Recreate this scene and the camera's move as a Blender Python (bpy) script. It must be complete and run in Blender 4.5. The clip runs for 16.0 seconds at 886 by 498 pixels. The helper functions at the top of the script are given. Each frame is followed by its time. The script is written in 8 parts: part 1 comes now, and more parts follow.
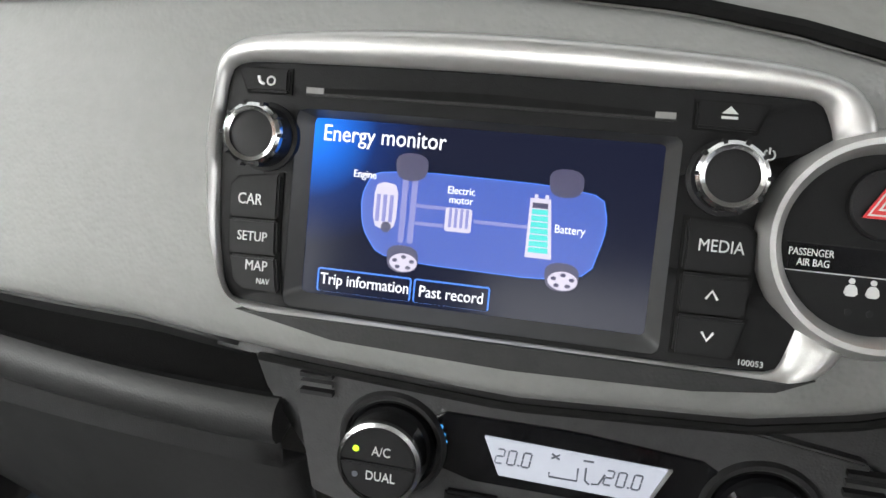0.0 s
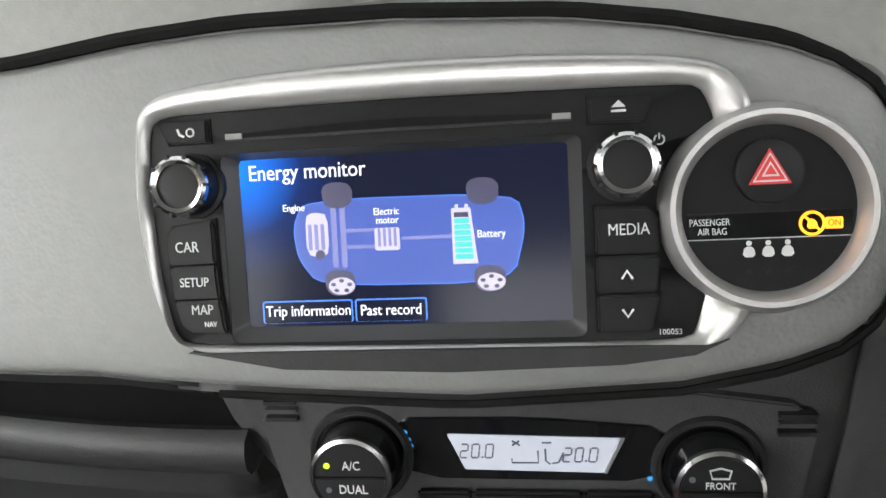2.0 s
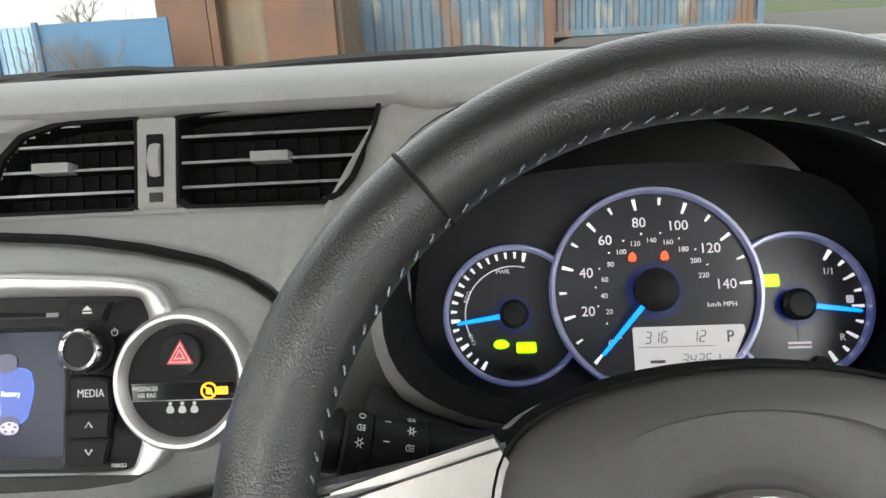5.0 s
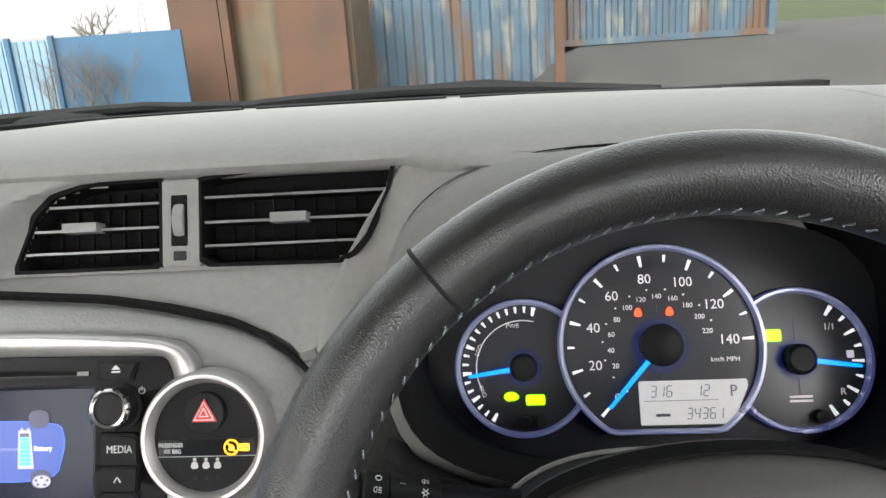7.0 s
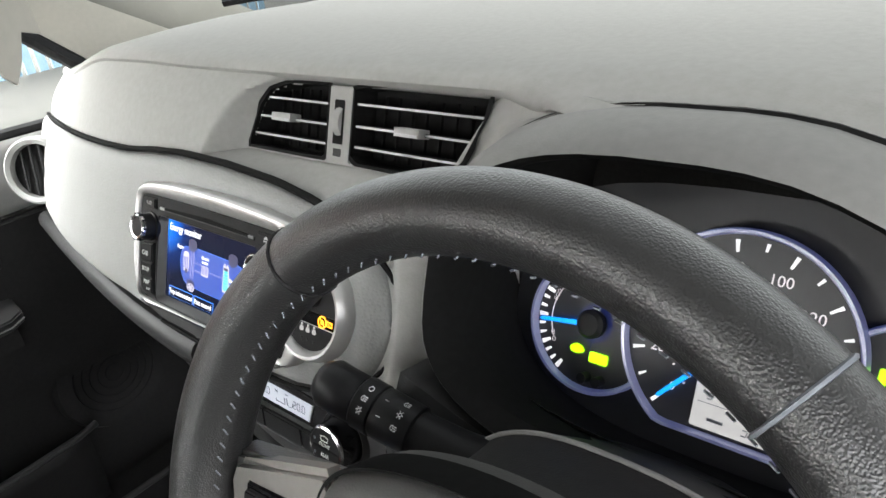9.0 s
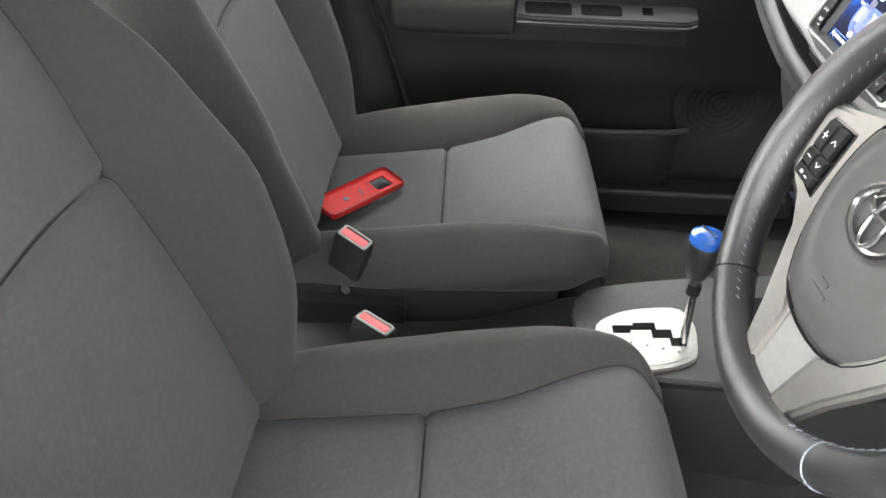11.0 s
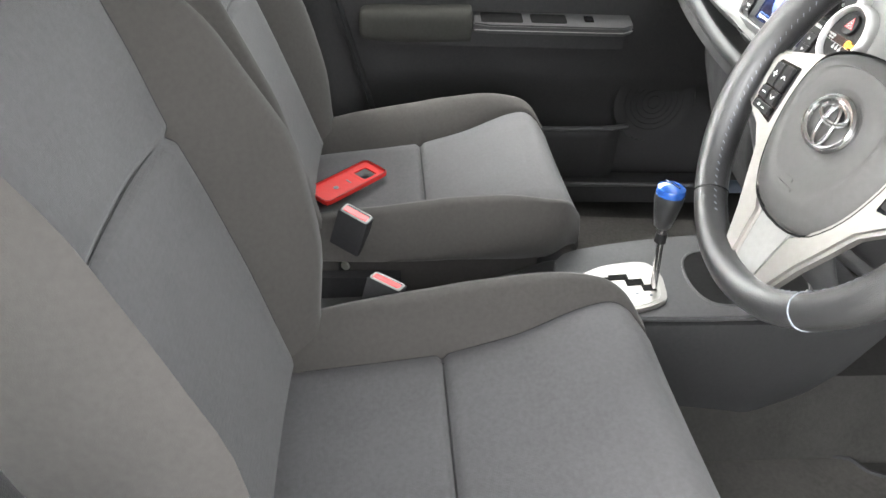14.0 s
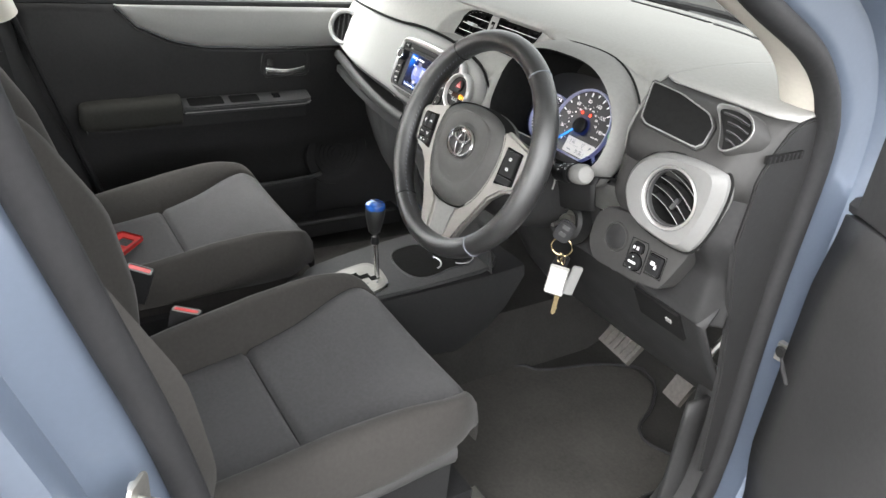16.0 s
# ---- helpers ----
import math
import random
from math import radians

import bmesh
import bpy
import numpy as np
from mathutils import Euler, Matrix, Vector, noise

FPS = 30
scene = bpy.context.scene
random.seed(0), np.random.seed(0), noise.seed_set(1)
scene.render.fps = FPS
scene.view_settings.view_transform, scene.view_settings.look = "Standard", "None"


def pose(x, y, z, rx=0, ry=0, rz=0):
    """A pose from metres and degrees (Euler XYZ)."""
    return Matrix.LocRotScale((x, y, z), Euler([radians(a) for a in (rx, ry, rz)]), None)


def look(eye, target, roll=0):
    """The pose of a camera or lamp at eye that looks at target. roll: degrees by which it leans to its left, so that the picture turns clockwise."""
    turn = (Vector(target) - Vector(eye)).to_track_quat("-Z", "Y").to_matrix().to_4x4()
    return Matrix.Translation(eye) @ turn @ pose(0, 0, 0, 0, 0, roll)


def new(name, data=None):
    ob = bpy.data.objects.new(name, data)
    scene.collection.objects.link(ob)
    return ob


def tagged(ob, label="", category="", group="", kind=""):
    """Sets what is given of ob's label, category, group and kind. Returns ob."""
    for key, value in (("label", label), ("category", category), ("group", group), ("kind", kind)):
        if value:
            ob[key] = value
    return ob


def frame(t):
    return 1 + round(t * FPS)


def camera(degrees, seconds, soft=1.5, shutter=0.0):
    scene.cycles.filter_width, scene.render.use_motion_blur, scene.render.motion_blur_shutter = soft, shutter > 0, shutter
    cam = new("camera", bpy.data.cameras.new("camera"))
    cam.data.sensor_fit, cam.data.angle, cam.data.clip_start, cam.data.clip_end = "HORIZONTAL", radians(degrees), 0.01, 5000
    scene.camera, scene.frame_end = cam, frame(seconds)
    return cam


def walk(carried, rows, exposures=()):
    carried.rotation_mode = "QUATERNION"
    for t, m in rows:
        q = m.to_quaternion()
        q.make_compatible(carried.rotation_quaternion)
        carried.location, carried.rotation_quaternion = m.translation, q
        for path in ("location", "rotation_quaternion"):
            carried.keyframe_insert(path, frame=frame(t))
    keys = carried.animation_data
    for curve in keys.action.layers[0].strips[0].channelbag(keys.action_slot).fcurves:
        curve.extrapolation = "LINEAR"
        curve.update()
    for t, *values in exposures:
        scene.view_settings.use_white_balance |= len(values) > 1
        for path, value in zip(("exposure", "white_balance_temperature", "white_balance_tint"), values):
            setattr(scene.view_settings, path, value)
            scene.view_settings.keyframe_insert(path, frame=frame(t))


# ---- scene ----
# ---------------------------------------------------------------- camera
# World: x to the driver's side, y to the car's nose, z up; the car's centre line is x = 0.
cam = camera(62.3, 16.0)
ROWS = [
    (0, -0.008, -0.258, 1.058, 12.5, -24.6, 1.1),
    (0.5, -0.003, -0.256, 1.069, 12.9, -25.2, -3.3),
    (1, -0.011, -0.255, 1.064, 12.3, -25.2, -6.1),
    (1.5, -0.003, -0.258, 1.065, 10.7, -25.1, -6.6),
    (2, 0.007, -0.268, 1.071, 9.3, -25.0, -6.1),
    (2.5, 0.075, -0.303, 1.099, 9.0, -24.6, -5.5),
    (3, 0.167, -0.339, 1.108, 8.9, -22.5, -5.9),
    (3.5, 0.237, -0.348, 1.129, 10.6, -22.8, -5.2),
    (4, 0.261, -0.356, 1.127, 7.0, -19.9, -3.8),
    (6.5, 0.255, -0.366, 1.155, 3.1, -15.5, -3.4),
    (7, 0.261, -0.372, 1.169, 4.8, -15.8, -3.8),
    (7.5, 0.259, -0.416, 1.197, 9.0, -17.0, -4.7),
    (8, 0.266, -0.360, 1.162, 14.9, -18.4, -4.3),
    (8.5, 0.360, -0.308, 1.194, 27.2, -22.3, -5.9),
    (9, 0.477, -0.270, 1.216, 43.6, -26.0, -7.9),
    (9.5, 0.590, -0.309, 1.249, 60.5, -32.6, -7.4),
    (9.8, 0.687, -0.368, 1.250, 68.9, -35.1, -4.9),
    (10, 0.729, -0.396, 1.246, 73.9, -36.1, -2.5),
    (10.2, 0.759, -0.420, 1.241, 78.2, -36.8, -0.5),
    (12.3, 0.671, -0.458, 1.264, 103.5, -34.2, 0.3),
    (12.5, 0.639, -0.460, 1.275, 104.7, -33.2, 0.4),
    (13, 0.647, -0.465, 1.276, 104.4, -30.3, 0.5),
    (13.5, 0.778, -0.493, 1.241, 96.5, -30.8, 1.7),
    (14, 0.909, -0.559, 1.220, 83.8, -34.5, 3.5),
    (14.5, 1.065, -0.627, 1.217, 73.9, -36.6, 4.9),
    (15, 1.161, -0.664, 1.270, 66.7, -34.8, 4.8),
    (15.5, 1.212, -0.706, 1.322, 61.9, -31.0, 4.5),
    (16, 1.251, -0.794, 1.348, 55.8, -27.6, 5.7),
]
EXPOSURE = [(0.0, 3.5), (1.5, 3.5), (2.5, 3.65), (3.0, 3.7), (4.0, 3.72), (7.0, 3.72), (8.5, 3.76), (9.0, 3.74), (9.5, 4.2), (10.0, 4.3), (12.5, 5.25), (13.2, 4.88), (14.0, 5.05), (14.5, 4.85), (15.0, 4.5), (15.5, 4.16), (16.0, 3.97)]
walk(cam, [(t, pose(x, y, z, 90 + pitch, 0, yaw) @ pose(0, 0, 0, 0, 0, roll)) for t, x, y, z, yaw, pitch, roll in ROWS], EXPOSURE)

# ---------------------------------------------------------------- world and sun (overcast day)
world = bpy.data.worlds.new("overcast_sky")
scene.world = world
world.use_nodes = True
wn = world.node_tree.nodes
wl = world.node_tree.links
wn.clear()
sky = wn.new("ShaderNodeTexSky")
sky.sky_type = "NISHITA"
sky.sun_disc = False
sky.sun_elevation, sky.sun_rotation = radians(42), radians(200)
sky.air_density, sky.dust_density, sky.ozone_density = 1.0, 3.0, 0.8
grey = wn.new("ShaderNodeHueSaturation")
grey.inputs["Saturation"].default_value = 0.05
back = wn.new("ShaderNodeBackground")
back.inputs["Strength"].default_value = 0.15
wout = wn.new("ShaderNodeOutputWorld")
wl.new(sky.outputs[0], grey.inputs["Color"])
wl.new(grey.outputs[0], back.inputs["Color"])
wl.new(back.outputs[0], wout.inputs[0])

sun = new("sun", bpy.data.lights.new("sun", "SUN"))
sun.data.energy, sun.data.angle, sun.data.color = 0.62, radians(90), (1.0, 0.93, 0.86)
sun.matrix_world = look((10 * math.sin(radians(200)), 10 * math.cos(radians(200)), 9.0), (0, 0, 0))


# ---------------------------------------------------------------- materials
def material(name, colour, rough=0.5, metal=0.0, grain=0.0, grain_size=900.0, patch=0.12, patch_size=9.0, rough_var=0.08,
             coat=0.0, coat_rough=0.08, spec=0.5, weave=False, sheen=0.0, glow=None, cells=False):
    """A surface with a fine relief, mottled at two scales. Sizes are cycles a metre."""
    m = bpy.data.materials.new(name)
    m.use_nodes = True
    n, l = m.node_tree.nodes, m.node_tree.links
    b = n["Principled BSDF"]
    b.inputs["Metallic"].default_value = metal
    b.inputs["Specular IOR Level"].default_value = spec
    b.inputs["Coat Weight"].default_value = coat
    b.inputs["Coat Roughness"].default_value = coat_rough
    if sheen:
        b.inputs["Sheen Weight"].default_value = sheen
        b.inputs["Sheen Roughness"].default_value = 0.5
    geo = n.new("ShaderNodeNewGeometry")
    big = n.new("ShaderNodeTexNoise")
    big.inputs["Scale"].default_value, big.inputs["Detail"].default_value = patch_size, 5.0
    l.new(geo.outputs["Position"], big.inputs["Vector"])
    fine = n.new("ShaderNodeTexNoise")
    fine.inputs["Scale"].default_value, fine.inputs["Detail"].default_value = 160.0, 3.0
    l.new(geo.outputs["Position"], fine.inputs["Vector"])
    mixn = n.new("ShaderNodeMath")
    mixn.operation = "ADD"
    l.new(big.outputs["Fac"], mixn.inputs[0])
    l.new(fine.outputs["Fac"], mixn.inputs[1])
    ramp = n.new("ShaderNodeMapRange")
    ramp.inputs["From Min"].default_value, ramp.inputs["From Max"].default_value = 0.65, 1.35
    ramp.inputs["To Min"].default_value, ramp.inputs["To Max"].default_value = 1.0 - patch, 1.0 + patch
    l.new(mixn.outputs[0], ramp.inputs["Value"])
    tint = n.new("ShaderNodeVectorMath")
    tint.operation = "SCALE"
    tint.inputs[0].default_value = colour[:3]
    l.new(ramp.outputs[0], tint.inputs["Scale"])
    l.new(tint.outputs[0], b.inputs["Base Color"])
    rr = n.new("ShaderNodeMapRange")
    rr.inputs["From Min"].default_value, rr.inputs["From Max"].default_value = 0.3, 0.7
    rr.inputs["To Min"].default_value, rr.inputs["To Max"].default_value = max(rough - rough_var, 0.02), min(rough + rough_var, 1.0)
    l.new(big.outputs["Fac"], rr.inputs["Value"])
    l.new(rr.outputs[0], b.inputs["Roughness"])
    if grain:
        bump = n.new("ShaderNodeBump")
        bump.inputs["Strength"].default_value = grain
        bump.inputs["Distance"].default_value = 0.0006
        if weave:
            co = n.new("ShaderNodeTexCoord")
            chk = n.new("ShaderNodeTexVoronoi")
            chk.inputs["Scale"].default_value = grain_size
            chk.inputs["Randomness"].default_value = 0.35
            l.new(co.outputs["Object"], chk.inputs["Vector"])
            l.new(chk.outputs["Distance"], bump.inputs["Height"])
        elif cells:
            vor = n.new("ShaderNodeTexVoronoi")
            vor.feature = "SMOOTH_F1"
            vor.inputs["Scale"].default_value = grain_size
            co = n.new("ShaderNodeTexCoord")
            l.new(co.outputs["Object"], vor.inputs["Vector"])
            l.new(vor.outputs["Distance"], bump.inputs["Height"])
        else:
            tex = n.new("ShaderNodeTexNoise")
            tex.inputs["Scale"].default_value, tex.inputs["Detail"].default_value = grain_size, 2.0
            l.new(geo.outputs["Position"], tex.inputs["Vector"])
            l.new(tex.outputs["Fac"], bump.inputs["Height"])
        l.new(bump.outputs[0], b.inputs["Normal"])
        l.new(bump.outputs[0], b.inputs["Coat Normal"])
    if glow:
        b.inputs["Emission Color"].default_value = (*glow[:3], 1)
        b.inputs["Emission Strength"].default_value = glow[3] * 0.62
    return m


def lamp_material(name, colour, strength):
    """A lit mark on a display or a tell-tale."""
    m = bpy.data.materials.new(name)
    m.use_nodes = True
    b = m.node_tree.nodes["Principled BSDF"]
    b.inputs["Base Color"].default_value = (0.01, 0.01, 0.01, 1)
    b.inputs["Roughness"].default_value = 0.4
    b.inputs["Emission Color"].default_value = (*colour, 1)
    b.inputs["Emission Strength"].default_value = strength * 0.62
    return m


def glass_material(name, tint=(1, 1, 1), gloss=0.025, rough=0.01):
    m = bpy.data.materials.new(name)
    m.use_nodes = True
    n, l = m.node_tree.nodes, m.node_tree.links
    n.clear()
    out = n.new("ShaderNodeOutputMaterial")
    clear = n.new("ShaderNodeBsdfTransparent")
    clear.inputs["Color"].default_value = (*tint, 1)
    shine = n.new("ShaderNodeBsdfGlossy")
    shine.inputs["Roughness"].default_value = rough
    mix = n.new("ShaderNodeMixShader")
    mix.inputs[0].default_value = gloss
    l.new(clear.outputs[0], mix.inputs[1])
    l.new(shine.outputs[0], mix.inputs[2])
    l.new(mix.outputs[0], out.inputs["Surface"])
    return m


DASH = material("dash_soft_grey", (0.25, 0.247, 0.239), 0.65, grain=0.2, grain_size=700, patch=0.08, spec=0.15, cells=True)
DASH_DARK = material("dash_dark_plastic", (0.022, 0.022, 0.0225), 0.52, grain=0.2, grain_size=900, patch=0.18, spec=0.2, cells=True)
PALE = material("pale_grey_leatherette", (0.215, 0.215, 0.211), 0.55, grain=0.42, grain_size=480, patch=0.05, spec=0.3, cells=True)
SILVER = material("satin_silver_paint", (0.47, 0.465, 0.455), 0.36, metal=0.7, grain=0.05, patch=0.05)
BRUSHED = material("satin_warm_silver", (0.29, 0.277, 0.262), 0.40, metal=0.8, patch=0.06)
CHROME = material("chrome", (0.6, 0.6, 0.6), 0.2, metal=1.0, patch=0.03, rough_var=0.04)
FACE = material("black_radio_face", (0.011, 0.011, 0.0115), 0.45, grain=0.12, grain_size=1500, patch=0.15, spec=0.1)
KEYCAP = material("black_button", (0.013, 0.013, 0.0138), 0.45, grain=0.1, grain_size=1500, patch=0.15, spec=0.15)
GLOSS = material("gloss_black", (0.006, 0.006, 0.007), 0.1, patch=0.1, rough_var=0.03, coat=0.3)
# Near-black that puts the shade of recesses and gaps into the colour.
HOLE = material("recess_shade_black", (0.011, 0.011, 0.011), 0.9, patch=0.2, spec=0.05)
RUBBER = material("black_rubber", (0.016, 0.016, 0.017), 0.65, grain=0.2, patch=0.2, spec=0.2)
LEATHER = material("black_leather", (0.014, 0.014, 0.0144), 0.5, grain=0.45, grain_size=1250, patch=0.25, rough_var=0.12, spec=0.5, coat=0.9, coat_rough=0.30, cells=True)
STITCH = material("grey_thread", (0.18, 0.195, 0.22), 0.8, patch=0.2)
PAD = material("airbag_cover", (0.064, 0.063, 0.061), 0.5, grain=0.15, grain_size=1000, patch=0.1, spec=0.3, cells=True)
FABRIC = material("charcoal_seat_fabric", (0.066, 0.0655, 0.067), 0.95, grain=0.55, grain_size=520, weave=True, patch=0.14, spec=0.08, sheen=0.1)
FABRIC_SIDE = material("brown_grey_side_fabric", (0.045, 0.0425, 0.040), 0.95, grain=0.3, grain_size=900, patch=0.12, spec=0.08, sheen=0.1)
CARPET = material("charcoal_carpet", (0.024, 0.0234, 0.0222), 1.0, grain=0.8, grain_size=600, patch=0.2, patch_size=14, spec=0.02)
MAT = material("floor_mat_pile", (0.044, 0.0422, 0.0395), 1.0, grain=0.8, grain_size=700, patch=0.2, patch_size=12, spec=0.02)
PAINT = material("light_blue_metallic_paint", (0.150, 0.182, 0.24), 0.32, metal=0.6, coat=0.9, patch=0.03, rough_var=0.02)
LINING = material("pale_roof_lining", (0.66, 0.645, 0.61), 0.95, grain=0.3, grain_size=700, patch=0.05, spec=0.05)
CREAM = material("cream_trim", (0.46, 0.44, 0.39), 0.75, grain=0.2, patch=0.05)
WHITE = material("white_print", (0.75, 0.75, 0.75), 0.6, patch=0.05)
PRINT = material("grey_print", (0.58, 0.58, 0.57), 0.6, patch=0.05)
RED = material("red_button", (0.62, 0.03, 0.035), 0.35, patch=0.08)
STEEL = material("zinc_steel", (0.40, 0.39, 0.36), 0.35, metal=0.9, patch=0.12, patch_size=60)
# For pale edges, and for highlights painted on the vent slats.
EDGE = material("bright_edge_and_highlight", (0.24, 0.24, 0.235), 0.35, metal=0.2, patch=0.05)
CONSOLE = material("console_grey_plastic", (0.045, 0.045, 0.046), 0.5, grain=0.25, grain_size=900, patch=0.15, spec=0.3, cells=True)

# Dash grey taken down a little for the shade on the hood's side.
HOOD = material("hood_shaded_grey", (0.20, 0.198, 0.192), 0.62, grain=0.2, grain_size=700, patch=0.08, spec=0.15, cells=True)
LEVER = material("satin_grey_lever", (0.065, 0.064, 0.064), 0.38, grain=0.1, patch=0.08, spec=0.55)
# Dash face grey; on brow and recess frame it stands in for shade.
DASH_FACE = material("dash_face_and_shade_grey", (0.038, 0.0375, 0.037), 0.6, grain=0.2, grain_size=700, patch=0.08, spec=0.2, cells=True)


def stained(mat, colour, low, high, stretch=(1.0, 1.0, 0.15), size=1.8):
    """Lays rust or dirt streaks over a material, running down."""
    n, l = mat.node_tree.nodes, mat.node_tree.links
    b = n["Principled BSDF"]
    src = b.inputs["Base Color"].links[0].from_socket
    geo = n.new("ShaderNodeNewGeometry")
    mp = n.new("ShaderNodeMapping")
    mp.inputs["Scale"].default_value = stretch
    noise = n.new("ShaderNodeTexNoise")
    noise.inputs["Scale"].default_value, noise.inputs["Detail"].default_value = size, 8.0
    ramp = n.new("ShaderNodeMapRange")
    ramp.inputs["From Min"].default_value, ramp.inputs["From Max"].default_value = low, high
    mix = n.new("ShaderNodeMix")
    mix.data_type = "RGBA"
    mix.inputs["B"].default_value = (*colour, 1)
    l.new(geo.outputs["Position"], mp.inputs["Vector"])
    l.new(mp.outputs[0], noise.inputs["Vector"])
    l.new(noise.outputs["Fac"], ramp.inputs["Value"])
    l.new(ramp.outputs[0], mix.inputs["Factor"])
    l.new(src, mix.inputs["A"])
    l.new(mix.outputs["Result"], b.inputs["Base Color"])


# ---------------------------------------------------------------- building helpers
def finish(name, bm, mat, smooth=38):
    bmesh.ops.remove_doubles(bm, verts=bm.verts, dist=0.00002)
    bmesh.ops.recalc_face_normals(bm, faces=bm.faces)
    me = bpy.data.meshes.new(name)
    bm.to_mesh(me)
    bm.free()
    me.materials.append(mat)
    for p in me.polygons:
        p.use_smooth = True
    me.set_sharp_from_angle(angle=radians(smooth))
    return me


def part(name, bm, mat, parent, label="", at=None, smooth=38):
    """Links a bmesh as one mesh object under a thing or a part."""
    ob = new(name, finish(name, bm, mat, smooth))
    ob.parent = parent
    if at is not None:
        ob.matrix_basis = at
    if label:
        ob["label"] = label
    return ob


def solid(name, bm, mat, label, category, group="", kind="", at=None, smooth=38):
    ob = new(name, finish(name, bm, mat, smooth))
    if at is not None:
        ob.matrix_basis = at
    return tagged(ob, label, category, group, kind)


def thing(name, label, category, group="", kind="", at=None):
    ob = new(name)
    ob.empty_display_size = 0.05
    if at is not None:
        ob.matrix_basis = at
    return tagged(ob, label, category, group, kind)


def bevelled(bm, offset, segments=2, angle=30):
    if offset > 0:
        edges = [e for e in bm.edges if len(e.link_faces) == 2 and e.calc_face_angle(0) > radians(angle)]
        bmesh.ops.bevel(bm, geom=edges, offset=offset, segments=segments, affect="EDGES", clamp_overlap=True)
    return bm


def box(x0, x1, y0, y1, z0, z1, bevel=0.0, segments=2, bm=None):
    b = bmesh.new()
    vs = [b.verts.new(p) for p in ((x0, y0, z0), (x1, y0, z0), (x1, y1, z0), (x0, y1, z0), (x0, y0, z1), (x1, y0, z1), (x1, y1, z1), (x0, y1, z1))]
    for f in ((3, 2, 1, 0), (4, 5, 6, 7), (0, 1, 5, 4), (1, 2, 6, 5), (2, 3, 7, 6), (3, 0, 4, 7)):
        b.faces.new([vs[i] for i in f])
    bevelled(b, bevel, segments)
    return joined(bm, b)


def joined(bm, b):
    """Adds b to bm, if there is one."""
    if bm is None:
        return b
    me = bpy.data.meshes.new("tmp")
    b.to_mesh(me)
    bm.from_mesh(me)
    bpy.data.meshes.remove(me)
    b.free()
    return bm


def moved(bm, m):
    bmesh.ops.transform(bm, matrix=m, verts=bm.verts)
    return bm


def loft(loops, closed=True, cap_start=False, cap_end=False, ring=False, bm=None):
    """Faces between successive loops of as many points each. ring: the last loop joins the first."""
    b = bm or bmesh.new()
    rows = [[b.verts.new(p) for p in loop] for loop in loops]
    n = len(rows[0])
    pairs = list(zip(rows, rows[1:])) + ([(rows[-1], rows[0])] if ring else [])
    for r, s in pairs:
        for i in range(n if closed else n - 1):
            j = (i + 1) % n
            b.faces.new((r[i], r[j], s[j], s[i]))
    if cap_start:
        b.faces.new(rows[0])
    if cap_end:
        b.faces.new(rows[-1])
    return b


def prism(pts, z0, z1, bevel=0.0, segments=2, bm=None):
    """A flat outline in x and y, raised from z0 to z1."""
    b = loft([[(x, y, z0) for x, y in pts], [(x, y, z1) for x, y in pts]], cap_start=True, cap_end=True)
    bmesh.ops.recalc_face_normals(b, faces=b.faces)
    bevelled(b, bevel, segments, 40)
    return joined(bm, b)


def frame_of(outer, inner, z0, z1, lip=0.0, bm=None):
    """A raised frame between two outlines of as many points each."""
    mid = [((a[0] * 0.75 + c[0] * 0.25), (a[1] * 0.75 + c[1] * 0.25)) for a, c in zip(outer, inner)]
    mid2 = [((a[0] * 0.25 + c[0] * 0.75), (a[1] * 0.25 + c[1] * 0.75)) for a, c in zip(outer, inner)]
    return loft([[(x, y, z0) for x, y in outer], [(x, y, z1 - lip) for x, y in outer], [(x, y, z1) for x, y in mid],
                 [(x, y, z1) for x, y in mid2], [(x, y, z1 - lip) for x, y in inner], [(x, y, z0) for x, y in inner]], ring=True, bm=bm)


def circle(r, n=32, cx=0.0, cy=0.0, ry=None, start=0.0):
    ry = ry or r
    return [(cx + r * math.cos(start + 2 * math.pi * i / n), cy + ry * math.sin(start + 2 * math.pi * i / n)) for i in range(n)]


def rrect(x0, x1, y0, y1, r, n=4):
    out = []
    for cx, cy, a in ((x1 - r, y1 - r, 0), (x0 + r, y1 - r, 90), (x0 + r, y0 + r, 180), (x1 - r, y0 + r, 270)):
        out += [(cx + r * math.cos(radians(a + 90 * i / n)), cy + r * math.sin(radians(a + 90 * i / n))) for i in range(n + 1)]
    return out


def soft(pts, rounds=2, ratio=0.25):
    """A closed outline with its corners cut round."""
    for _ in range(rounds):
        out = []
        for (ax, ay), (bx, by) in zip(pts, pts[1:] + pts[:1]):
            out += [(ax + (bx - ax) * ratio, ay + (by - ay) * ratio), (ax + (bx - ax) * (1 - ratio), ay + (by - ay) * (1 - ratio))]
        pts = out
    return pts


def polar(pts, cx, cy, n=72):
    """The outline pts, drawn anew with n points at even angles round (cx, cy)."""
    out = []
    for k in range(n):
        a = 2 * math.pi * k / n
        dx, dy, best = math.cos(a), math.sin(a), 0.0
        for (ax, ay), (bx, by) in zip(pts, pts[1:] + pts[:1]):
            ex, ey = bx - ax, by - ay
            det = dx * ey - dy * ex
            if abs(det) < 1e-12:
                continue
            t = ((ax - cx) * ey - (ay - cy) * ex) / det
            s = ((ax - cx) * dy - (ay - cy) * dx) / det
            if t > 0 and -1e-9 <= s <= 1 + 1e-9:
                best = max(best, t)
        out.append((cx + dx * best, cy + dy * best))
    return out


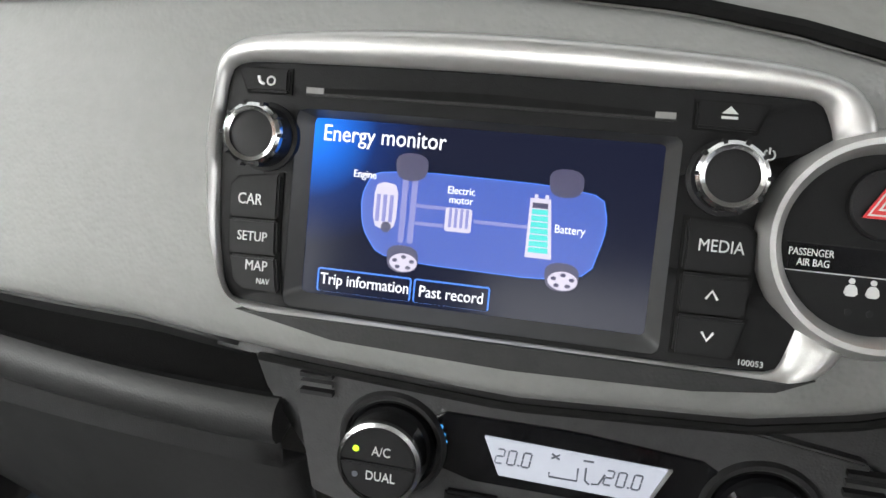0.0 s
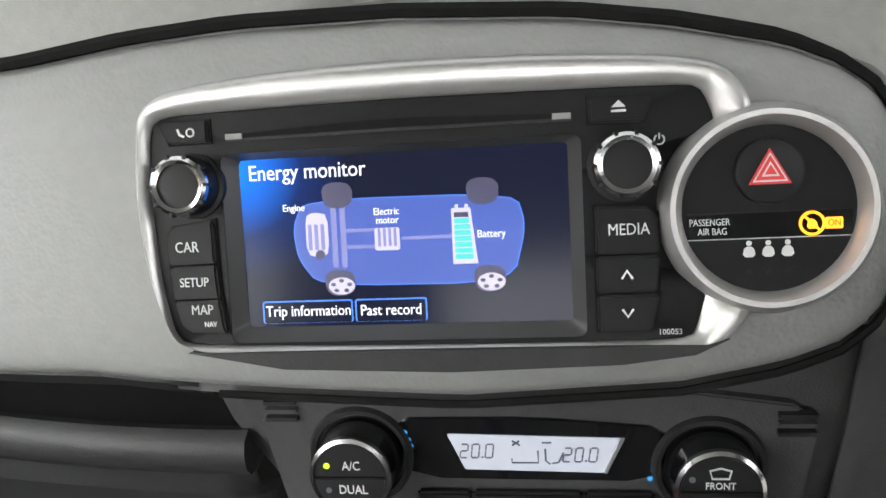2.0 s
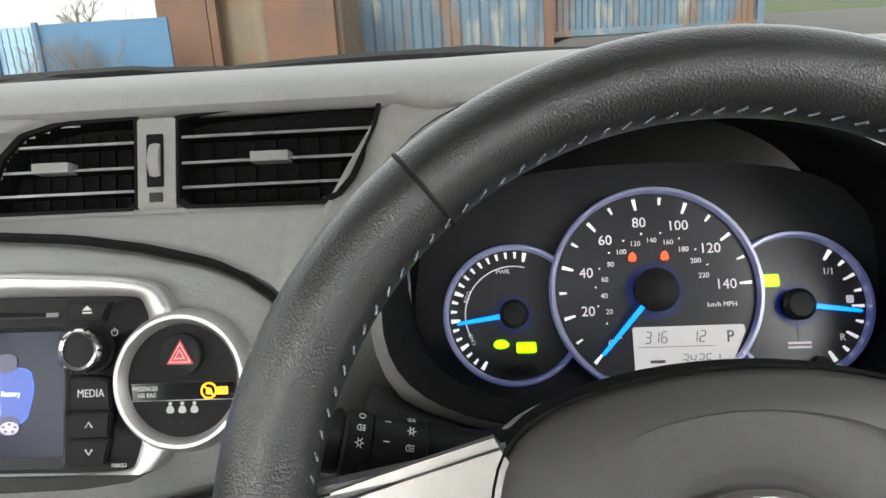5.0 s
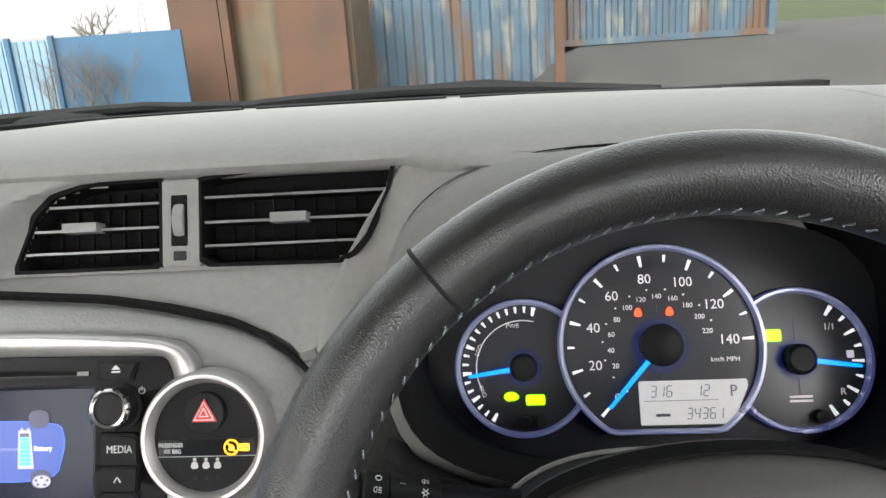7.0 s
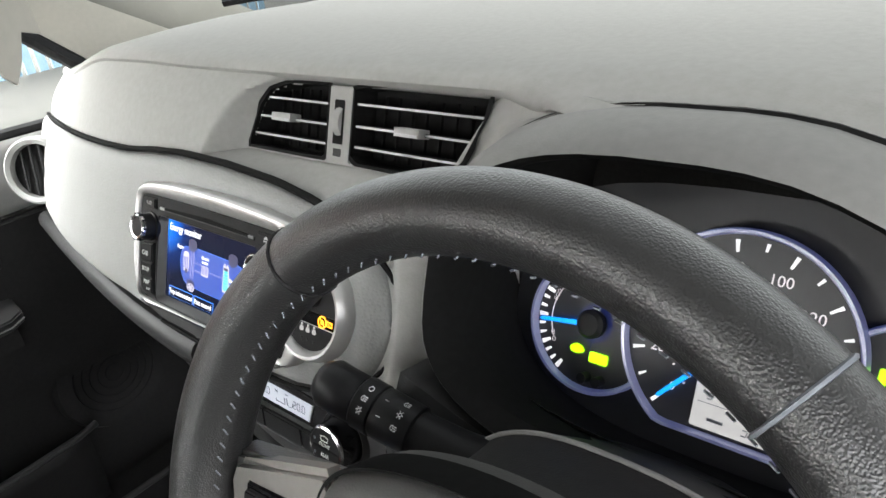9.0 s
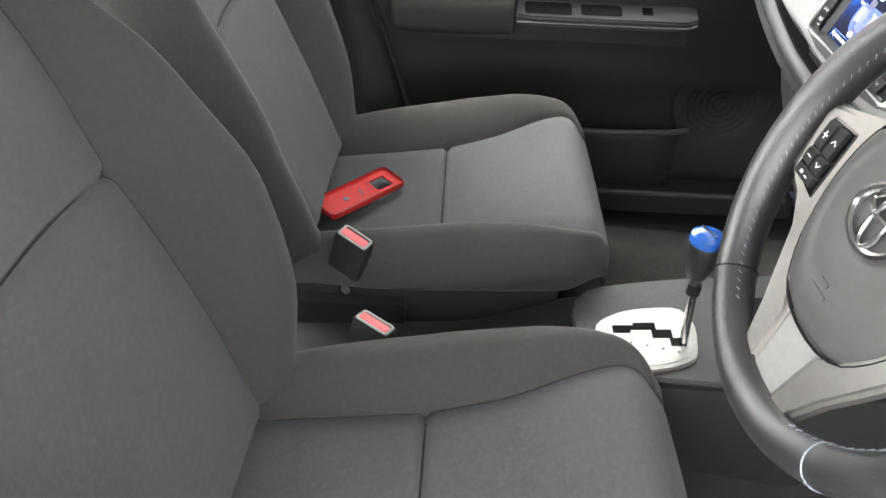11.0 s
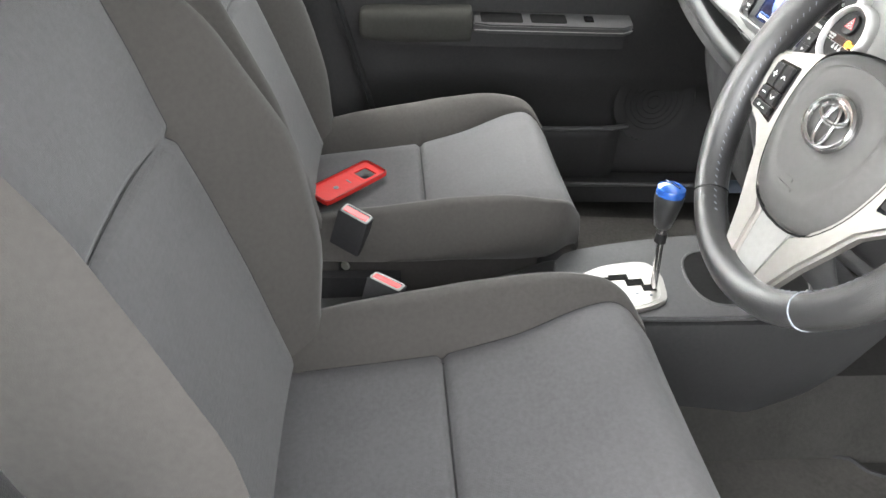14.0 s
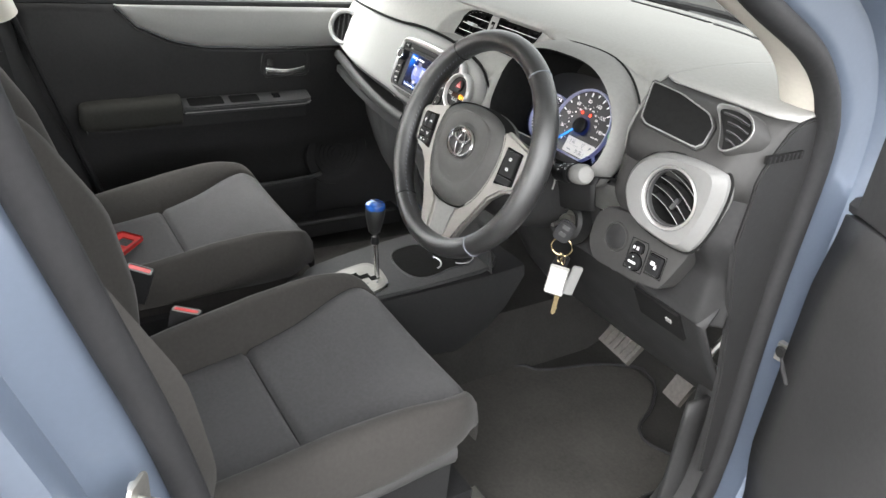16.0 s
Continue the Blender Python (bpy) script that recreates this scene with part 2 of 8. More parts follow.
def lathe(profile, n=40, bm=None, cx=0.0, cy=0.0):
    """Turns rows of (radius, height) round the z axis; closed at the ends where the radius is 0."""
    loops = [[(cx + max(r, 1e-5) * math.cos(2 * math.pi * i / n), cy + max(r, 1e-5) * math.sin(2 * math.pi * i / n), z) for i in range(n)] for r, z in profile]
    b = loft(loops, cap_start=profile[0][0] < 1e-4, cap_end=profile[-1][0] < 1e-4)
    return joined(bm, b)


def tube(path, r, n=10, closed=False, bm=None, flat=1.0, radii=None):
    """A round bar along a path."""
    path = [Vector(p) for p in path]
    loops, up = [], Vector((0.13, 0.31, 0.94)).normalized()
    for i, p in enumerate(path):
        a = path[i - 1] if (i or closed) else p
        c = path[(i + 1) % len(path)] if (i < len(path) - 1 or closed) else p
        t = (c - a).normalized()
        s = t.cross(up)
        s = s.normalized() if s.length > 1e-3 else t.orthogonal().normalized()
        q = s.cross(t)
        rr = radii[i] if radii else r
        loops.append([p + rr * (math.cos(2 * math.pi * k / n) * s + flat * math.sin(2 * math.pi * k / n) * q) for k in range(n)])
    b = loft(loops, ring=closed, cap_start=not closed, cap_end=not closed)
    return joined(bm, b)


def grid(fn, us, vs, bm=None):
    return loft([[fn(u, v) for u in us] for v in vs], closed=False, bm=bm)


def shell(ob, thick, face=(0.25, -0.5, 1.15)):
    """Gives an open sheet its thickness, behind the side that faces the given place."""
    me = ob.data
    away = sum((p.normal.dot(Vector(face) - p.center) * p.area for p in me.polygons))
    if away < 0:
        me.flip_normals()
    mod = ob.modifiers.new("thickness", "SOLIDIFY")
    mod.thickness, mod.offset = thick, -1.0
    return ob


def span(a, b, n):
    return [a + (b - a) * i / (n - 1) for i in range(n)]


def smooth(a, b, x):
    t = min(max((x - a) / (b - a), 0.0), 1.0)
    return t * t * (3 - 2 * t)


def lerp(x, xs, ys):
    return float(np.interp(x, xs, ys))


def words(body, size, mat, parent, at, name="lettering", align="CENTER", raise_by=0.0002, squeeze=1.0, label=""):
    """Letters in the built-in font as one mesh, centred on the matrix at."""
    cu = bpy.data.curves.new(name, "FONT")
    cu.body, cu.size, cu.extrude, cu.resolution_u = body, size, raise_by, 3
    cu.align_x, cu.align_y = align, "CENTER"
    tmp = bpy.data.objects.new("tmp", cu)
    me = bpy.data.meshes.new_from_object(tmp)
    bpy.data.objects.remove(tmp)
    me.name = name
    me.materials.clear()
    me.materials.append(mat)
    ob = new(name, me)
    ob.parent = parent
    ob.matrix_basis = at @ Matrix.Diagonal((squeeze, 1, 1, 1))
    if label:
        ob["label"] = label
    return ob


def on(u, v, w=0.0, turn=0.0):
    return pose(u, v, w, 0, 0, turn)


# the tilted frame of the centre panel (u across, v up, w out of it), of the dials, and of the steering wheel
PANEL = pose(-0.053, 0, 0.95, 90 - 21, 0, 0)
DIALS = pose(0.358, 0.079, 0.969, 90 - 25, 0, 0)
WHEEL = pose(0.341, -0.149, 0.957, 90 - 20.5, 0, 0)


# ---------------------------------------------------------------- dashboard: large forms
def recede(x):
    """How far the dash lies back towards the passenger's door."""
    return 0.125 * (max(-0.15 - x, 0.0) / 0.54) ** 1.6


def panel_at(u, v, w):
    p = PANEL @ Vector((u, v, w))
    p.y += recede(p.x)
    return p


TOP_U = [-0.66, -0.45, -0.174, -0.12, -0.07, 0.0, 0.069, 0.111, 0.151, 0.17, 0.184, 0.193, 0.198, 0.1995]
TOP_V = [0.040, 0.060, 0.082, 0.089, 0.092, 0.091, 0.086, 0.079, 0.069, 0.060, 0.049, 0.036, 0.022, 0.006]
BOT_U = [-0.66, -0.45, -0.30, -0.153, -0.061, 0.02, 0.11, 0.15, 0.171, 0.184, 0.193, 0.198, 0.1995]
BOT_V = [-0.090, -0.076, -0.066, -0.060, -0.066, -0.070, -0.065, -0.057, -0.049, -0.038, -0.025, -0.010, 0.003]

dash = thing("dashboard", "grey moulded car dashboard with pale centre panel", "dashboard")

us = span(-0.66, 0.10, 40) + [0.10 + 0.0995 * math.sin(math.pi / 2 * k / 14) for k in range(1, 15)]
prof = [(0.0, -0.016), (0.012, -0.010), (0.035, -0.005), (0.08, -0.002), (0.2, 0.0), (0.35, 0.001), (0.5, 0.001), (0.65, 0.001), (0.8, 0.0), (0.92, -0.002), (0.965, -0.005), (0.988, -0.010), (1.0, -0.016)]


def pale_panel(u, k):
    s, w = prof[k]
    lo, hi = lerp(u, BOT_U, BOT_V), lerp(u, TOP_U, TOP_V)
    v = lo + (hi - lo) * s
    return panel_at(u, v, w - 0.014 * smooth(0.178, 0.1995, u))


part("pale_panel", grid(pale_panel, us, range(len(prof))), PALE, dash, "pale grey grained dash insert")


def shoulder(x):
    """How far the dash top falls towards the doors."""
    return 0.048 * smooth(-0.36, -0.70, x) + 0.020 * smooth(0.62, 0.75, x)


def setback(x):
    """How far the dash face lies back behind the dial hood, and at the rounded outer end."""
    return 0.085 * smooth(0.56, 0.47, x) + 0.030 * smooth(0.705, 0.745, x) ** 2


def driver_profile(x):
    """The driver's side in section, from the dash face up over the brow to the flat top."""
    b = setback(x)
    rows = ((-0.018, 1.0, 1.0), (-0.019, 1.028, 1.0), (-0.012, 1.046, 1.0), (0.009, 1.072, 0.9), (0.029, 1.093, 0.75), (0.050, 1.102, 0.6), (0.078, 1.106, 0.4), (0.115, 1.108, 0.2))
    lift = smooth(0.205, 0.245, x) if x < 0.518 else 0.0
    arch = 1.0 + 0.0915 * math.sqrt(max(0.0, 1.0 - (max(x - 0.353, 0.0) / 0.165) ** 2))
    return [Vector((x, y + b * q, z + (max(z, arch + 0.0016 * k) - z) * lift)) for k, (y, z, q) in enumerate(rows)]


# the soft upper pad: a slope over the pale panel, hollowed for the air vent, a brow, then the flat top to the windscreen
VENT = pose(0.05, 0.086, 1.064, 90 - 20, 0, 0)
VENT_EDGE = [(-0.112, -0.027), (-0.098, 0.008), (-0.085, 0.021), (-0.060, 0.0275), (0.143, 0.0365), (0.138, 0.015), (0.124, -0.013), (0.115, -0.023), (0.104, -0.028)]
VENT_HOLE = [(0.05 + x, 1.064 + 0.94 * y) for x, y in VENT_EDGE]


def brow_at(x):
    d = recede(x)
    return Vector((x, 0.094 + 0.8 * d, 1.099 - 0.012 * smooth(-0.2, -0.5, x) - shoulder(x)))


def panel_rim(x):
    u = x + 0.053
    a = panel_at(min(u, 0.19), lerp(min(u, 0.19), TOP_U, TOP_V) + 0.003, -0.013)
    return Vector((x, a.y, a.z + 0.02 * smooth(0.15, 0.24, u)))


def pad_face(x, s):
    """The slope over the panel; s runs from the panel's edge up to the brow."""
    x = min(x, lerp(s, [0.0, 0.15, 0.3, 0.6, 0.88, 1.0], [0.147, 0.150, 0.158, 0.178, 0.196, 0.200]))
    a, b = panel_rim(x), brow_at(x)
    if s < 0:
        return a + Vector((0, 0.012, -0.03))
    corner = min(1.0345, a.z + 0.6 * (b.z - a.z))
    if s < 0.3:
        z, deep = a.z + (corner - a.z) * s / 0.3, a.y + (0.0735 - a.y) * s / 0.3
    else:
        z = corner + (b.z - 0.002 - corner) * (s - 0.3) / 0.7
        deep = 0.086 + 0.364 * (z - 1.064)
    q = (z - a.z) / (b.z - a.z)
    plain = a.y + (b.y - a.y) * q - 0.006 * math.sin(math.pi * q)
    inner = lerp(z, [1.030, 1.0386, 1.0715, 1.0837, 1.0898, 1.098], [-0.069, -0.066, -0.052, -0.039, -0.020, 0.000])
    wide = lerp(z, [1.03, 1.09], [0.034, 0.026])
    t = min(max((x - inner + wide) / wide, 0.0), 1.0)
    return Vector((x, plain + (deep - plain) * (0.35 * t + 0.65 * t * t * (3 - 2 * t)), z))


def within(px_, pz_, poly):
    inside = False
    for (ax, az), (bx, bz) in zip(poly, poly[1:] + poly[:1]):
        if (az > pz_) != (bz > pz_) and px_ < ax + (bx - ax) * (pz_ - az) / (bz - az):
            inside = not inside
    return inside


pad_bm = grid(pad_face, span(-0.70, -0.12, 26) + span(-0.118, 0.200, 160), [-0.1] + span(0, 1, 34))
bmesh.ops.delete(pad_bm, geom=[f for f in pad_bm.faces if within(f.calc_center_median().x, f.calc_center_median().z, VENT_HOLE) and f.calc_center_median().y > 0.055], context="FACES")
bmesh.ops.dissolve_degenerate(pad_bm, dist=0.00005, edges=pad_bm.edges)
part("pad_face", pad_bm, DASH, dash, "soft grey slope above the pale panel", smooth=50)

LIP = ((0.006, -0.006), (0.003, -0.0045), (0.0, -0.002), (-0.0008, 0.0), (0.001, 0.0025), (0.005, 0.0045), (0.012, 0.0065), (0.02, 0.008))


def pad_top(x, k):
    """The lip of the brow and the flat top; over the dials the driver's section takes over."""
    rear = 0.63 - 0.33 * (abs(x) / 0.75) ** 2.4
    b = brow_at(x)
    pts = [b + Vector((0, dy, dz)) for dy, dz in LIP]
    under = smooth(0.20, 0.30, x)
    if under > 0:
        pts = [p.lerp(c, under) for p, c in zip(pts, driver_profile(x))]
    if k < 8:
        return pts[k]
    q = (0.08, 0.2, 0.35, 0.5, 0.65, 0.8, 0.92, 0.985, 1.0)[k - 8]
    last = pts[-1]
    return Vector((x, last.y + (rear - last.y) * q, last.z + 0.004 * math.sin(math.pi * min(q * 1.6, 1)) - 0.012 * q * q - (0.02 if q == 1.0 else 0.0)))


shell(part("upper_pad", grid(pad_top, span(-0.70, 0.15, 60) + span(0.155, 0.32, 40) + span(0.33, 0.48, 24) + span(0.484, 0.525, 16), range(17)), DASH, dash, "soft grey upper dash pad", smooth=50), 0.003)
shell(part("upper_pad", grid(pad_top, span(0.525, 0.744, 27), range(5, 17)), DASH, dash, "soft grey dash pad by the driver's window", smooth=50), 0.003)
# The pad's lower rows, in a darker grey that paints in their shade.
shell(part("lower_brow", grid(pad_top, span(0.525, 0.744, 27), range(0, 6)), DASH_FACE, dash, "grey moulding round the storage recess, darkened for shade", smooth=50), 0.003)


# A thin near-black bar draws the shade in the gap round the panel.
gap_u = span(-0.64, 0.10, 60) + [0.10 + 0.0995 * math.sin(math.pi / 2 * k / 16) for k in range(1, 17)]
gap_line = [(u, lerp(u, TOP_U, TOP_V) + 0.0022) for u in gap_u] + [(u, lerp(u, BOT_U, BOT_V) - 0.0022) for u in reversed(gap_u) if u > -0.10]
part("panel_gap", tube([panel_at(u + 0.0022 * smooth(0.17, 0.1995, u), v, -0.0085 - 0.010 * smooth(0.178, 0.1995, u)) for u, v in gap_line], 0.004, 6, radii=[0.0032 - 0.0012 * smooth(0.13, 0.19, u) if i <= len(gap_u) else 0.0018 for i, (u, v) in enumerate(gap_line)]), HOLE, dash, "near-black bar for the shade round the pale insert")


# skin behind the pale panel
def side_skin(x, z):
    return Vector((x, 0.016 + (z - 0.95) * 0.384, z))


shell(part("centre_skin", grid(side_skin, span(-0.12, 0.157, 32), span(0.905, 0.995, 12)), DASH, dash), 0.004)


# lower face of the centre stack, and the dark fascia under the panel on the passenger's side
def stack(x, k):
    top = panel_at(x + 0.053, lerp(x + 0.053, BOT_U, BOT_V) - 0.002, -0.012)
    zs = [(top.y + 0.012, top.z + 0.02), (top.y + 0.003, top.z - 0.003), (0.0190, top.z - 0.012), (0.0165, 0.845), (0.0150, 0.78), (0.05, 0.70), (0.10, 0.60), (0.12, 0.50)]
    narrow = 0.52 * max(0.0, 0.862 - zs[k][1])
    return Vector((x * (1 - min(narrow, 0.045) / 0.165), zs[k][0], zs[k][1]))


shell(part("centre_console_face", grid(stack, span(-0.165, 0.165, 24), range(8)), CONSOLE, dash, "dark plastic centre stack"), 0.004)


def passenger_low(x, k):
    top = panel_at(x + 0.053, lerp(x + 0.053, BOT_U, BOT_V) - 0.001, -0.014)
    d = recede(x)
    rows = [(top.y + 0.01, top.z + 0.02), (top.y, top.z), (top.y + 0.01, top.z - 0.012), (top.y + 0.13, top.z - 0.018), (0.15 + d, 0.815), (0.02 + d * 0.6, 0.808), (0.02 + d * 0.6, 0.79), (0.05 + d, 0.77), (0.07 + d, 0.66), (0.10 + d, 0.58), (0.2 + d, 0.56)]
    return Vector((x, rows[k][0], rows[k][1]))


shell(part("glovebox_face", grid(passenger_low, span(-0.70, -0.155, 24), range(11)), DASH_DARK, dash, "dark glovebox and open tray"), 0.004)
lip = [Vector((x, 0.013 + recede(x) * 0.6, 0.828 + 0.022 * smooth(-0.2, -0.65, x))) for x in span(-0.66, -0.149, 24)]
part("tray_lip", tube(lip, 0.0100, 10, flat=1.25), DASH_DARK, dash, "rounded dark lip of the open tray")

# driver's side: face with the outer vent, storage recess above, switches below, knee panel under the wheel
def driver_face(x, z):
    y = -0.018 + (z - 1.0) * 0.10 + 0.05 * smooth(0.95, 0.87, z) + setback(x)
    return Vector((x, y, z))


shell(part("driver_face", grid(driver_face, span(0.502, 0.600, 25), span(0.865, 1.003, 35)), DASH_FACE, dash, "grey dash face beside the dials"), 0.004)
shell(part("driver_face", grid(driver_face, span(0.502, 0.600, 25), span(0.80, 0.865, 14)), DASH_DARK, dash, "dark dash face under the column"), 0.004)
face_bm = grid(driver_face, span(0.600, 0.744, 37), span(0.80, 1.003, 51))
bmesh.ops.delete(face_bm, geom=[f for f in face_bm.faces if (f.calc_center_median().x - 0.659) ** 2 + (f.calc_center_median().z - 0.979) ** 2 < 0.046 ** 2], context="FACES")
shell(part("driver_face", face_bm, DASH_DARK, dash, "dark dash face round the side vent"), 0.004)


def knee(x, k):
    rows = [(0.035, 0.83), (0.014, 0.80), (0.05, 0.74), (0.12, 0.64), (0.17, 0.585), (0.26, 0.58)]
    y, z = rows[k]
    return Vector((x, y + 0.10 * smooth(0.24, 0.16, x) * 0.5, z))


shell(part("knee_panel", grid(knee, span(0.15, 0.735, 30), range(6)), DASH_DARK, dash, "dark knee panel under the steering column"), 0.004)
cap_line = [(p.y + 0.004, p.z - 0.002) for p in driver_profile(0.744)] + [(0.17, 1.085), (0.185, 0.8), (0.185, 0.62), (0.18, 0.50), (0.10, 0.50), (0.075, 0.70), (0.052, 0.80), (0.034, 0.86), (0.012, 0.93)]
part("end_cap", prism(cap_line, -0.006, 0.004, 0.002), DASH_DARK, dash, "dark end cap of the dash", at=Matrix(((0, 0, 1, 0.742), (1, 0, 0, 0), (0, 1, 0, 0), (0, 0, 0, 1))))

# ---------------------------------------------------------------- dial hood
def hood_loop(dy, grow, low=0.066, n=48):
    """The mouth of the hood: an arch round the dials, raked like them."""
    out = []
    for i in range(n):
        a = 2 * math.pi * i / n
        c, s = math.cos(a), math.sin(a)
        e = 1.0 if s > 0 and c > 0 else 2.0 / 3.0
        x = 0.353 + (0.151 + grow) * math.copysign(abs(c) ** e, c)
        h = (0.088 if s > 0 else low) + grow
        z = 1.0 + h * math.copysign(abs(s) ** e, s)
        out.append(Vector((x, (z - 1.0) * 0.36 + dy - 0.014 * smooth(0.2, 1.0, c), z)))
    return out


hood = thing("instrument_hood", "grey hood over the instrument dials", "instrument hood")
part("hood", loft([hood_loop(0.17, -0.012, 0.115), hood_loop(0.10, 0.004, 0.114), hood_loop(0.058, 0.006, 0.10), hood_loop(0.050, 0.0085, 0.096), hood_loop(0.046, 0.0130, 0.094), hood_loop(0.036, 0.0140, 0.088), hood_loop(0.018, 0.0125, 0.076), hood_loop(0.005, 0.008), hood_loop(0.0, 0.003)]), HOOD, hood, "grey rounded hood rim", smooth=60)
ring_line = hood_loop(0.0495, 0.0115, 0.095, 96)
part("hood_groove", tube([p for p in ring_line[-8:] + ring_line[:58]], 0.0028, 6), HOLE, hood, "dark groove behind the hood rim")
# Black lining, in the recess colour to paint the shade deep inside.
part("hood_lining", loft([hood_loop(0.0, 0.003), hood_loop(0.003, 0.0), hood_loop(0.012, -0.003), hood_loop(0.035, -0.005, 0.078), hood_loop(0.06, -0.004, 0.095), hood_loop(0.105, 0.0, 0.105), hood_loop(0.165, -0.016, 0.105)]), HOLE, hood, "black inner lining, darkened further for shade")


def surround(grow):
    """A wide frame round the hood's mouth, filling the dash face beside it."""
    out = []
    for i in range(48):
        a = 2 * math.pi * i / 48
        c, s = math.cos(a), math.sin(a)
        x = 0.352 + (0.175 + grow) * math.copysign(abs(c) ** 0.5, c)
        z = min(1.0 + 0.15 * math.copysign(abs(s) ** 0.5, s), 1.080)
        out.append(Vector((max(x, 0.205), 0.092 - 0.02 * smooth(1.0, 0.86, z), z)))
    return out


part("surround", loft([hood_loop(0.05, 0.0142), surround(0.0), surround(0.03)]), DASH, hood, "grey dash face round the hood")


def flank(n=26, m=14):
    """The smooth hollow that sweeps from the centre panel and the vent round to the hood."""
    line = [(0.150, -0.012, 0.900), (0.153, -0.003, 0.925), (0.154, 0.004, 0.945), (0.154, 0.012, 0.965), (0.151, 0.021, 0.985), (0.147, 0.028, 1.001), (0.149, 0.048, 1.018),
            (0.157, 0.0725, 1.034), (0.177, 0.0855, 1.066), (0.194, 0.0935, 1.090)] + [tuple(pad_top(x, 3) + Vector((0, 0.0, 0.0004))) for x in (0.206, 0.222, 0.242, 0.266, 0.292)]
    loops = []
    for i in range(n):
        q = i / (n - 1)
        a = Vector([lerp(q * (len(line) - 1), range(len(line)), [p[k] for p in line]) for k in range(3)])
        t = radians(222 - 122 * q)
        c, r = math.cos(t), math.sin(t)
        e = 2 / 3
        z = 1.0 + ((0.088 if r > 0 else 0.072) + 0.0135) * math.copysign(abs(r) ** e, r)
        b = Vector((0.353 - 0.1640 * abs(c) ** e, 0.047 + (z - 1.0) * 0.36, z))
        reach = (b - a).length
        p1 = a + Vector((0.45 * reach, 0.10 * reach * (1 - q), 0.0))
        p2 = b + Vector((-0.006, min(0.045, 0.55 * reach), 0.0))
        loops.append([a * (1 - w) ** 3 + p1 * 3 * w * (1 - w) ** 2 + p2 * 3 * w * w * (1 - w) + b * w ** 3 for w in span(0, 1, m)])
    return loft(loops, closed=False)


shell(part("hood_flank", flank(), DASH, dash, "smooth grey hollow between panel and dial hood", smooth=70), 0.003)


def lower_flank(x, z):
    return Vector((x, lerp(z, [0.70, 0.76, 0.83, 0.912], [0.03, 0.012, 0.003, -0.003]) + 0.012 * smooth(0.17, 0.24, x), z))


shell(part("lower_flank", grid(lower_flank, span(0.130, 0.245, 14), span(0.70, 0.912, 14)), CONSOLE, dash, "dark plastic face beside the climate panel"), 0.003)
blank = part("switch_blank", prism(rrect(-0.0125, 0.0125, -0.0165, 0.0165, 0.002), -0.002, 0.0012, 0.0006), CONSOLE, dash, "square blank cover", at=pose(0.182, 0.0030, 0.848, 86, 0, 0))
part("blank_gap", frame_of(rrect(-0.0138, 0.0138, -0.0178, 0.0178, 0.002), rrect(-0.0125, 0.0125, -0.0165, 0.0165, 0.002), -0.002, 0.0006), HOLE, blank)


# ---------------------------------------------------------------- car body and cabin shell
def floor_z(x, y):
    z = 0.275 + 0.16 * smooth(0.42, 0.72, y)
    return z


floor = solid("floor", grid(lambda x, y: Vector((x, y, floor_z(x, y))), span(-0.72, 0.70, 30), span(-2.28, 0.42, 14) + span(0.46, 0.78, 10)), CARPET, "charcoal carpeted car floor", "car floor", kind="structure")
shell(floor, 0.02)
bulkhead = solid("wall_bulkhead", box(-0.74, 0.74, 0.74, 0.78, 0.2, 1.08, 0.01), CARPET, "dark carpeted front bulkhead of the cabin", "bulkhead", kind="structure")

# steel shell outside the doorway: sill, front pillar and rear pillar of the driver's doorway
body = thing("car_body", "light blue metallic car body with open doorway", "car body", kind="structure")


def jamb(path, wide, deep, name, mat, label="", flip=1, creased=False):
    """A pressed channel along the doorway's edge: path in y and z at the outer skin."""
    loops = []
    n = len(path)
    for i, (y, z) in enumerate(path):
        ay, az = path[max(i - 1, 0)]
        by, bz = path[min(i + 1, n - 1)]
        t = Vector((0, by - ay, bz - az)).normalized()
        s = Vector((0, t.z, -t.y)) * flip
        p = Vector((0.0, y, z))
        prof = [(0.700, 0.0), (0.735, 0.004), (0.752, 0.012), (0.764, 0.030), (0.776, 0.040), (0.806, 0.046), (0.818, 0.058), (0.822, 0.08), (0.822, wide), (0.70, wide)]
        if creased:
            prof = [(0.700, 0.0), (0.735, 0.004), (0.750, 0.012), (0.760, 0.028), (0.766, 0.058), (0.771, 0.066), (0.790, 0.070), (0.800, 0.078), (0.803, 0.094), (0.798, 0.104), (0.803, 0.114), (0.820, 0.126), (0.828, 0.150), (0.830, wide), (0.70, wide)]
        loops.append([p + Vector((x, 0, 0)) + s * d for x, d in prof])
    return part(name, loft(loops, closed=True, cap_start=True, cap_end=True), mat, body, label)


FRONT_EDGE = [(-0.35, 1.36), (-0.20, 1.315), (-0.09, 1.252), (0.015, 1.205), (0.060, 1.176), (0.096, 1.14), (0.120, 1.098), (0.130, 1.05), (0.131, 1.0), (0.127, 0.92), (0.125, 0.86), (0.129, 0.72), (0.142, 0.56), (0.135, 0.43), (0.090, 0.36), (0.0, 0.325), (-0.2, 0.315), (-0.45, 0.315), (-0.60, 0.33), (-0.665, 0.40), (-0.678, 0.52)]
REAR_EDGE = [(-0.678, 0.52), (-0.679, 0.66), (-0.691, 0.80), (-0.718, 0.92), (-0.754, 1.04), (-0.793, 1.18), (-0.815, 1.30), (-0.80, 1.36), (-0.72, 1.38), (-0.35, 1.36)]


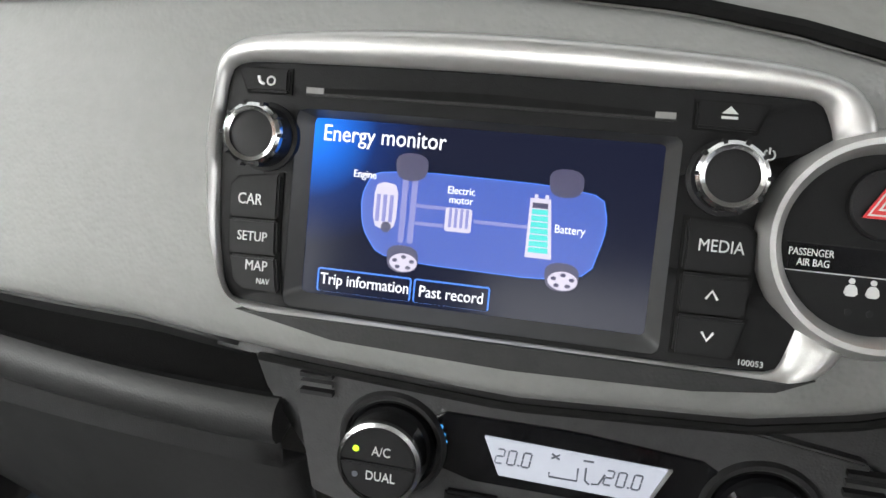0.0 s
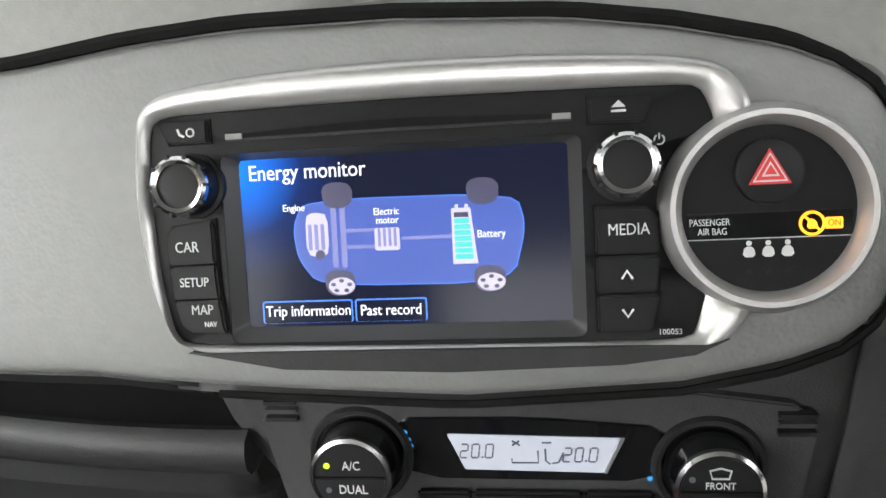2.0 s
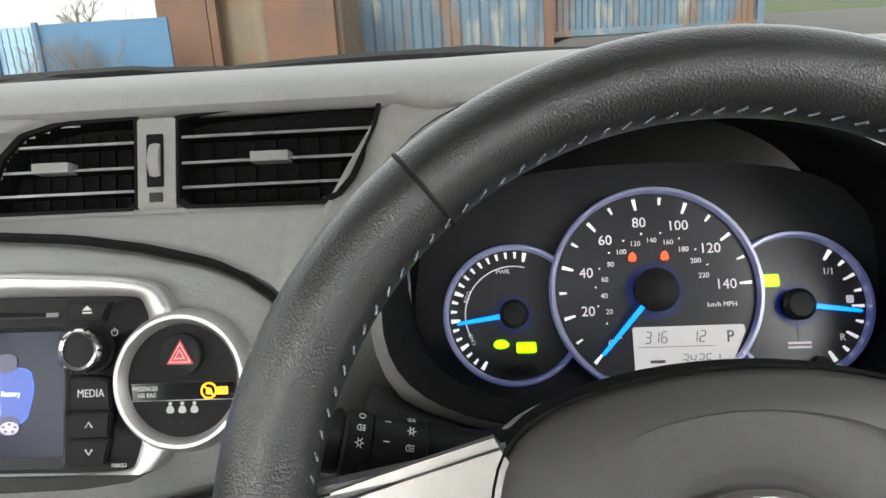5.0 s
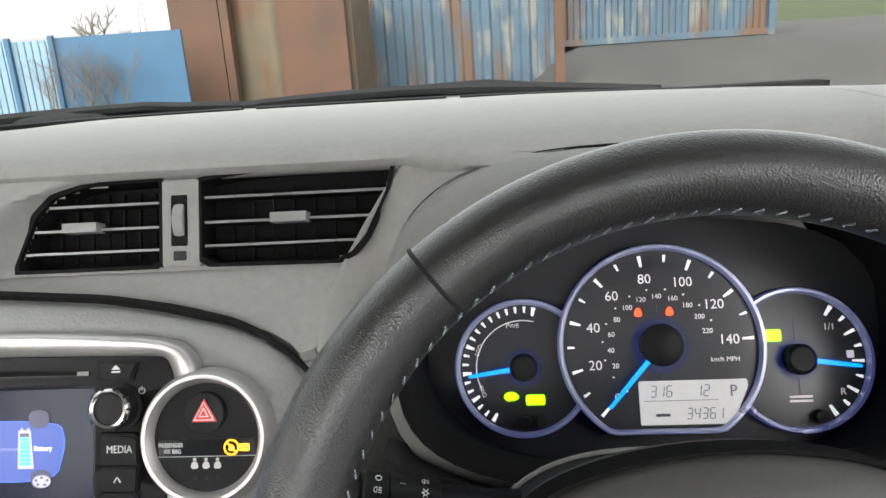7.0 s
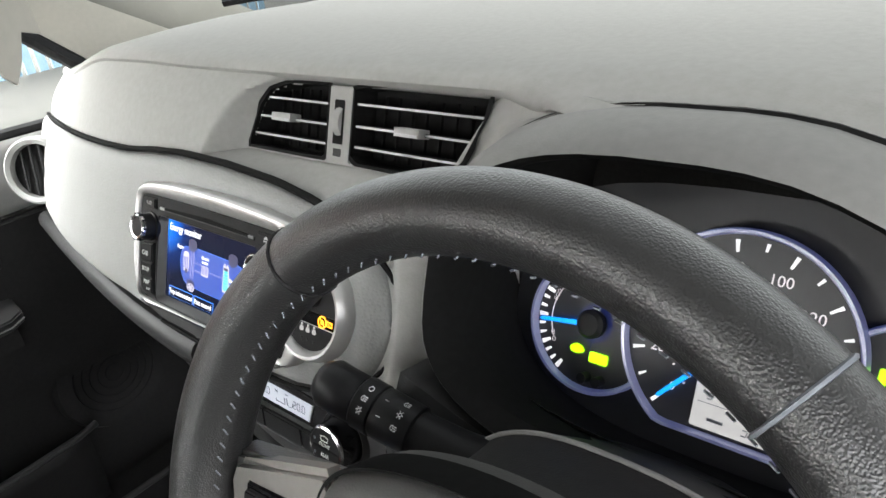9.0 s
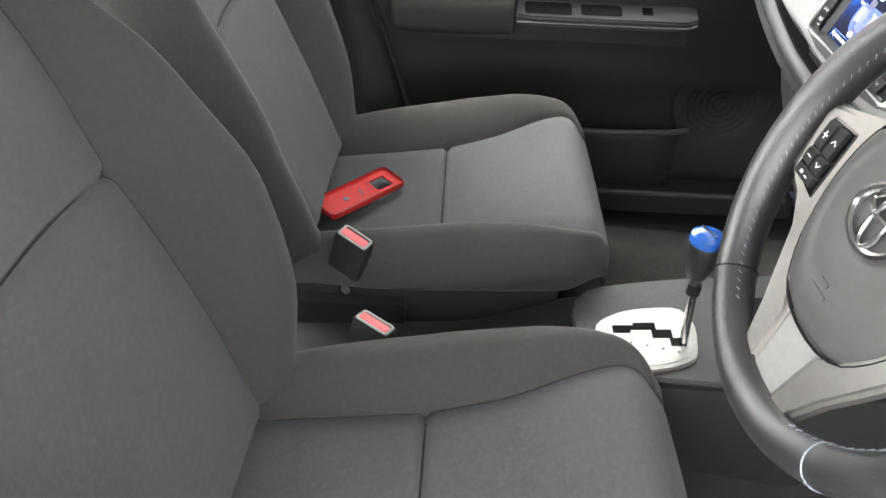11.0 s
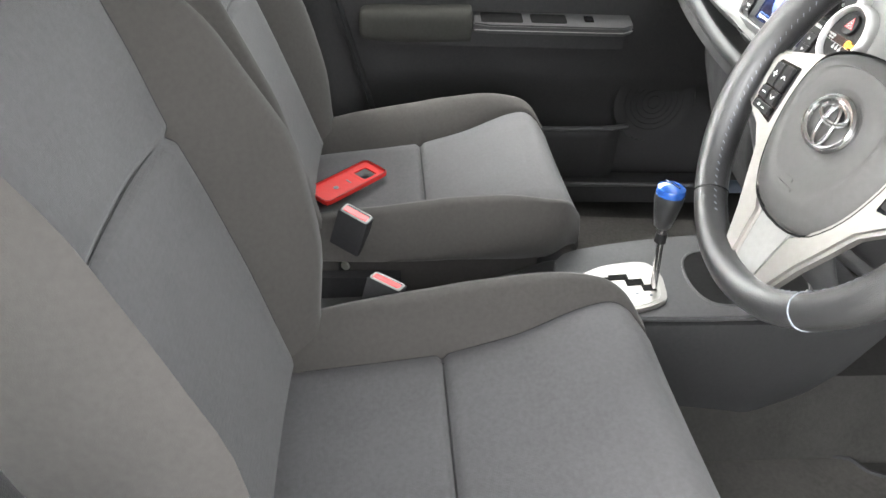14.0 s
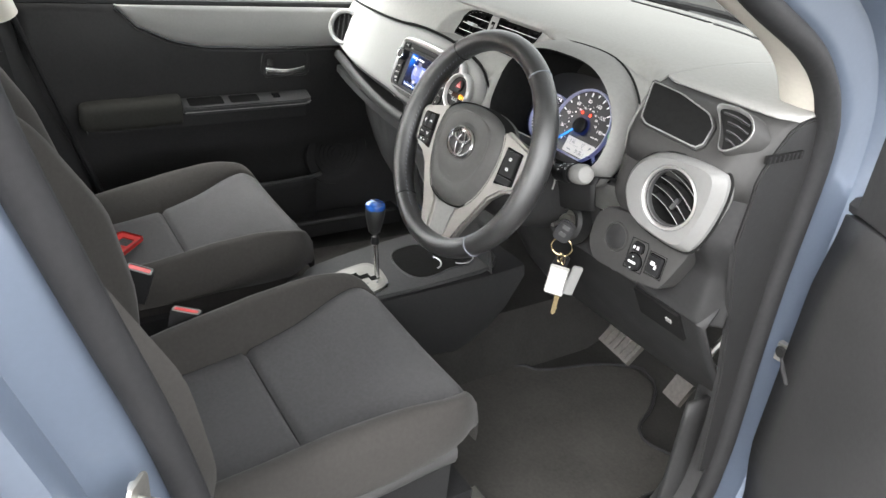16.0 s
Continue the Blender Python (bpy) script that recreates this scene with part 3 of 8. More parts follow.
def dense(path, n=5):
    out = []
    for (ay, az), (by, bz) in zip(path, path[1:]):
        out += [(ay + (by - ay) * k / n, az + (bz - az) * k / n) for k in range(n)]
    out.append(path[-1])
    for _ in range(3):
        out = [out[0]] + [((a[0] + 2 * b[0] + c[0]) / 4, (a[1] + 2 * b[1] + c[1]) / 4) for a, b, c in zip(out, out[1:], out[2:])] + [out[-1]]
    return out


jamb(dense(FRONT_EDGE), 0.16, 0.1, "front_jamb", PAINT, "light blue painted door frame", -1, True)
jamb(dense(REAR_EDGE), 0.20, 0.1, "rear_jamb", PAINT, "light blue painted centre pillar", -1, True)
edge = dense(FRONT_EDGE + REAR_EDGE[1:])


def inner_trim(path, mat, label, reach):
    """Trim lining the inside of the doorway's edge."""
    loops = []
    for i, (y, z) in enumerate(path):
        ay, az = path[max(i - 1, 0)]
        by, bz = path[min(i + 1, len(path) - 1)]
        t = Vector((0, by - ay, bz - az)).normalized()
        s = Vector((0, -t.z, t.y))
        loops.append([Vector((x, y, z)) + s * d for x, d in ((reach, 0.03), (reach, 0.004), (reach + 0.012, -0.006), (0.715, -0.009), (0.738, -0.005), (0.742, 0.010))])
    return part("doorway_trim", loft(loops, closed=False), mat, body, label)


inner_trim([p for p in dense(FRONT_EDGE) if p[1] > 1.085], CREAM, "cream pillar trim", 0.675)
inner_trim([p for p in dense(FRONT_EDGE) if p[1] < 0.66], DASH_DARK, "dark doorway trim", 0.672)
inner_trim([p for p in dense(REAR_EDGE[:7])], DASH_DARK, "dark centre pillar trim", 0.68)
part("door_seal", tube([(0.750, y, z) for y, z in edge], 0.0155, 10, closed=True), RUBBER, body, "black rubber door seal")

# passenger's side wall, rear and roof
part("side_wall", box(-0.80, -0.748, -1.55, 0.75, 0.2, 0.93, 0.01), PAINT, body)
part("rear_side", box(0.745, 0.80, -2.3, -0.86, 0.2, 0.93, 0.01), PAINT, body, "light blue rear door")
part("rear_side", box(-0.80, -0.745, -2.3, -1.55, 0.2, 0.93, 0.01), PAINT, body)
for sx in (-1, 1):
    part("rear_pillar", tube([(sx * 0.72, -1.75, 0.9), (sx * 0.69, -1.65, 1.2), (sx * 0.65, -1.55, 1.40)], 0.07, 10), PAINT, body)
part("tailgate", box(-0.74, 0.74, -2.34, -2.28, 0.2, 0.95, 0.01), PAINT, body)
roof = solid("ceiling", grid(lambda x, y: Vector((x, y, 1.44 - 0.05 * (x / 0.66) ** 2 - 0.10 * smooth(0.0, -1.7, y) * 0.5 - 0.04 * smooth(-0.35, -0.05, y))), span(-0.66, 0.66, 14), span(-1.65, -0.05, 12)), LINING, "cream fabric roof lining", "roof lining", kind="structure")
shell(roof, 0.03)
for side in (-1, 1):
    rear_line, front_line = (Vector((0.655, -0.14, 1.37)), Vector((0.635, 0.24, 1.03))), (Vector((0.635, -0.03, 1.375)), Vector((0.668, 0.56, 1.05)))
    if side > 0:
        rear_line, front_line = (Vector((0.690, -0.14, 1.37)), Vector((0.722, 0.19, 1.045))), (Vector((0.655, -0.03, 1.375)), Vector((0.705, 0.40, 1.045)))
    loops = []
    for q in span(0, 1, 16):
        a, b = rear_line[0].lerp(rear_line[1], q), front_line[0].lerp(front_line[1], q ** 0.8)
        row = [a.lerp(b, w) + Vector((-0.022 * math.sin(math.pi * w), 0, 0)) for w in span(0, 1, 7)] + [b + Vector((0.03, 0, 0)), a + Vector((0.03, 0, 0))]
        loops.append([Vector((side * p.x, p.y, p.z)) for p in row])
    if side < 0:
        solid("window_seal", tube([(-0.660, -0.16, 1.37), (-0.655, 0.02, 1.22), (-0.640, 0.215, 1.035)], 0.012, 8), RUBBER, "black rubber window seal by the pillar", "window seal", kind="structure")
    solid("front_pillar_trim", loft(loops, cap_start=True, cap_end=True), CREAM, "cream trim on the windscreen pillar", "pillar trim", kind="structure")
for side in (-1,):
    bp = [(side * 0.715, -0.60, 0.32), (side * 0.715, -0.62, 0.60), (side * 0.712, -0.67, 0.80), (side * 0.70, -0.73, 1.0), (side * 0.69, -0.78, 1.2), (side * 0.66, -0.82, 1.40)]
    pts = []
    for a, c in zip(bp, bp[1:]):
        pts += [Vector(a).lerp(Vector(c), k / 5) for k in range(5)]
    pillar = thing("centre_pillar", "dark lower and cream upper centre pillar trim", "pillar trim", kind="structure")
    front = lambda z: lerp(z, [0.32, 0.479, 0.718, 0.928, 1.0], [-0.53, -0.570, -0.642, -0.702, -0.722])
    part("lower_trim", loft([[Vector((x, front(z) + dy, z)) for x, dy in ((-0.742, 0.0), (-0.712, -0.003), (-0.698, -0.014), (-0.690 + 0.012 * smooth(0.70, 0.74, z), -0.036), (-0.684 + 0.016 * smooth(0.70, 0.76, z), -0.060), (-0.690, -0.085), (-0.712, -0.120), (-0.742, -0.16))] for z in span(0.32, 0.99, 30)], closed=False), DASH_DARK, pillar, "dark plastic pillar trim", smooth=60)
    part("door_bead", tube([(-0.700, front(z) + 0.010, z) for z in span(0.34, 0.99, 20)], 0.0065, 8), RUBBER, pillar, "black rubber bead along the door")
    part("pillar_cover", box(-0.744, -0.728, -0.86, -0.64, 0.30, 0.985, 0.004), DASH_DARK, pillar)
    part("upper_trim", tube([p for p in pts if p.z > 0.93], 0.05, 14, flat=0.6), CREAM, pillar, "cream pillar trim")
for side in (-1, 1):
    solid("roof_rail", tube([(side * 0.655, y, 1.40 - 0.05 * smooth(-0.4, -0.05, y)) for y in span(-1.6, -0.08, 14)], 0.03, 10), CREAM, "cream roof side rail", "roof rail", kind="structure")

GLASS = glass_material("window_glass", (0.93, 0.95, 0.94))
# Far darker than real glass, to dim the dash top and the yard.
WINDSCREEN = glass_material("darkened_windscreen_glass", (0.25, 0.26, 0.255))
screen = solid("window_1", loft([[(x, 0.60 - 0.33 * (abs(x) / 0.75) ** 2.4, 1.082 - 0.045 * (abs(x) / 0.70) ** 4) for x in span(-0.68, 0.68, 14)], [(x, -0.07 - 0.06 * (abs(x) / 0.66) ** 2, 1.405 - 0.03 * (abs(x) / 0.66) ** 2) for x in span(-0.64, 0.64, 14)]], closed=False), WINDSCREEN, "windscreen glass, darkened to dim the light through it", "windscreen", kind="structure")

solid("window_2", box(-0.752, -0.748, -0.62, 0.40, 0.93, 1.36), GLASS, "clear passenger door window", "car window", kind="structure")

# Nearly clear, to let more light from behind onto the dash.
REAR_GLASS = glass_material("clear_rear_glass", (0.92, 0.94, 0.93))
for k, (x0, x1, y0, y1) in enumerate(((-0.752, -0.746, -1.62, -0.86), (0.746, 0.752, -1.62, -0.88))):
    solid("window_%d" % (3 + k), box(x0, x1, y0, y1, 0.92, 1.37), REAR_GLASS, "nearly clear rear door window", "car window", kind="structure")
solid("window_5", loft([[(x, -2.30, 0.94) for x in span(-0.72, 0.72, 6)], [(x, -1.66, 1.39) for x in span(-0.64, 0.64, 6)]], closed=False), GLASS, "clear rear screen", "car window", kind="structure")

# rear bench, its fabric darkened to paint the shade behind the front seats
bench = thing("rear_bench", "rear bench seat behind the front seats, darkened for shade", "rear bench")
part("cushion", box(-0.66, 0.66, -1.45, -0.98, 0.34, 0.56, 0.05, 4), CARPET, bench, "cushion darkened to charcoal for shade")
part("bench_back", moved(box(-0.66, 0.66, -0.06, 0.06, 0.0, 0.62, 0.05, 4), Matrix.Translation((0, -1.48, 0.50)) @ Matrix.Rotation(radians(18), 4, "X")), CARPET, bench, "backrest darkened to charcoal for shade")
solid("parcel_shelf", box(-0.70, 0.70, -2.26, -1.62, 0.90, 0.93, 0.008), CARPET, "dark carpeted parcel shelf", "parcel shelf")
rear_card = thing("rear_door", "dark rear door card behind the centre pillar", "car door")
part("door_card", box(-0.745, -0.715, -1.60, -0.80, 0.30, 0.97, 0.012, 2), DASH_DARK, rear_card)

# ---------------------------------------------------------------- passenger's door
door = thing("passenger_door", "dark car door with pale trim and padded armrest, shut", "car door")


def door_sheet(y, z):
    bulge = 0.012 * smooth(0.62, 0.72, z) - 0.03 * smooth(0.60, 0.50, z)
    x = -0.715 + bulge - 0.012 * smooth(0.86, 0.98, z)
    return Vector((x, y, z))


def trim_low(y):
    return lerp(y, [-0.50, -0.48, -0.44, -0.36, -0.28, -0.15, 0.0, 0.15, 0.45], [0.99, 0.975, 0.93, 0.892, 0.874, 0.866, 0.862, 0.862, 0.862])


def sill_z(y):
    return lerp(y, [-0.70, 0.2, 0.45], [0.985, 0.962, 0.955])


shell(part("door_card", grid(lambda y, s: door_sheet(y, 0.30 + (sill_z(y) - 0.30) * s), span(-0.70, 0.40, 40), span(0, 1, 30)), DASH_DARK, door, "dark plastic door card"), 0.02)
yy = span(-0.485, 0.40, 40)
shell(part("upper_trim", grid(lambda y, s: door_sheet(y, trim_low(y) + (sill_z(y) + 0.001 - trim_low(y)) * s) + Vector((0.004 + 0.005 * math.sin(math.pi * min(max(s, 0.03), 0.97)), 0, 0)), yy, span(0, 1, 8)), PALE, door, "pale grey upper door trim"), 0.006)
part("trim_seam", tube([door_sheet(y, trim_low(y)) + Vector((0.006, 0, 0)) for y in yy], 0.003, 6), GLOSS, door)
part("trim_piping", tube([door_sheet(y, trim_low(y) - 0.0085) + Vector((0.003, 0, 0)) for y in yy], 0.0022, 6), CONSOLE, door, "grey piping under the trim")
part("window_ledge", tube([(-0.728, y, sill_z(y) + 0.004) for y in span(-0.70, 0.40, 20)], 0.010, 8), RUBBER, door, "black window seal")
ARM = material("armrest_fabric", (0.034, 0.034, 0.031), 0.95, grain=0.3, patch=0.12, spec=0.08)
pad = loft([[(-0.684 + 0.036 * k * math.copysign(abs(math.cos(a)) ** 0.6, math.cos(a)), y, 0.717 + 0.004 * smooth(-0.45, -0.36, y) + 0.037 * k ** 0.7 * math.copysign(abs(math.sin(a)) ** 0.7, math.sin(a))) for a in span(0, 2 * math.pi, 29)[:-1]] for y, k in ((-0.598, 0.3), (-0.596, 0.62), (-0.588, 0.84), (-0.570, 0.95), (-0.53, 1.0), (-0.45, 1.0), (-0.385, 1.0), (-0.360, 0.985), (-0.356, 0.93))], cap_start=True, cap_end=True)
part("armrest_pad", pad, ARM, door, "padded fabric armrest", smooth=75)
part("armrest_base", box(-0.716, -0.668, -0.585, -0.01, 0.675, 0.712, 0.012, 3), DASH_DARK, door)
swm = Matrix(((1, 0, 0, -0.682), (0, 1, 0, 0), (0, 0, 1, 0.728), (0, 0, 0, 1))) @ Matrix.Rotation(radians(14), 4, "Y")
sw_out = soft([(0.032, -0.352), (0.032, -0.02), (0.018, 0.004), (-0.03, 0.006), (-0.03, -0.352)], 1, 0.1)
switch_plate = part("switch_panel", prism(sw_out, -0.014, 0.008, 0.003), CONSOLE, door, "grey switch panel", at=swm)
part("panel_edge", tube([(0.0315, -0.350, -0.004), (0.0315, -0.020, -0.004), (0.020, 0.003, -0.004)], 0.0014, 6), DASH, switch_plate, "pale edge line")
# Flat dark patches on the plate paint the shade of two pull pockets.
part("pocket_shade", prism(rrect(-0.020, 0.020, -0.335, -0.243, 0.006), 0.004, 0.0086), HOLE, switch_plate)
part("pocket_shade", prism(rrect(-0.018, 0.018, -0.225, -0.145, 0.006), 0.004, 0.0086), HOLE, switch_plate)
part("window_switch", box(-0.010, 0.010, -0.105, -0.085, 0.006, 0.0115, 0.002), GLOSS, switch_plate, "black window switch")
bezel = part("handle_bezel", frame_of(rrect(-0.128, 0.014, 0.782, 0.853, 0.018, 5), rrect(-0.118, 0.004, 0.790, 0.847, 0.015, 5), 0, 0.012, 0.003), DASH_DARK, door, "dark handle bezel",
             at=Matrix(((0, 0, 1, -0.712), (1, 0, 0, 0), (0, 1, 0, 0), (0, 0, 0, 1))))
part("handle_recess", prism(rrect(-0.122, 0.006, 0.788, 0.848, 0.015, 5), 0.0, 0.004), HOLE, bezel)
part("door_handle", loft([[(y, 0.806 + dz - 0.012 * math.cos((y + 0.055) / 0.062 * 1.2), w + 0.007 * math.cos((y + 0.055) / 0.062 * 1.3)) for dz, w in ((-0.011, 0.004), (-0.006, 0.0075), (0.004, 0.0085), (0.010, 0.006), (0.008, 0.003), (-0.009, 0.001))] for y in span(-0.114, 0.000, 16)], cap_start=True, cap_end=True), CHROME, bezel, "chrome door release")
part("lock_tab", box(-0.112, -0.095, 0.815, 0.835, 0.004, 0.014, 0.003), CHROME, bezel)
spk = part("speaker_grille", lathe([(0, 0.006), (0.07, 0.006), (0.086, 0.012), (0.100, 0.012), (0.106, 0.0)], 48), DASH_DARK, door, "round dark speaker grille",
           at=Matrix(((0, 0, 1, -0.735), (1, 0, 0, 0.115), (0, 1, 0, 0.525), (0, 0, 0, 1))))
for k in range(5):
    part("grille_ring", tube([(r * math.cos(a), r * math.sin(a), 0.008) for r in (0.016 + 0.014 * k,) for a in span(0, 2 * math.pi, 33)[:-1]], 0.0012, 5, closed=True), RUBBER, spk)
# The rim's lighter grey stands in for a dim highlight along it.
poc = [(-0.66, y, 0.487 + 0.006 * math.sin(9 * y)) for y in span(-0.52, 0.0, 24)] + [(-0.672, 0.04, 0.487)]
part("pocket_rim", tube(poc, 0.006, 8), CONSOLE, door, "map pocket rim, lighter for its highlight")
shell(part("map_pocket", grid(lambda y, z: Vector((-0.662 - 0.012 * smooth(0.40, 0.34, z), y, z)), span(-0.52, 0.02, 12), span(0.33, 0.486, 6)), DASH_DARK, door, "dark map pocket"), 0.004)
part("sill_strip", box(-0.70, -0.628, -0.66, 0.30, 0.30, 0.345, 0.008), DASH_DARK, door)
# A lighter grey bar draws the dim highlight along the sill edge.
part("highlight_edge", tube([(-0.632, y, 0.348) for y in span(-0.64, 0.28, 12)], 0.006, 8), CONSOLE, door)

# ---------------------------------------------------------------- outside
GROUND = material("old_asphalt", (0.05, 0.048, 0.043), 0.95, grain=0.8, grain_size=60, patch=0.35, patch_size=1.2)
GRASS = material("rough_grass", (0.042, 0.055, 0.018), 1.0, grain=0.8, grain_size=40, patch=0.4, patch_size=2)
BLUE_BOX = material("faded_blue_container", (0.050, 0.085, 0.115), 0.6, grain=0.5, grain_size=20, patch=0.35, patch_size=2.2)
RUST_BOX = material("rusty_brown_container", (0.085, 0.042, 0.022), 0.75, grain=0.6, grain_size=20, patch=0.5, patch_size=1.6)
TAN_BOX = material("tan_container", (0.11, 0.083, 0.048), 0.7, grain=0.5, grain_size=20, patch=0.45, patch_size=2.0)
stained(BLUE_BOX, (0.10, 0.055, 0.03), 0.48, 0.60)
stained(BLUE_BOX, (0.16, 0.16, 0.14), 0.55, 0.66, (1, 1, 0.3), 3.1)
stained(TAN_BOX, (0.12, 0.06, 0.03), 0.50, 0.62, (1, 1, 0.5), 2.5)
stained(RUST_BOX, (0.10, 0.045, 0.025), 0.48, 0.65, (1, 1, 0.4), 3.0)
FENCE = material("blue_fence", (0.025, 0.09, 0.165), 0.5, patch=0.25, patch_size=3)
BRICK = material("red_brown_brick", (0.20, 0.10, 0.07), 0.9, grain=0.6, grain_size=60, patch=0.35, patch_size=4)
MORTAR = material("mortar", (0.33, 0.30, 0.27), 0.95, grain=0.6, grain_size=60, patch=0.2, patch_size=4)
solid("ground", grid(lambda x, y: Vector((x, y, smooth(0.6, 2.2, x) * (0.85 * smooth(9.0, 15.8, y) + 0.25 * smooth(18, 23, y)))), [-900, -60, -20, -8, -4, 0.6, 1.0, 1.4, 1.8, 2.2, 8, 20, 60, 900], [-900, -60, -20, -8, 0, 9, 10, 11, 12, 13, 14, 15, 15.8, 18, 20, 23, 60, 900]), GROUND, "worn grey asphalt yard", "ground", kind="structure")


def container(name, x0, x1, y0, h, mat, label, depth=2.4, pitch=0.28, z0=0.0):
    c = thing(name, label, "container", "containers in the yard")
    pts = []
    x = x0
    while x < x1:
        pts += [(x, y0), (x + 0.10 * pitch / 0.28, y0), (x + 0.14 * pitch / 0.28, y0 + 0.05), (x + 0.24 * pitch / 0.28, y0 + 0.05)]
        x += pitch
    pts += [(x1, y0), (x1, y0 + depth), (x0, y0 + depth)]
    part("corrugated_wall", prism(pts, z0 + 0.14, h - 0.1), mat, c)
    part("bottom_rail", box(x0 - 0.02, x1 + 0.02, y0 - 0.04, y0 + 0.06, z0 + 0.02, z0 + 0.16, 0.01), mat, c)
    part("top_rail", box(x0 - 0.02, x1 + 0.02, y0 - 0.04, y0 + 0.06, h - 0.12, h, 0.01), mat, c)
    for x in (x0, x1):
        part("corner_post", box(x - 0.08, x + 0.08, y0 - 0.05, y0 + 0.1, z0 - 0.02, h, 0.015), mat, c)
    return c


# ---------------------------------------------------------------- front seats
def curve(x, xs, ys, w=0.035):
    """A rounded course through a few heights."""
    return sum(lerp(x + w * k / 6, xs, ys) * (7 - abs(k)) for k in range(-6, 7)) / 49


def insert_half(y):
    return curve(y, [-0.70, -0.60, -0.47, -0.37, -0.29, -0.24, -0.19], [0.135, 0.138, 0.140, 0.152, 0.176, 0.188, 0.17])


def cushion_half(y):
    return curve(y, [-0.70, -0.55, -0.36, -0.27, -0.225, -0.19], [0.215, 0.237, 0.243, 0.236, 0.222, 0.185])


def cushion_top(y):
    return curve(y, [-0.72, -0.66, -0.56, -0.47, -0.37, -0.29, -0.24, -0.215, -0.20, -0.19], [0.515, 0.526, 0.538, 0.551, 0.574, 0.597, 0.606, 0.600, 0.585, 0.56], 0.018)


def cushion_section(y):
    """One cut across the cushion: from the lower edge of one side over the top to the other."""
    xb, hw, zt = insert_half(y), cushion_half(y), cushion_top(y)
    xb = min(xb, hw - 0.035)
    hb = curve(y, [-0.70, -0.60, -0.45, -0.34, -0.24, -0.18], [0.045, 0.055, 0.060, 0.045, 0.012, 0.0])
    low = lerp(y, [-0.72, -0.25, -0.17], [0.515, 0.495, 0.500])
    half = []
    for s in span(0, 1, 9):
        x = xb * s
        dip = 0.006 * smooth(0.93, 1.0, s)
        gut = 0.009 * math.exp(-((y + 0.472) / 0.006) ** 2)
        half.append((x, zt - 0.004 * (1 - s * s) - dip - gut))
    wide = hw - xb
    for q, up in ((0.06, 0.10), (0.16, 0.36), (0.3, 0.68), (0.46, 0.92), (0.6, 1.0), (0.74, 0.93), (0.86, 0.72), (0.95, 0.38), (1.0, 0.0)):
        half.append((xb + wide * q, zt + hb * up - (0.020 * smooth(0.7, 1.0, q))))
    zl = half[-1][1]
    for q in (0.25, 0.5, 0.75, 1.0):
        half.append((hw + 0.006 * math.sin(math.pi * q) - 0.036 * q * q, zl + (low - zl) * q))
    return half


def back_half(h):
    return curve(h, [0.0, 0.08, 0.16, 0.29, 0.39, 0.47, 0.54, 0.58, 0.602], [0.21, 0.255, 0.272, 0.263, 0.242, 0.214, 0.184, 0.162, 0.130])


def back_insert(h):
    return curve(h, [0.0, 0.13, 0.25, 0.34, 0.42, 0.49, 0.54, 0.57, 0.602], [0.130, 0.148, 0.150, 0.143, 0.152, 0.150, 0.135, 0.118, 0.10])


def back_section(h, bulge=1.0, crease_at=0.358, wide_by=1.0, drop=0.030):
    xb, hw = back_insert(h), back_half(h) * wide_by
    xb = min(xb, hw - 0.03)
    hb = curve(h, [0.0, 0.10, 0.25, 0.42, 0.52, 0.602], [0.03, 0.072, 0.095, 0.066, 0.018, 0.0]) * bulge
    top = smooth(0.555, 0.602, h)
    half = []
    for s in span(0, 1, 9):
        crease = crease_at - drop * s * s
        gut = 0.009 * math.exp(-((h - crease) / 0.0065) ** 2)
        half.append((xb * s, -0.005 * (1 - s * s) - 0.006 * smooth(0.93, 1.0, s) - gut - 0.05 * top * top))
    wide = hw - xb
    for q, up in ((0.06, 0.10), (0.16, 0.36), (0.3, 0.68), (0.46, 0.92), (0.6, 1.0), (0.74, 0.93), (0.86, 0.72), (0.95, 0.38), (1.0, 0.0)):
        half.append((xb + wide * q, hb * up - 0.024 * smooth(0.7, 1.0, q) - 0.05 * top * top))
    dl = half[-1][1]
    for q in (0.3, 0.6, 0.85, 1.0):
        half.append((hw * (1 - 0.10 * q * q), dl + (-0.11 + 0.03 * top - dl) * q))
    return half


def seat_skin(sections, place, seg, sides=(1, -1)):
    """Columns seg[0] to seg[1] of the sections, on the sides asked for."""
    out = bmesh.new()
    for sgn in sides:
        loft([[place(k, sgn * x, z) for x, z in sec[seg[0]: seg[1] + 1]] for k, sec in sections], closed=False, bm=out)
    return out


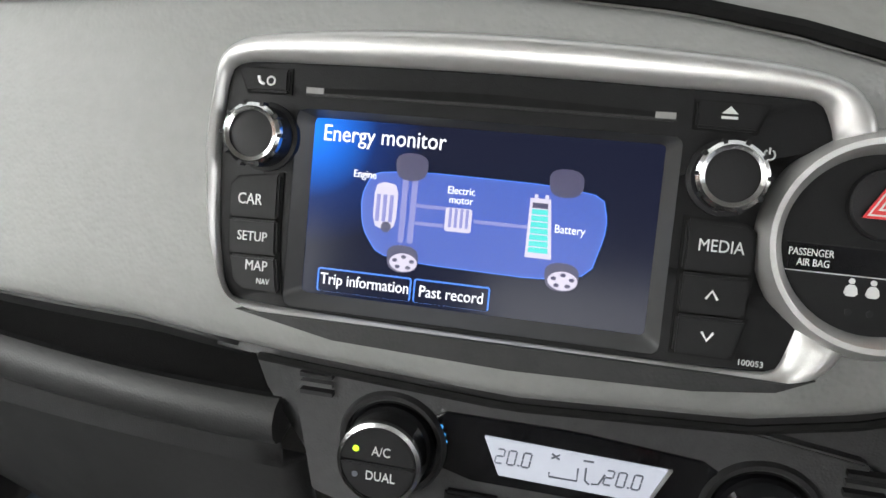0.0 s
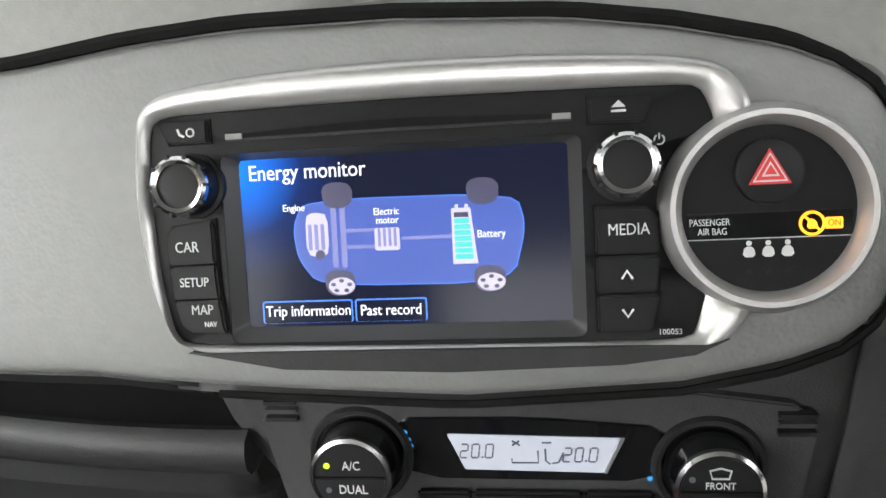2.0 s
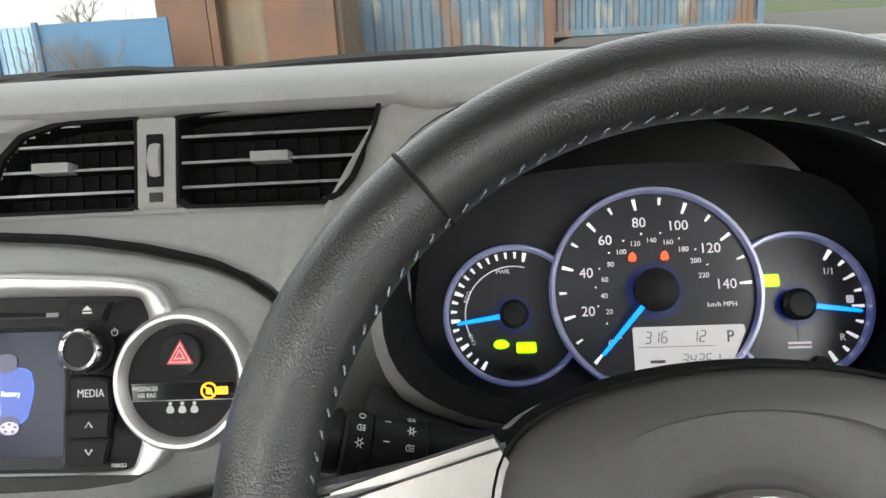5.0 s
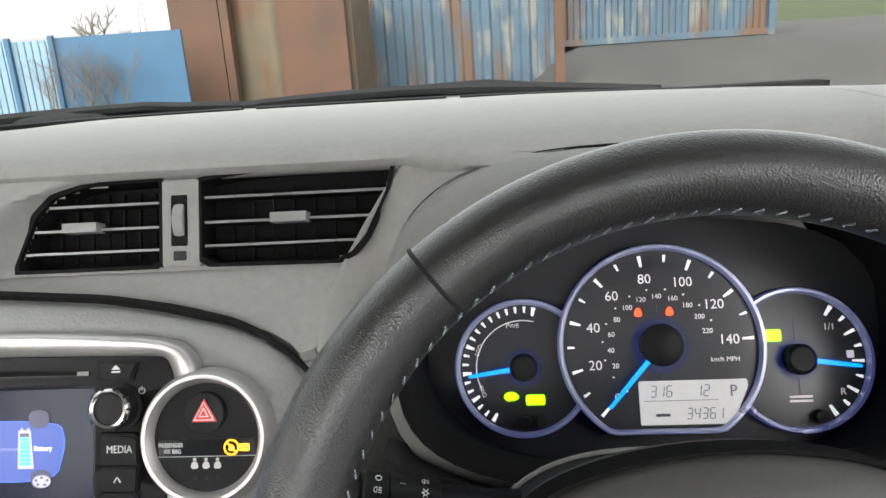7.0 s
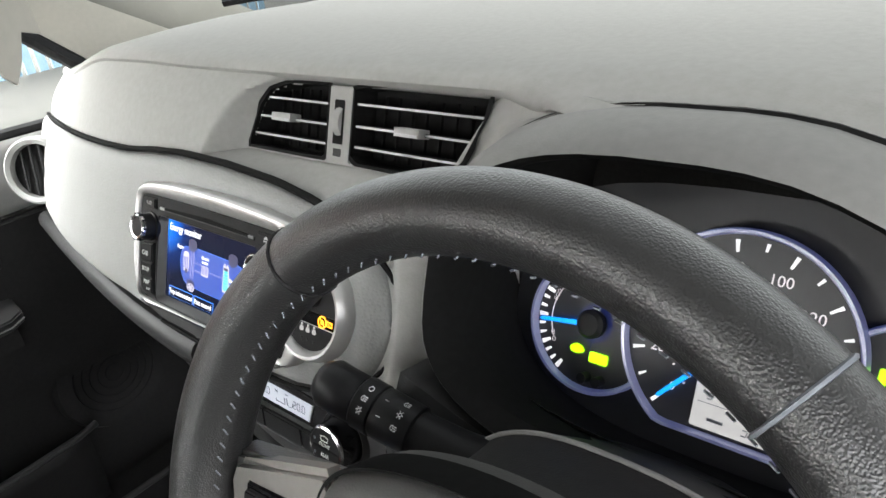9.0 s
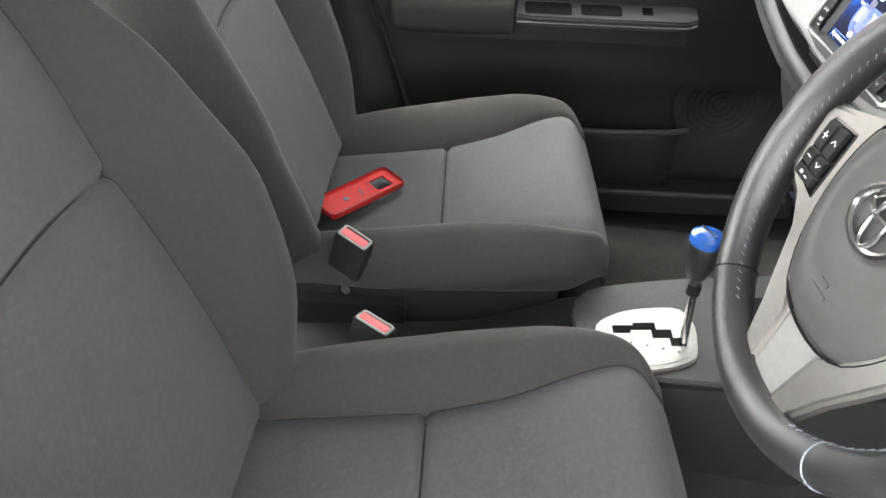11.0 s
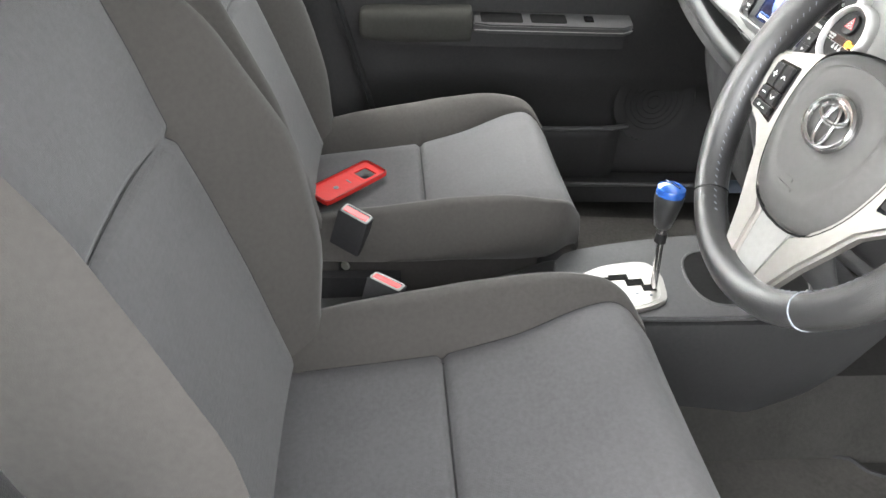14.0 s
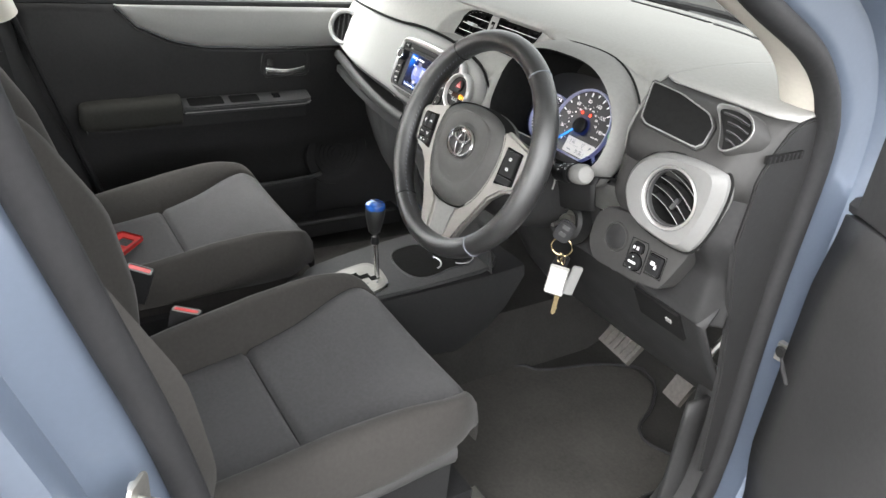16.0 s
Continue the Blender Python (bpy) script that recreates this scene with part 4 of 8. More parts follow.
def make_seat(label, at, angle, short=1.0, bulge=1.0, crease_at=0.358, wide_by=1.0, tall=1.0, drop=0.030, spread=0.0):
    seat = thing("car_seat", label, "car seat", "front seats", at=at)
    ys = sorted(set(span(-0.71, -0.50, 9) + span(-0.495, -0.45, 16) + span(-0.44, -0.25, 11) + span(-0.24, -0.19, 8)))
    pull = lambda y: y if y < -0.46 else -0.46 + (y + 0.46) * short
    cuts = [(y, cushion_section(y)) for y in ys]
    cushion = part("seat_cushion", seat_skin(cuts, lambda y, x, z: Vector((x, pull(y), z)), (0, 8)), FABRIC, seat, "charcoal woven cushion centre")
    for sgn in (1, -1):
        part("cushion_bolster", seat_skin(cuts, lambda y, x, z: Vector((x, pull(y), z)), (8, 21), (sgn,)), FABRIC_SIDE, seat, "brown-grey cushion side", smooth=75)
    for sgn in (1, -1):
        part("cushion_piping", tube([Vector((sgn * sec[8][0], pull(y), sec[8][1] + 0.0002)) for y, sec in cuts[2:-4]], 0.0009, 5), RUBBER, seat, "dark seam")
    nose = cuts[-1]
    row = [(-x, z) for x, z in reversed(nose[1][1:])] + nose[1]
    front = []
    for q, dy in ((0.0, 0.0), (0.3, 0.010), (0.6, 0.012), (1.0, 0.0)):
        front.append([Vector((x, pull(-0.19) + dy * (1 - (x / 0.2) ** 4), z + (0.495 - z) * q)) for x, z in row])
    part("cushion_front", loft(front, closed=False), FABRIC_SIDE, seat)
    part("cushion_skirt", box(-0.205, 0.205, -0.68, -0.285, 0.345, 0.515, 0.02, 3), FABRIC_SIDE, seat, "brown-grey fabric skirt")
    part("seam", tube([(x, -0.472, 0.5405 + 0.0) for x in span(-0.128, 0.128, 12)], 0.0012, 5), RUBBER, seat)
    lean = Matrix.Translation((0, -0.665, 0.555)) @ Matrix.Rotation(radians(angle), 4, "X")
    hs = sorted(set(span(0.0, 0.295, 12) + span(0.300, 0.39, 30) + span(0.40, 0.55, 9) + span(0.555, 0.602, 7)))
    cuts = [(h, back_section(h, bulge, crease_at, wide_by, drop)) for h in hs]

    def put(h, x, d):
        inner, outer = min(back_insert(h), back_half(h) * wide_by - 0.03), back_half(h) * wide_by
        more = spread * lerp(h, [0.0, 0.15, 0.35, 0.50, 0.60], [1.6, 1.6, 1.0, 0.5, 0.2])
        if x > 0:
            x = x * (1 + more / inner) if x <= inner else max(x, inner + more + (x - inner) * (outer - inner - more) / (outer - inner))
        return lean @ Vector((x, d, h * tall))

    part("backrest", seat_skin([c for c in cuts if c[0] < 0.5565], put, (0, 8)), FABRIC, seat, "charcoal woven backrest centre", smooth=60)
    part("backrest_yoke", seat_skin([c for c in cuts if c[0] > 0.5545], put, (0, 8)), FABRIC_SIDE, seat, "brown-grey top of the backrest", smooth=60)
    part("yoke_seam", tube([put(0.556, x * back_insert(0.556), -0.004) for x in span(-1, 1, 15)], 0.0010, 5), RUBBER, seat, "dark seam")
    for sgn in (1, -1):
        part("backrest_bolster", seat_skin(cuts, put, (8, 21), (sgn,)), FABRIC_SIDE, seat, "brown-grey backrest side", smooth=75)
    part("back_seam", tube([put(crease_at - drop * s * s, back_insert(0.35) * s * 0.97, -0.0105 - 0.002 * s * s) for s in span(-1, 1, 25)], 0.0008, 5), RUBBER, seat, "dark stitched seam")
    for sgn in (1, -1):
        part("back_piping", tube([put(h, sgn * sec[8][0], sec[8][1] + 0.0002) for h, sec in cuts[2:-6]], 0.0009, 5), RUBBER, seat, "dark seam")
    part("backrest_rear", grid(lambda x, h: lean @ Vector((x * back_half(h) * 0.9, -0.108 + 0.03 * smooth(0.555, 0.602, h), h * tall)), span(-1, 1, 9), span(0, 0.602, 10)), RUBBER, seat, "black backrest cover")
    cap = cuts[-1][1]
    part("backrest_top", loft([[put(0.602, x, d) for x, d in [(-x, d) for x, d in reversed(cap[1:])] + cap], [put(0.59, x * 0.95, -0.08) for x, d in [(-x, d) for x, d in reversed(cap[1:])] + cap]], closed=False), FABRIC_SIDE, seat)
    rest = part("headrest", moved(box(-0.118, 0.118, -0.055, 0.055, 0.0, 0.18, 0.045, 6), lean @ Matrix.Translation((0, -0.045, 0.60 * tall))), FABRIC_SIDE, seat, "padded grey headrest")
    for s in (-0.06, 0.06):
        part("headrest_post", tube([lean @ Vector((s, -0.055, 0.56)), lean @ Vector((s, -0.045, 0.66))], 0.0055, 8), CHROME, seat, "chrome post")
        part("post_sleeve", moved(lathe([(0.0, 0.008), (0.009, 0.008), (0.012, 0.004), (0.013, -0.01)], 16), lean @ Matrix.Translation((s, -0.052, 0.602 * tall))), CONSOLE, seat, "grey headrest sleeve")
    part("seat_base", box(-0.215, 0.215, -0.66, -0.20, 0.33, 0.41, 0.015), RUBBER, seat, "black plastic seat base")
    for s in (-0.17, 0.17):
        part("seat_rail", box(s - 0.02, s + 0.02, -0.75, -0.14, 0.285, 0.33, 0.004), STEEL, seat, "steel seat rail")
    out = -1 if at.translation.x < 0 else 1
    shield = part("side_shield", box(out * 0.205 - 0.012, out * 0.205 + 0.014, -0.70, -0.255, 0.385, 0.505, 0.012, 3), DASH_DARK, seat, "dark plastic side shield")
    part("shield_rim", loft([[Vector((out * (0.221 + dx), y, 0.500 + 0.012 * smooth(-0.45, -0.70, y) + 0.020 * smooth(-0.42, -0.25, y) + dz * (1 + 0.7 * smooth(-0.5, -0.25, y)))) for dx, dz in ((-0.008, -0.010), (0.003, -0.011), (0.007, -0.004), (0.006, 0.004), (0.001, 0.009), (-0.008, 0.010))] for y in span(-0.69, -0.25, 20)], cap_start=True, cap_end=True), LEVER, shield, "grey rounded rim")
    # A thin near-black plate on the shield draws the shade behind the lever.
    part("lever_shade", prism(soft([(-0.69, 0.415), (-0.69, 0.478), (-0.56, 0.482), (-0.515, 0.470), (-0.505, 0.452), (-0.53, 0.415)], 2), 0.0, 0.0022, 0.0008), HOLE, shield, "dark patch for the shade behind the lever", at=Matrix(((0, 0, out, out * 0.219), (1, 0, 0, 0), (0, 1, 0, 0), (0, 0, 0, 1))))
    for nm, rows_, say in (("recline_lever", ((-0.672, 0.450, 0.014), (-0.66, 0.452, 0.017), (-0.60, 0.453, 0.0185), (-0.56, 0.455, 0.0165), (-0.545, 0.457, 0.012), (-0.538, 0.458, 0.005)), "grey recline lever"),
                           ("height_lever", ((-0.535, 0.428, 0.012), (-0.51, 0.435, 0.018), (-0.48, 0.446, 0.019), (-0.43, 0.455, 0.0165), (-0.39, 0.462, 0.0145), (-0.376, 0.464, 0.011), (-0.370, 0.465, 0.005)), "grey height lever")):
        part(nm, loft([[Vector((out * (0.231 + 0.010 * math.copysign(abs(math.cos(a)) ** 0.6, math.cos(a))), y, z + r * math.copysign(abs(math.sin(a)) ** 0.7, math.sin(a)))) for a in span(0, 2 * math.pi, 17)[:-1]] for y, z, r in rows_], cap_start=True, cap_end=True), LEVER, shield, say, smooth=60)
    part("buckle_cover", box(-out * 0.235 - 0.01, -out * 0.235 + 0.01, -0.70, -0.52, 0.42, 0.49, 0.008), RUBBER, seat)
    return seat


make_seat("charcoal fabric driver's seat with brown-grey bolsters", pose(0.3225, 0, 0), 19, crease_at=0.341, drop=0.013, spread=0.056)
make_seat("charcoal fabric passenger's seat holding a red phone case", pose(-0.309, 0, 0), 21.5, 0.905, 0.6, 0.345, 1.05, 0.955, spread=0.012)


# ---------------------------------------------------------------- steering wheel
wheel = thing("steering_wheel", "black leather three-spoke steering wheel with silver trim", "steering wheel", at=WHEEL)
RIM, TH = 0.168, 0.0162


def rim_section(a):
    """The rim's thickness varies: thicker grips at the sides."""
    g = 0.0018 * math.exp(-((abs(math.cos(a)) - 1) / 0.25) ** 2)
    return TH + g


def rim_piece(a0, a1, n, name, label):
    loops = []
    for a in span(radians(a0), radians(a1), n):
        c, s, th = math.cos(a), math.sin(a), rim_section(a)
        loops.append([Vector(((RIM + th * math.cos(b)) * c, (RIM + th * math.cos(b)) * s, th * 1.12 * math.sin(b))) for b in span(0, 2 * math.pi, 25)[:-1]])
    return part(name, loft(loops, cap_start=True, cap_end=True), LEATHER, wheel, label)


for a0, a1, label in ((55.3, 128.7, "smooth worn leather rim section"), (129.3, 232.2, "leather rim grip"), (-50.7, 54.7, "leather rim grip"), (232.8, 309.2, "smooth leather rim section")):
    rim_piece(a0, a1, 40, "rim", label)
for a in (55, 129, 232.5, 309.5):
    c, s = math.cos(radians(a)), math.sin(radians(a))
    part("rim_seam", tube([((RIM + 0.0166 * math.cos(b)) * c, (RIM + 0.0166 * math.cos(b)) * s, 0.0186 * math.sin(b)) for b in span(0, 2 * math.pi, 21)[:-1]], 0.0009, 5, closed=True), STITCH if a > 300 or a < 60 else RUBBER, wheel)


TURN = Matrix.Rotation(radians(3), 4, "Z")


def arm(pts, z0, z1, mat, name, label, bevel=0.003, under=wheel):
    return part(name, prism(pts, z0, z1, bevel, 2), mat, under, label, at=TURN if under is wheel else None)


BUTTONS = ([(0.0990, 0.1135, -0.004, 0.0215), (0.1150, 0.1300, -0.004, 0.0205), (0.0975, 0.1130, -0.0195, -0.0055), (0.1145, 0.1305, -0.0185, -0.0055), (0.0970, 0.1290, -0.0300, -0.0210)],
           [(0.0990, 0.1300, -0.0175, 0.0210), (0.0970, 0.1295, -0.0300, -0.0190)])
SIGNS = ([[(-3, -1.5, 0, 1.5), (0, 1.5, 3, -1.5)], [(-3, 0, 3, 0), (0, -3, 0, 3)], [(-3, 1.5, 0, -1.5), (0, -1.5, 3, 1.5)], [(-3, 0, 3, 0)], [(-6, 0, -2, 0), (2, 0, 6, 0), (-6, 1.4, -2, 1.4)]],
         [[(-2, -6, 2, -6), (-2, -9, 2, -9), (-2, -9, -2, -6), (2, -9, 2, -6), (-2, 5, 2, 5), (-2, 8, 2, 8), (-2, 5, -2, 8), (2, 5, 2, 8)], []])
for s in (-1, 1):
    flip = lambda pts: [(s * x, y) for x, y in pts]
    arm(flip([(0.055, 0.042), (0.10, 0.038), (0.157, 0.030), (0.160, -0.030), (0.125, -0.036), (0.085, -0.045), (0.06, -0.03)]), -0.022, -0.003, LEATHER, "spoke", "black spoke")
    trim = arm(flip([(0.078, 0.046), (0.115, 0.037), (0.146, 0.029), (0.150, 0.018), (0.139, -0.034), (0.114, -0.043), (0.092, -0.062), (0.074, -0.094), (0.060, -0.118), (0.044, -0.154), (0.019, -0.158), (0.027, -0.103), (0.045, -0.085), (0.060, -0.05), (0.070, 0.0), (0.068, 0.03)]), -0.014, 0.001, BRUSHED, "spoke_trim", "satin silver spoke and leg trim", 0.004)
    arm(flip([(0.095, 0.0245), (0.133, 0.0225), (0.134, -0.028), (0.092, -0.035)]), -0.001, 0.0022, GLOSS, "button_well", "dark button surround", 0.001, trim)
    for (x0, x1, y0, y1), marks in zip(BUTTONS[0 if s < 0 else 1], SIGNS[0 if s < 0 else 1]):
        key = arm(flip([(x0, y0), (x1, y0 + 0.0005), (x1 + 0.0003, y1 - 0.0005), (x0, y1)]), 0.0015, 0.0058, KEYCAP, "button", "black wheel button", 0.001, trim)
        cx, cy = s * (x0 + x1) / 2, (y0 + y1) / 2
        for ax, ay, bx, by in marks:
            part("button_mark", tube([(cx + ax * 0.0011, cy + ay * 0.0011, 0.0058), (cx + bx * 0.0011, cy + by * 0.0011, 0.0058)], 0.0006, 5), WHITE, trim)
# lower spoke: a grey plate between the two silver legs
arm([(-0.029, -0.085), (0.029, -0.085), (0.0195, -0.159), (-0.0195, -0.159)], -0.016, -0.002, HOOD, "lower_spoke", "grey lower spoke plate", 0.002)
PADLINE = soft([(-0.077, 0.044), (-0.055, 0.056), (-0.02, 0.063), (0.02, 0.063), (0.055, 0.056), (0.077, 0.044), (0.085, 0.018), (0.085, -0.016), (0.070, -0.064), (0.038, -0.099), (-0.038, -0.099), (-0.070, -0.064), (-0.085, -0.016), (-0.085, 0.018)], 2)
part("cover_gap", loft([[(x * 1.0, y * 1.0, -0.02) for x, y in PADLINE], [(x * 1.022, y * 1.022, -0.02) for x, y in PADLINE], [(x * 1.022, y * 1.022, 0.0016) for x, y in PADLINE], [(x, y, 0.0005) for x, y in PADLINE]]), HOLE, wheel, "dark gap round the cover", at=TURN)
rings = []
for sc, z in ((1.0, -0.03), (1.0, -0.004), (0.988, 0.0005), (0.95, 0.0050), (0.88, 0.0090), (0.80, 0.0115), (0.755, 0.0122), (0.735, 0.0112), (0.70, 0.0112), (0.6, 0.0122), (0.46, 0.0132), (0.43, 0.0122), (0.40, 0.0112), (0.2, 0.0112)):
    keep = smooth(0.9, 0.45, sc)
    rings.append([(x * sc * (1 - keep) + keep * sc * 0.082 * x / math.hypot(x, y + 0.01), (y + 0.01 * keep) * sc * (1 - keep) + keep * (sc * 0.072 * (y + 0.01) / math.hypot(x, y + 0.01)), z) for x, y in PADLINE])
airbag = part("airbag_cover", loft(rings, cap_end=True), PAD, wheel, "grey domed airbag cover", at=TURN)
emblem = part("emblem_ring", tube([(0.0310 * math.cos(a), 0.0228 * math.sin(a), 0.0140) for a in span(0, 2 * math.pi, 41)[:-1]], 0.0036, 8, closed=True), CHROME, airbag, "chrome oval emblem")
part("emblem_bar", tube([(0.0088 * math.cos(a), -0.0021 + 0.0193 * math.sin(a), 0.0143) for a in span(0, 2 * math.pi, 31)[:-1]], 0.0024, 8, closed=True), CHROME, emblem)
part("emblem_bar", tube([(0.0187 * math.cos(a), 0.0091 + 0.0088 * math.sin(a), 0.0143) for a in span(0, 2 * math.pi, 31)[:-1]], 0.0025, 8, closed=True), CHROME, emblem)
for x0, x1, y in ((-0.010, 0.002, -0.058), (-0.014, 0.008, -0.066)):
    part("moulded_mark", box(x0, x1, y - 0.0016, y + 0.0016, 0.010, 0.0120, 0.0004, 1), PAD, airbag)
# stitches round the inside of the rim
stitches = bmesh.new()
for k in range(120):
    a = 2 * math.pi * k / 120
    d = math.degrees(a)
    if 245 < d < 295:
        continue
    th = rim_section(a)
    r = RIM - th * 0.93
    tube([(r * math.cos(a), r * math.sin(a), 0.0085), ((r - 0.0012) * math.cos(a + 0.020), (r - 0.0012) * math.sin(a + 0.020), 0.0062)], 0.0005, 4, bm=stitches)
tagged(part("stitching", stitches, STITCH, wheel, "grey thread stitching"), kind="stuff")
part("hub_back", lathe([(0.0, -0.055), (0.04, -0.055), (0.050, -0.03), (0.052, -0.01)], 40), DASH_DARK, wheel)

# column cover, stalks and ignition
column = thing("steering_column", "dark grey steering column cover", "steering column", at=WHEEL)
cover = []
for k, (z, w, h, dy) in enumerate(((-0.03, 0.055, 0.045, -0.02), (-0.04, 0.072, 0.058, -0.025), (-0.09, 0.090, 0.068, -0.030), (-0.12, 0.098, 0.073, -0.031), (-0.17, 0.100, 0.060, -0.034), (-0.26, 0.090, 0.036, -0.038))):
    cover.append([(math.copysign(abs(math.cos(a)) ** 0.75, math.cos(a)) * w, dy + math.copysign(abs(math.sin(a)) ** 0.75, math.sin(a)) * h, z) for a in span(0, 2 * math.pi, 33)[:-1]])
part("column_cover", loft(cover, cap_start=True), DASH_DARK, column, "dark grained column cover")
part("cover_seam", tube([(math.copysign(abs(math.cos(a)) ** 0.75, math.cos(a)) * 0.0735, -0.025 + math.copysign(abs(math.sin(a)) ** 0.75, math.sin(a)) * 0.0595, -0.042) for a in span(0, math.pi, 21)], 0.0016, 6), DASH, column)

part("cover_edge", tube([(math.copysign(abs(math.cos(a)) ** 0.75, math.cos(a)) * 0.0985, -0.031 + math.copysign(abs(math.sin(a)) ** 0.75, math.sin(a)) * 0.0735, -0.119) for a in span(0.15, math.pi - 0.15, 25)], 0.0016, 6), DASH, column, "pale edge line")


def stalk(at, label, sgn):
    """A switch stalk lying along its own x axis, its knob at the far end."""
    st = thing("column_stalk", label, "stalk", "steering column stalks", at=at)
    turn = Matrix.Rotation(radians(90), 4, "Y")
    part("arm", moved(lathe([(0.0, -0.02), (0.0185, -0.02), (0.0165, 0.0), (0.0140, 0.02), (0.0128, 0.045), (0.0125, 0.052)], 24), turn), KEYCAP, st)
    part("twist_ring", moved(lathe([(0.0125, 0.050), (0.0145, 0.051), (0.0148, 0.078), (0.0140, 0.080)], 24), turn), KEYCAP, st)
    part("collar", moved(lathe([(0.0128, 0.080), (0.0152, 0.081), (0.0152, 0.094), (0.0135, 0.096)], 24), turn), KEYCAP, st)
    part("knob", moved(lathe([(0.013, 0.096), (0.0145, 0.098), (0.0148, 0.122), (0.0115, 0.129), (0.006, 0.132), (0.0, 0.132)], 24), turn), KEYCAP, st)
    for x, deg, kind in ((0.060, 4, "lamp"), (0.060, 34, "rays"), (0.060, 62, "lamp"), (0.073, 10, "dash"), (0.073, 48, "dash"), (0.087, 2, "rays"), (0.087, 28, "lamp"), (0.087, 54, "ring")):
        sym = Matrix.Rotation(radians(deg - 20), 4, "X") @ Matrix.Translation((x, 0, 0.01512))
        lines = {"lamp": [[(0.0004, -0.0015), (0.0004, 0.0015), (0.0018, 0.0010), (0.0022, 0.0), (0.0018, -0.0010), (0.0004, -0.0015)]] + [[(-0.0022, y), (-0.0004, y)] for y in (-0.0011, 0.0, 0.0011)],
                 "rays": [[(0.0011 * math.cos(a), 0.0011 * math.sin(a)) for a in span(0, 6.28, 9)]] + [[(0.0015 * math.cos(a), 0.0015 * math.sin(a)), (0.0024 * math.cos(a), 0.0024 * math.sin(a))] for a in span(0, 5.24, 6)],
                 "ring": [[(0.0017 * math.cos(a), 0.0017 * math.sin(a)) for a in span(0, 6.28, 11)]],
                 "dash": [[(-0.0016, 0.0), (0.0016, 0.0)]]}[kind]
        mark_bm = bmesh.new()
        for line in lines:
            tube([(px_, py_, 0.0) for px_, py_ in line], 0.00028, 4, bm=mark_bm)
        part("mark", moved(mark_bm, sym), WHITE, st)
    if sgn > 1:
        part("pale_end", moved(lathe([(0.0152, 0.104), (0.0158, 0.108), (0.0156, 0.126), (0.0125, 0.1335), (0.006, 0.136), (0.0, 0.136)], 24), turn), HOOD, st, "pale end cap")
    return st


def along(p, q, face=(0.2, -0.6, 0.75)):
    """A frame at p whose x axis points at q and whose z axis turns to face."""
    p, q = Vector(p), Vector(q)
    x = (q - p).normalized()
    z = Vector(face)
    z = (z - z.dot(x) * x).normalized()
    y = z.cross(x)
    return Matrix(((x.x, y.x, z.x, p.x), (x.y, y.y, z.y, p.y), (x.z, y.z, z.z, p.z), (0, 0, 0, 1)))


stalk(along((0.264, -0.038, 0.922), (0.146, -0.054, 0.954)) @ Matrix.Diagonal((0.90, 1.08, 1.08, 1)), "black light stalk with white symbols", 1)
stalk(along((0.402, -0.018, 0.916), (0.525, -0.058, 0.964), (0.6, -0.4, 0.7)), "black wiper stalk with pale end", 2)


# ---------------------------------------------------------------- radio and display in the centre panel
FRAME_GREY = material("screen_frame_plastic", (0.045, 0.045, 0.045), 0.4, patch=0.08, spec=0.4)
radio = thing("car_radio", "black touchscreen radio in a satin silver surround, switched on", "car radio", at=PANEL)
SUR = [(-0.107, 0.045), (-0.1065, 0.054), (-0.102, 0.0610), (-0.089, 0.0655), (-0.041, 0.0695), (0.026, 0.0698), (0.088, 0.0665), (0.120, 0.0625), (0.130, 0.055), (0.135, 0.045), (0.140, 0.0), (0.1345, -0.030),
       (0.127, -0.0415), (0.113, -0.048), (0.085, -0.0515), (0.02, -0.0535), (-0.049, -0.0515), (-0.090, -0.0435), (-0.098, -0.035), (-0.106, -0.013), (-0.1095, 0.022)]
FAC = [(-0.1035, 0.020), (-0.1025, 0.045), (-0.100, 0.0525), (-0.090, 0.0545), (0.0, 0.0555), (0.112, 0.0535), (0.117, 0.051), (0.1215, 0.039), (0.123, 0.0), (0.1135, -0.038), (0.110, -0.0425), (0.0, -0.0425), (-0.092, -0.0410), (-0.0975, -0.036), (-0.102, -0.012)]
so, fi = polar(soft(SUR, 3), 0.008, 0.006, 256), polar(soft(FAC, 2, 0.2), 0.008, 0.006, 256)
mid = [((a[0] * 0.86 + c[0] * 0.14), (a[1] * 0.86 + c[1] * 0.14)) for a, c in zip(so, fi)]
def blend(q):
    return [((a[0] * (1 - q) + c[0] * q), (a[1] * (1 - q) + c[1] * q)) for a, c in zip(so, fi)]


def low(x, y, w):
    """Sinks what lies under the round switch cluster."""
    return (x, y, w - 0.007 * (1 - smooth(0.033, 0.037, math.hypot(x - 0.1395, y - 0.006))))


part("surround", loft([[low(x, y, -0.008) for x, y in so], [low(x, y, 0.0080) for x, y in so], [low(x, y, 0.0105) for x, y in blend(0.05)], [low(x, y, 0.0122) for x, y in blend(0.14)], [low(x, y, 0.0128) for x, y in blend(0.28)], [low(x, y, 0.0120) for x, y in blend(0.62)], [low(x, y, 0.0100) for x, y in blend(0.92)], [low(x, y, 0.0085) for x, y in fi], [low(x, y, 0.0) for x, y in fi]]), SILVER, radio, "satin silver surround")
strip = [(-0.0905, -0.0435), (-0.02, -0.0437), (0.06, -0.0437), (0.116, -0.0437), (0.1245, -0.0415), (0.112, -0.0474), (0.085, -0.0508), (0.02, -0.0528), (-0.049, -0.0508), (-0.086, -0.0442)]
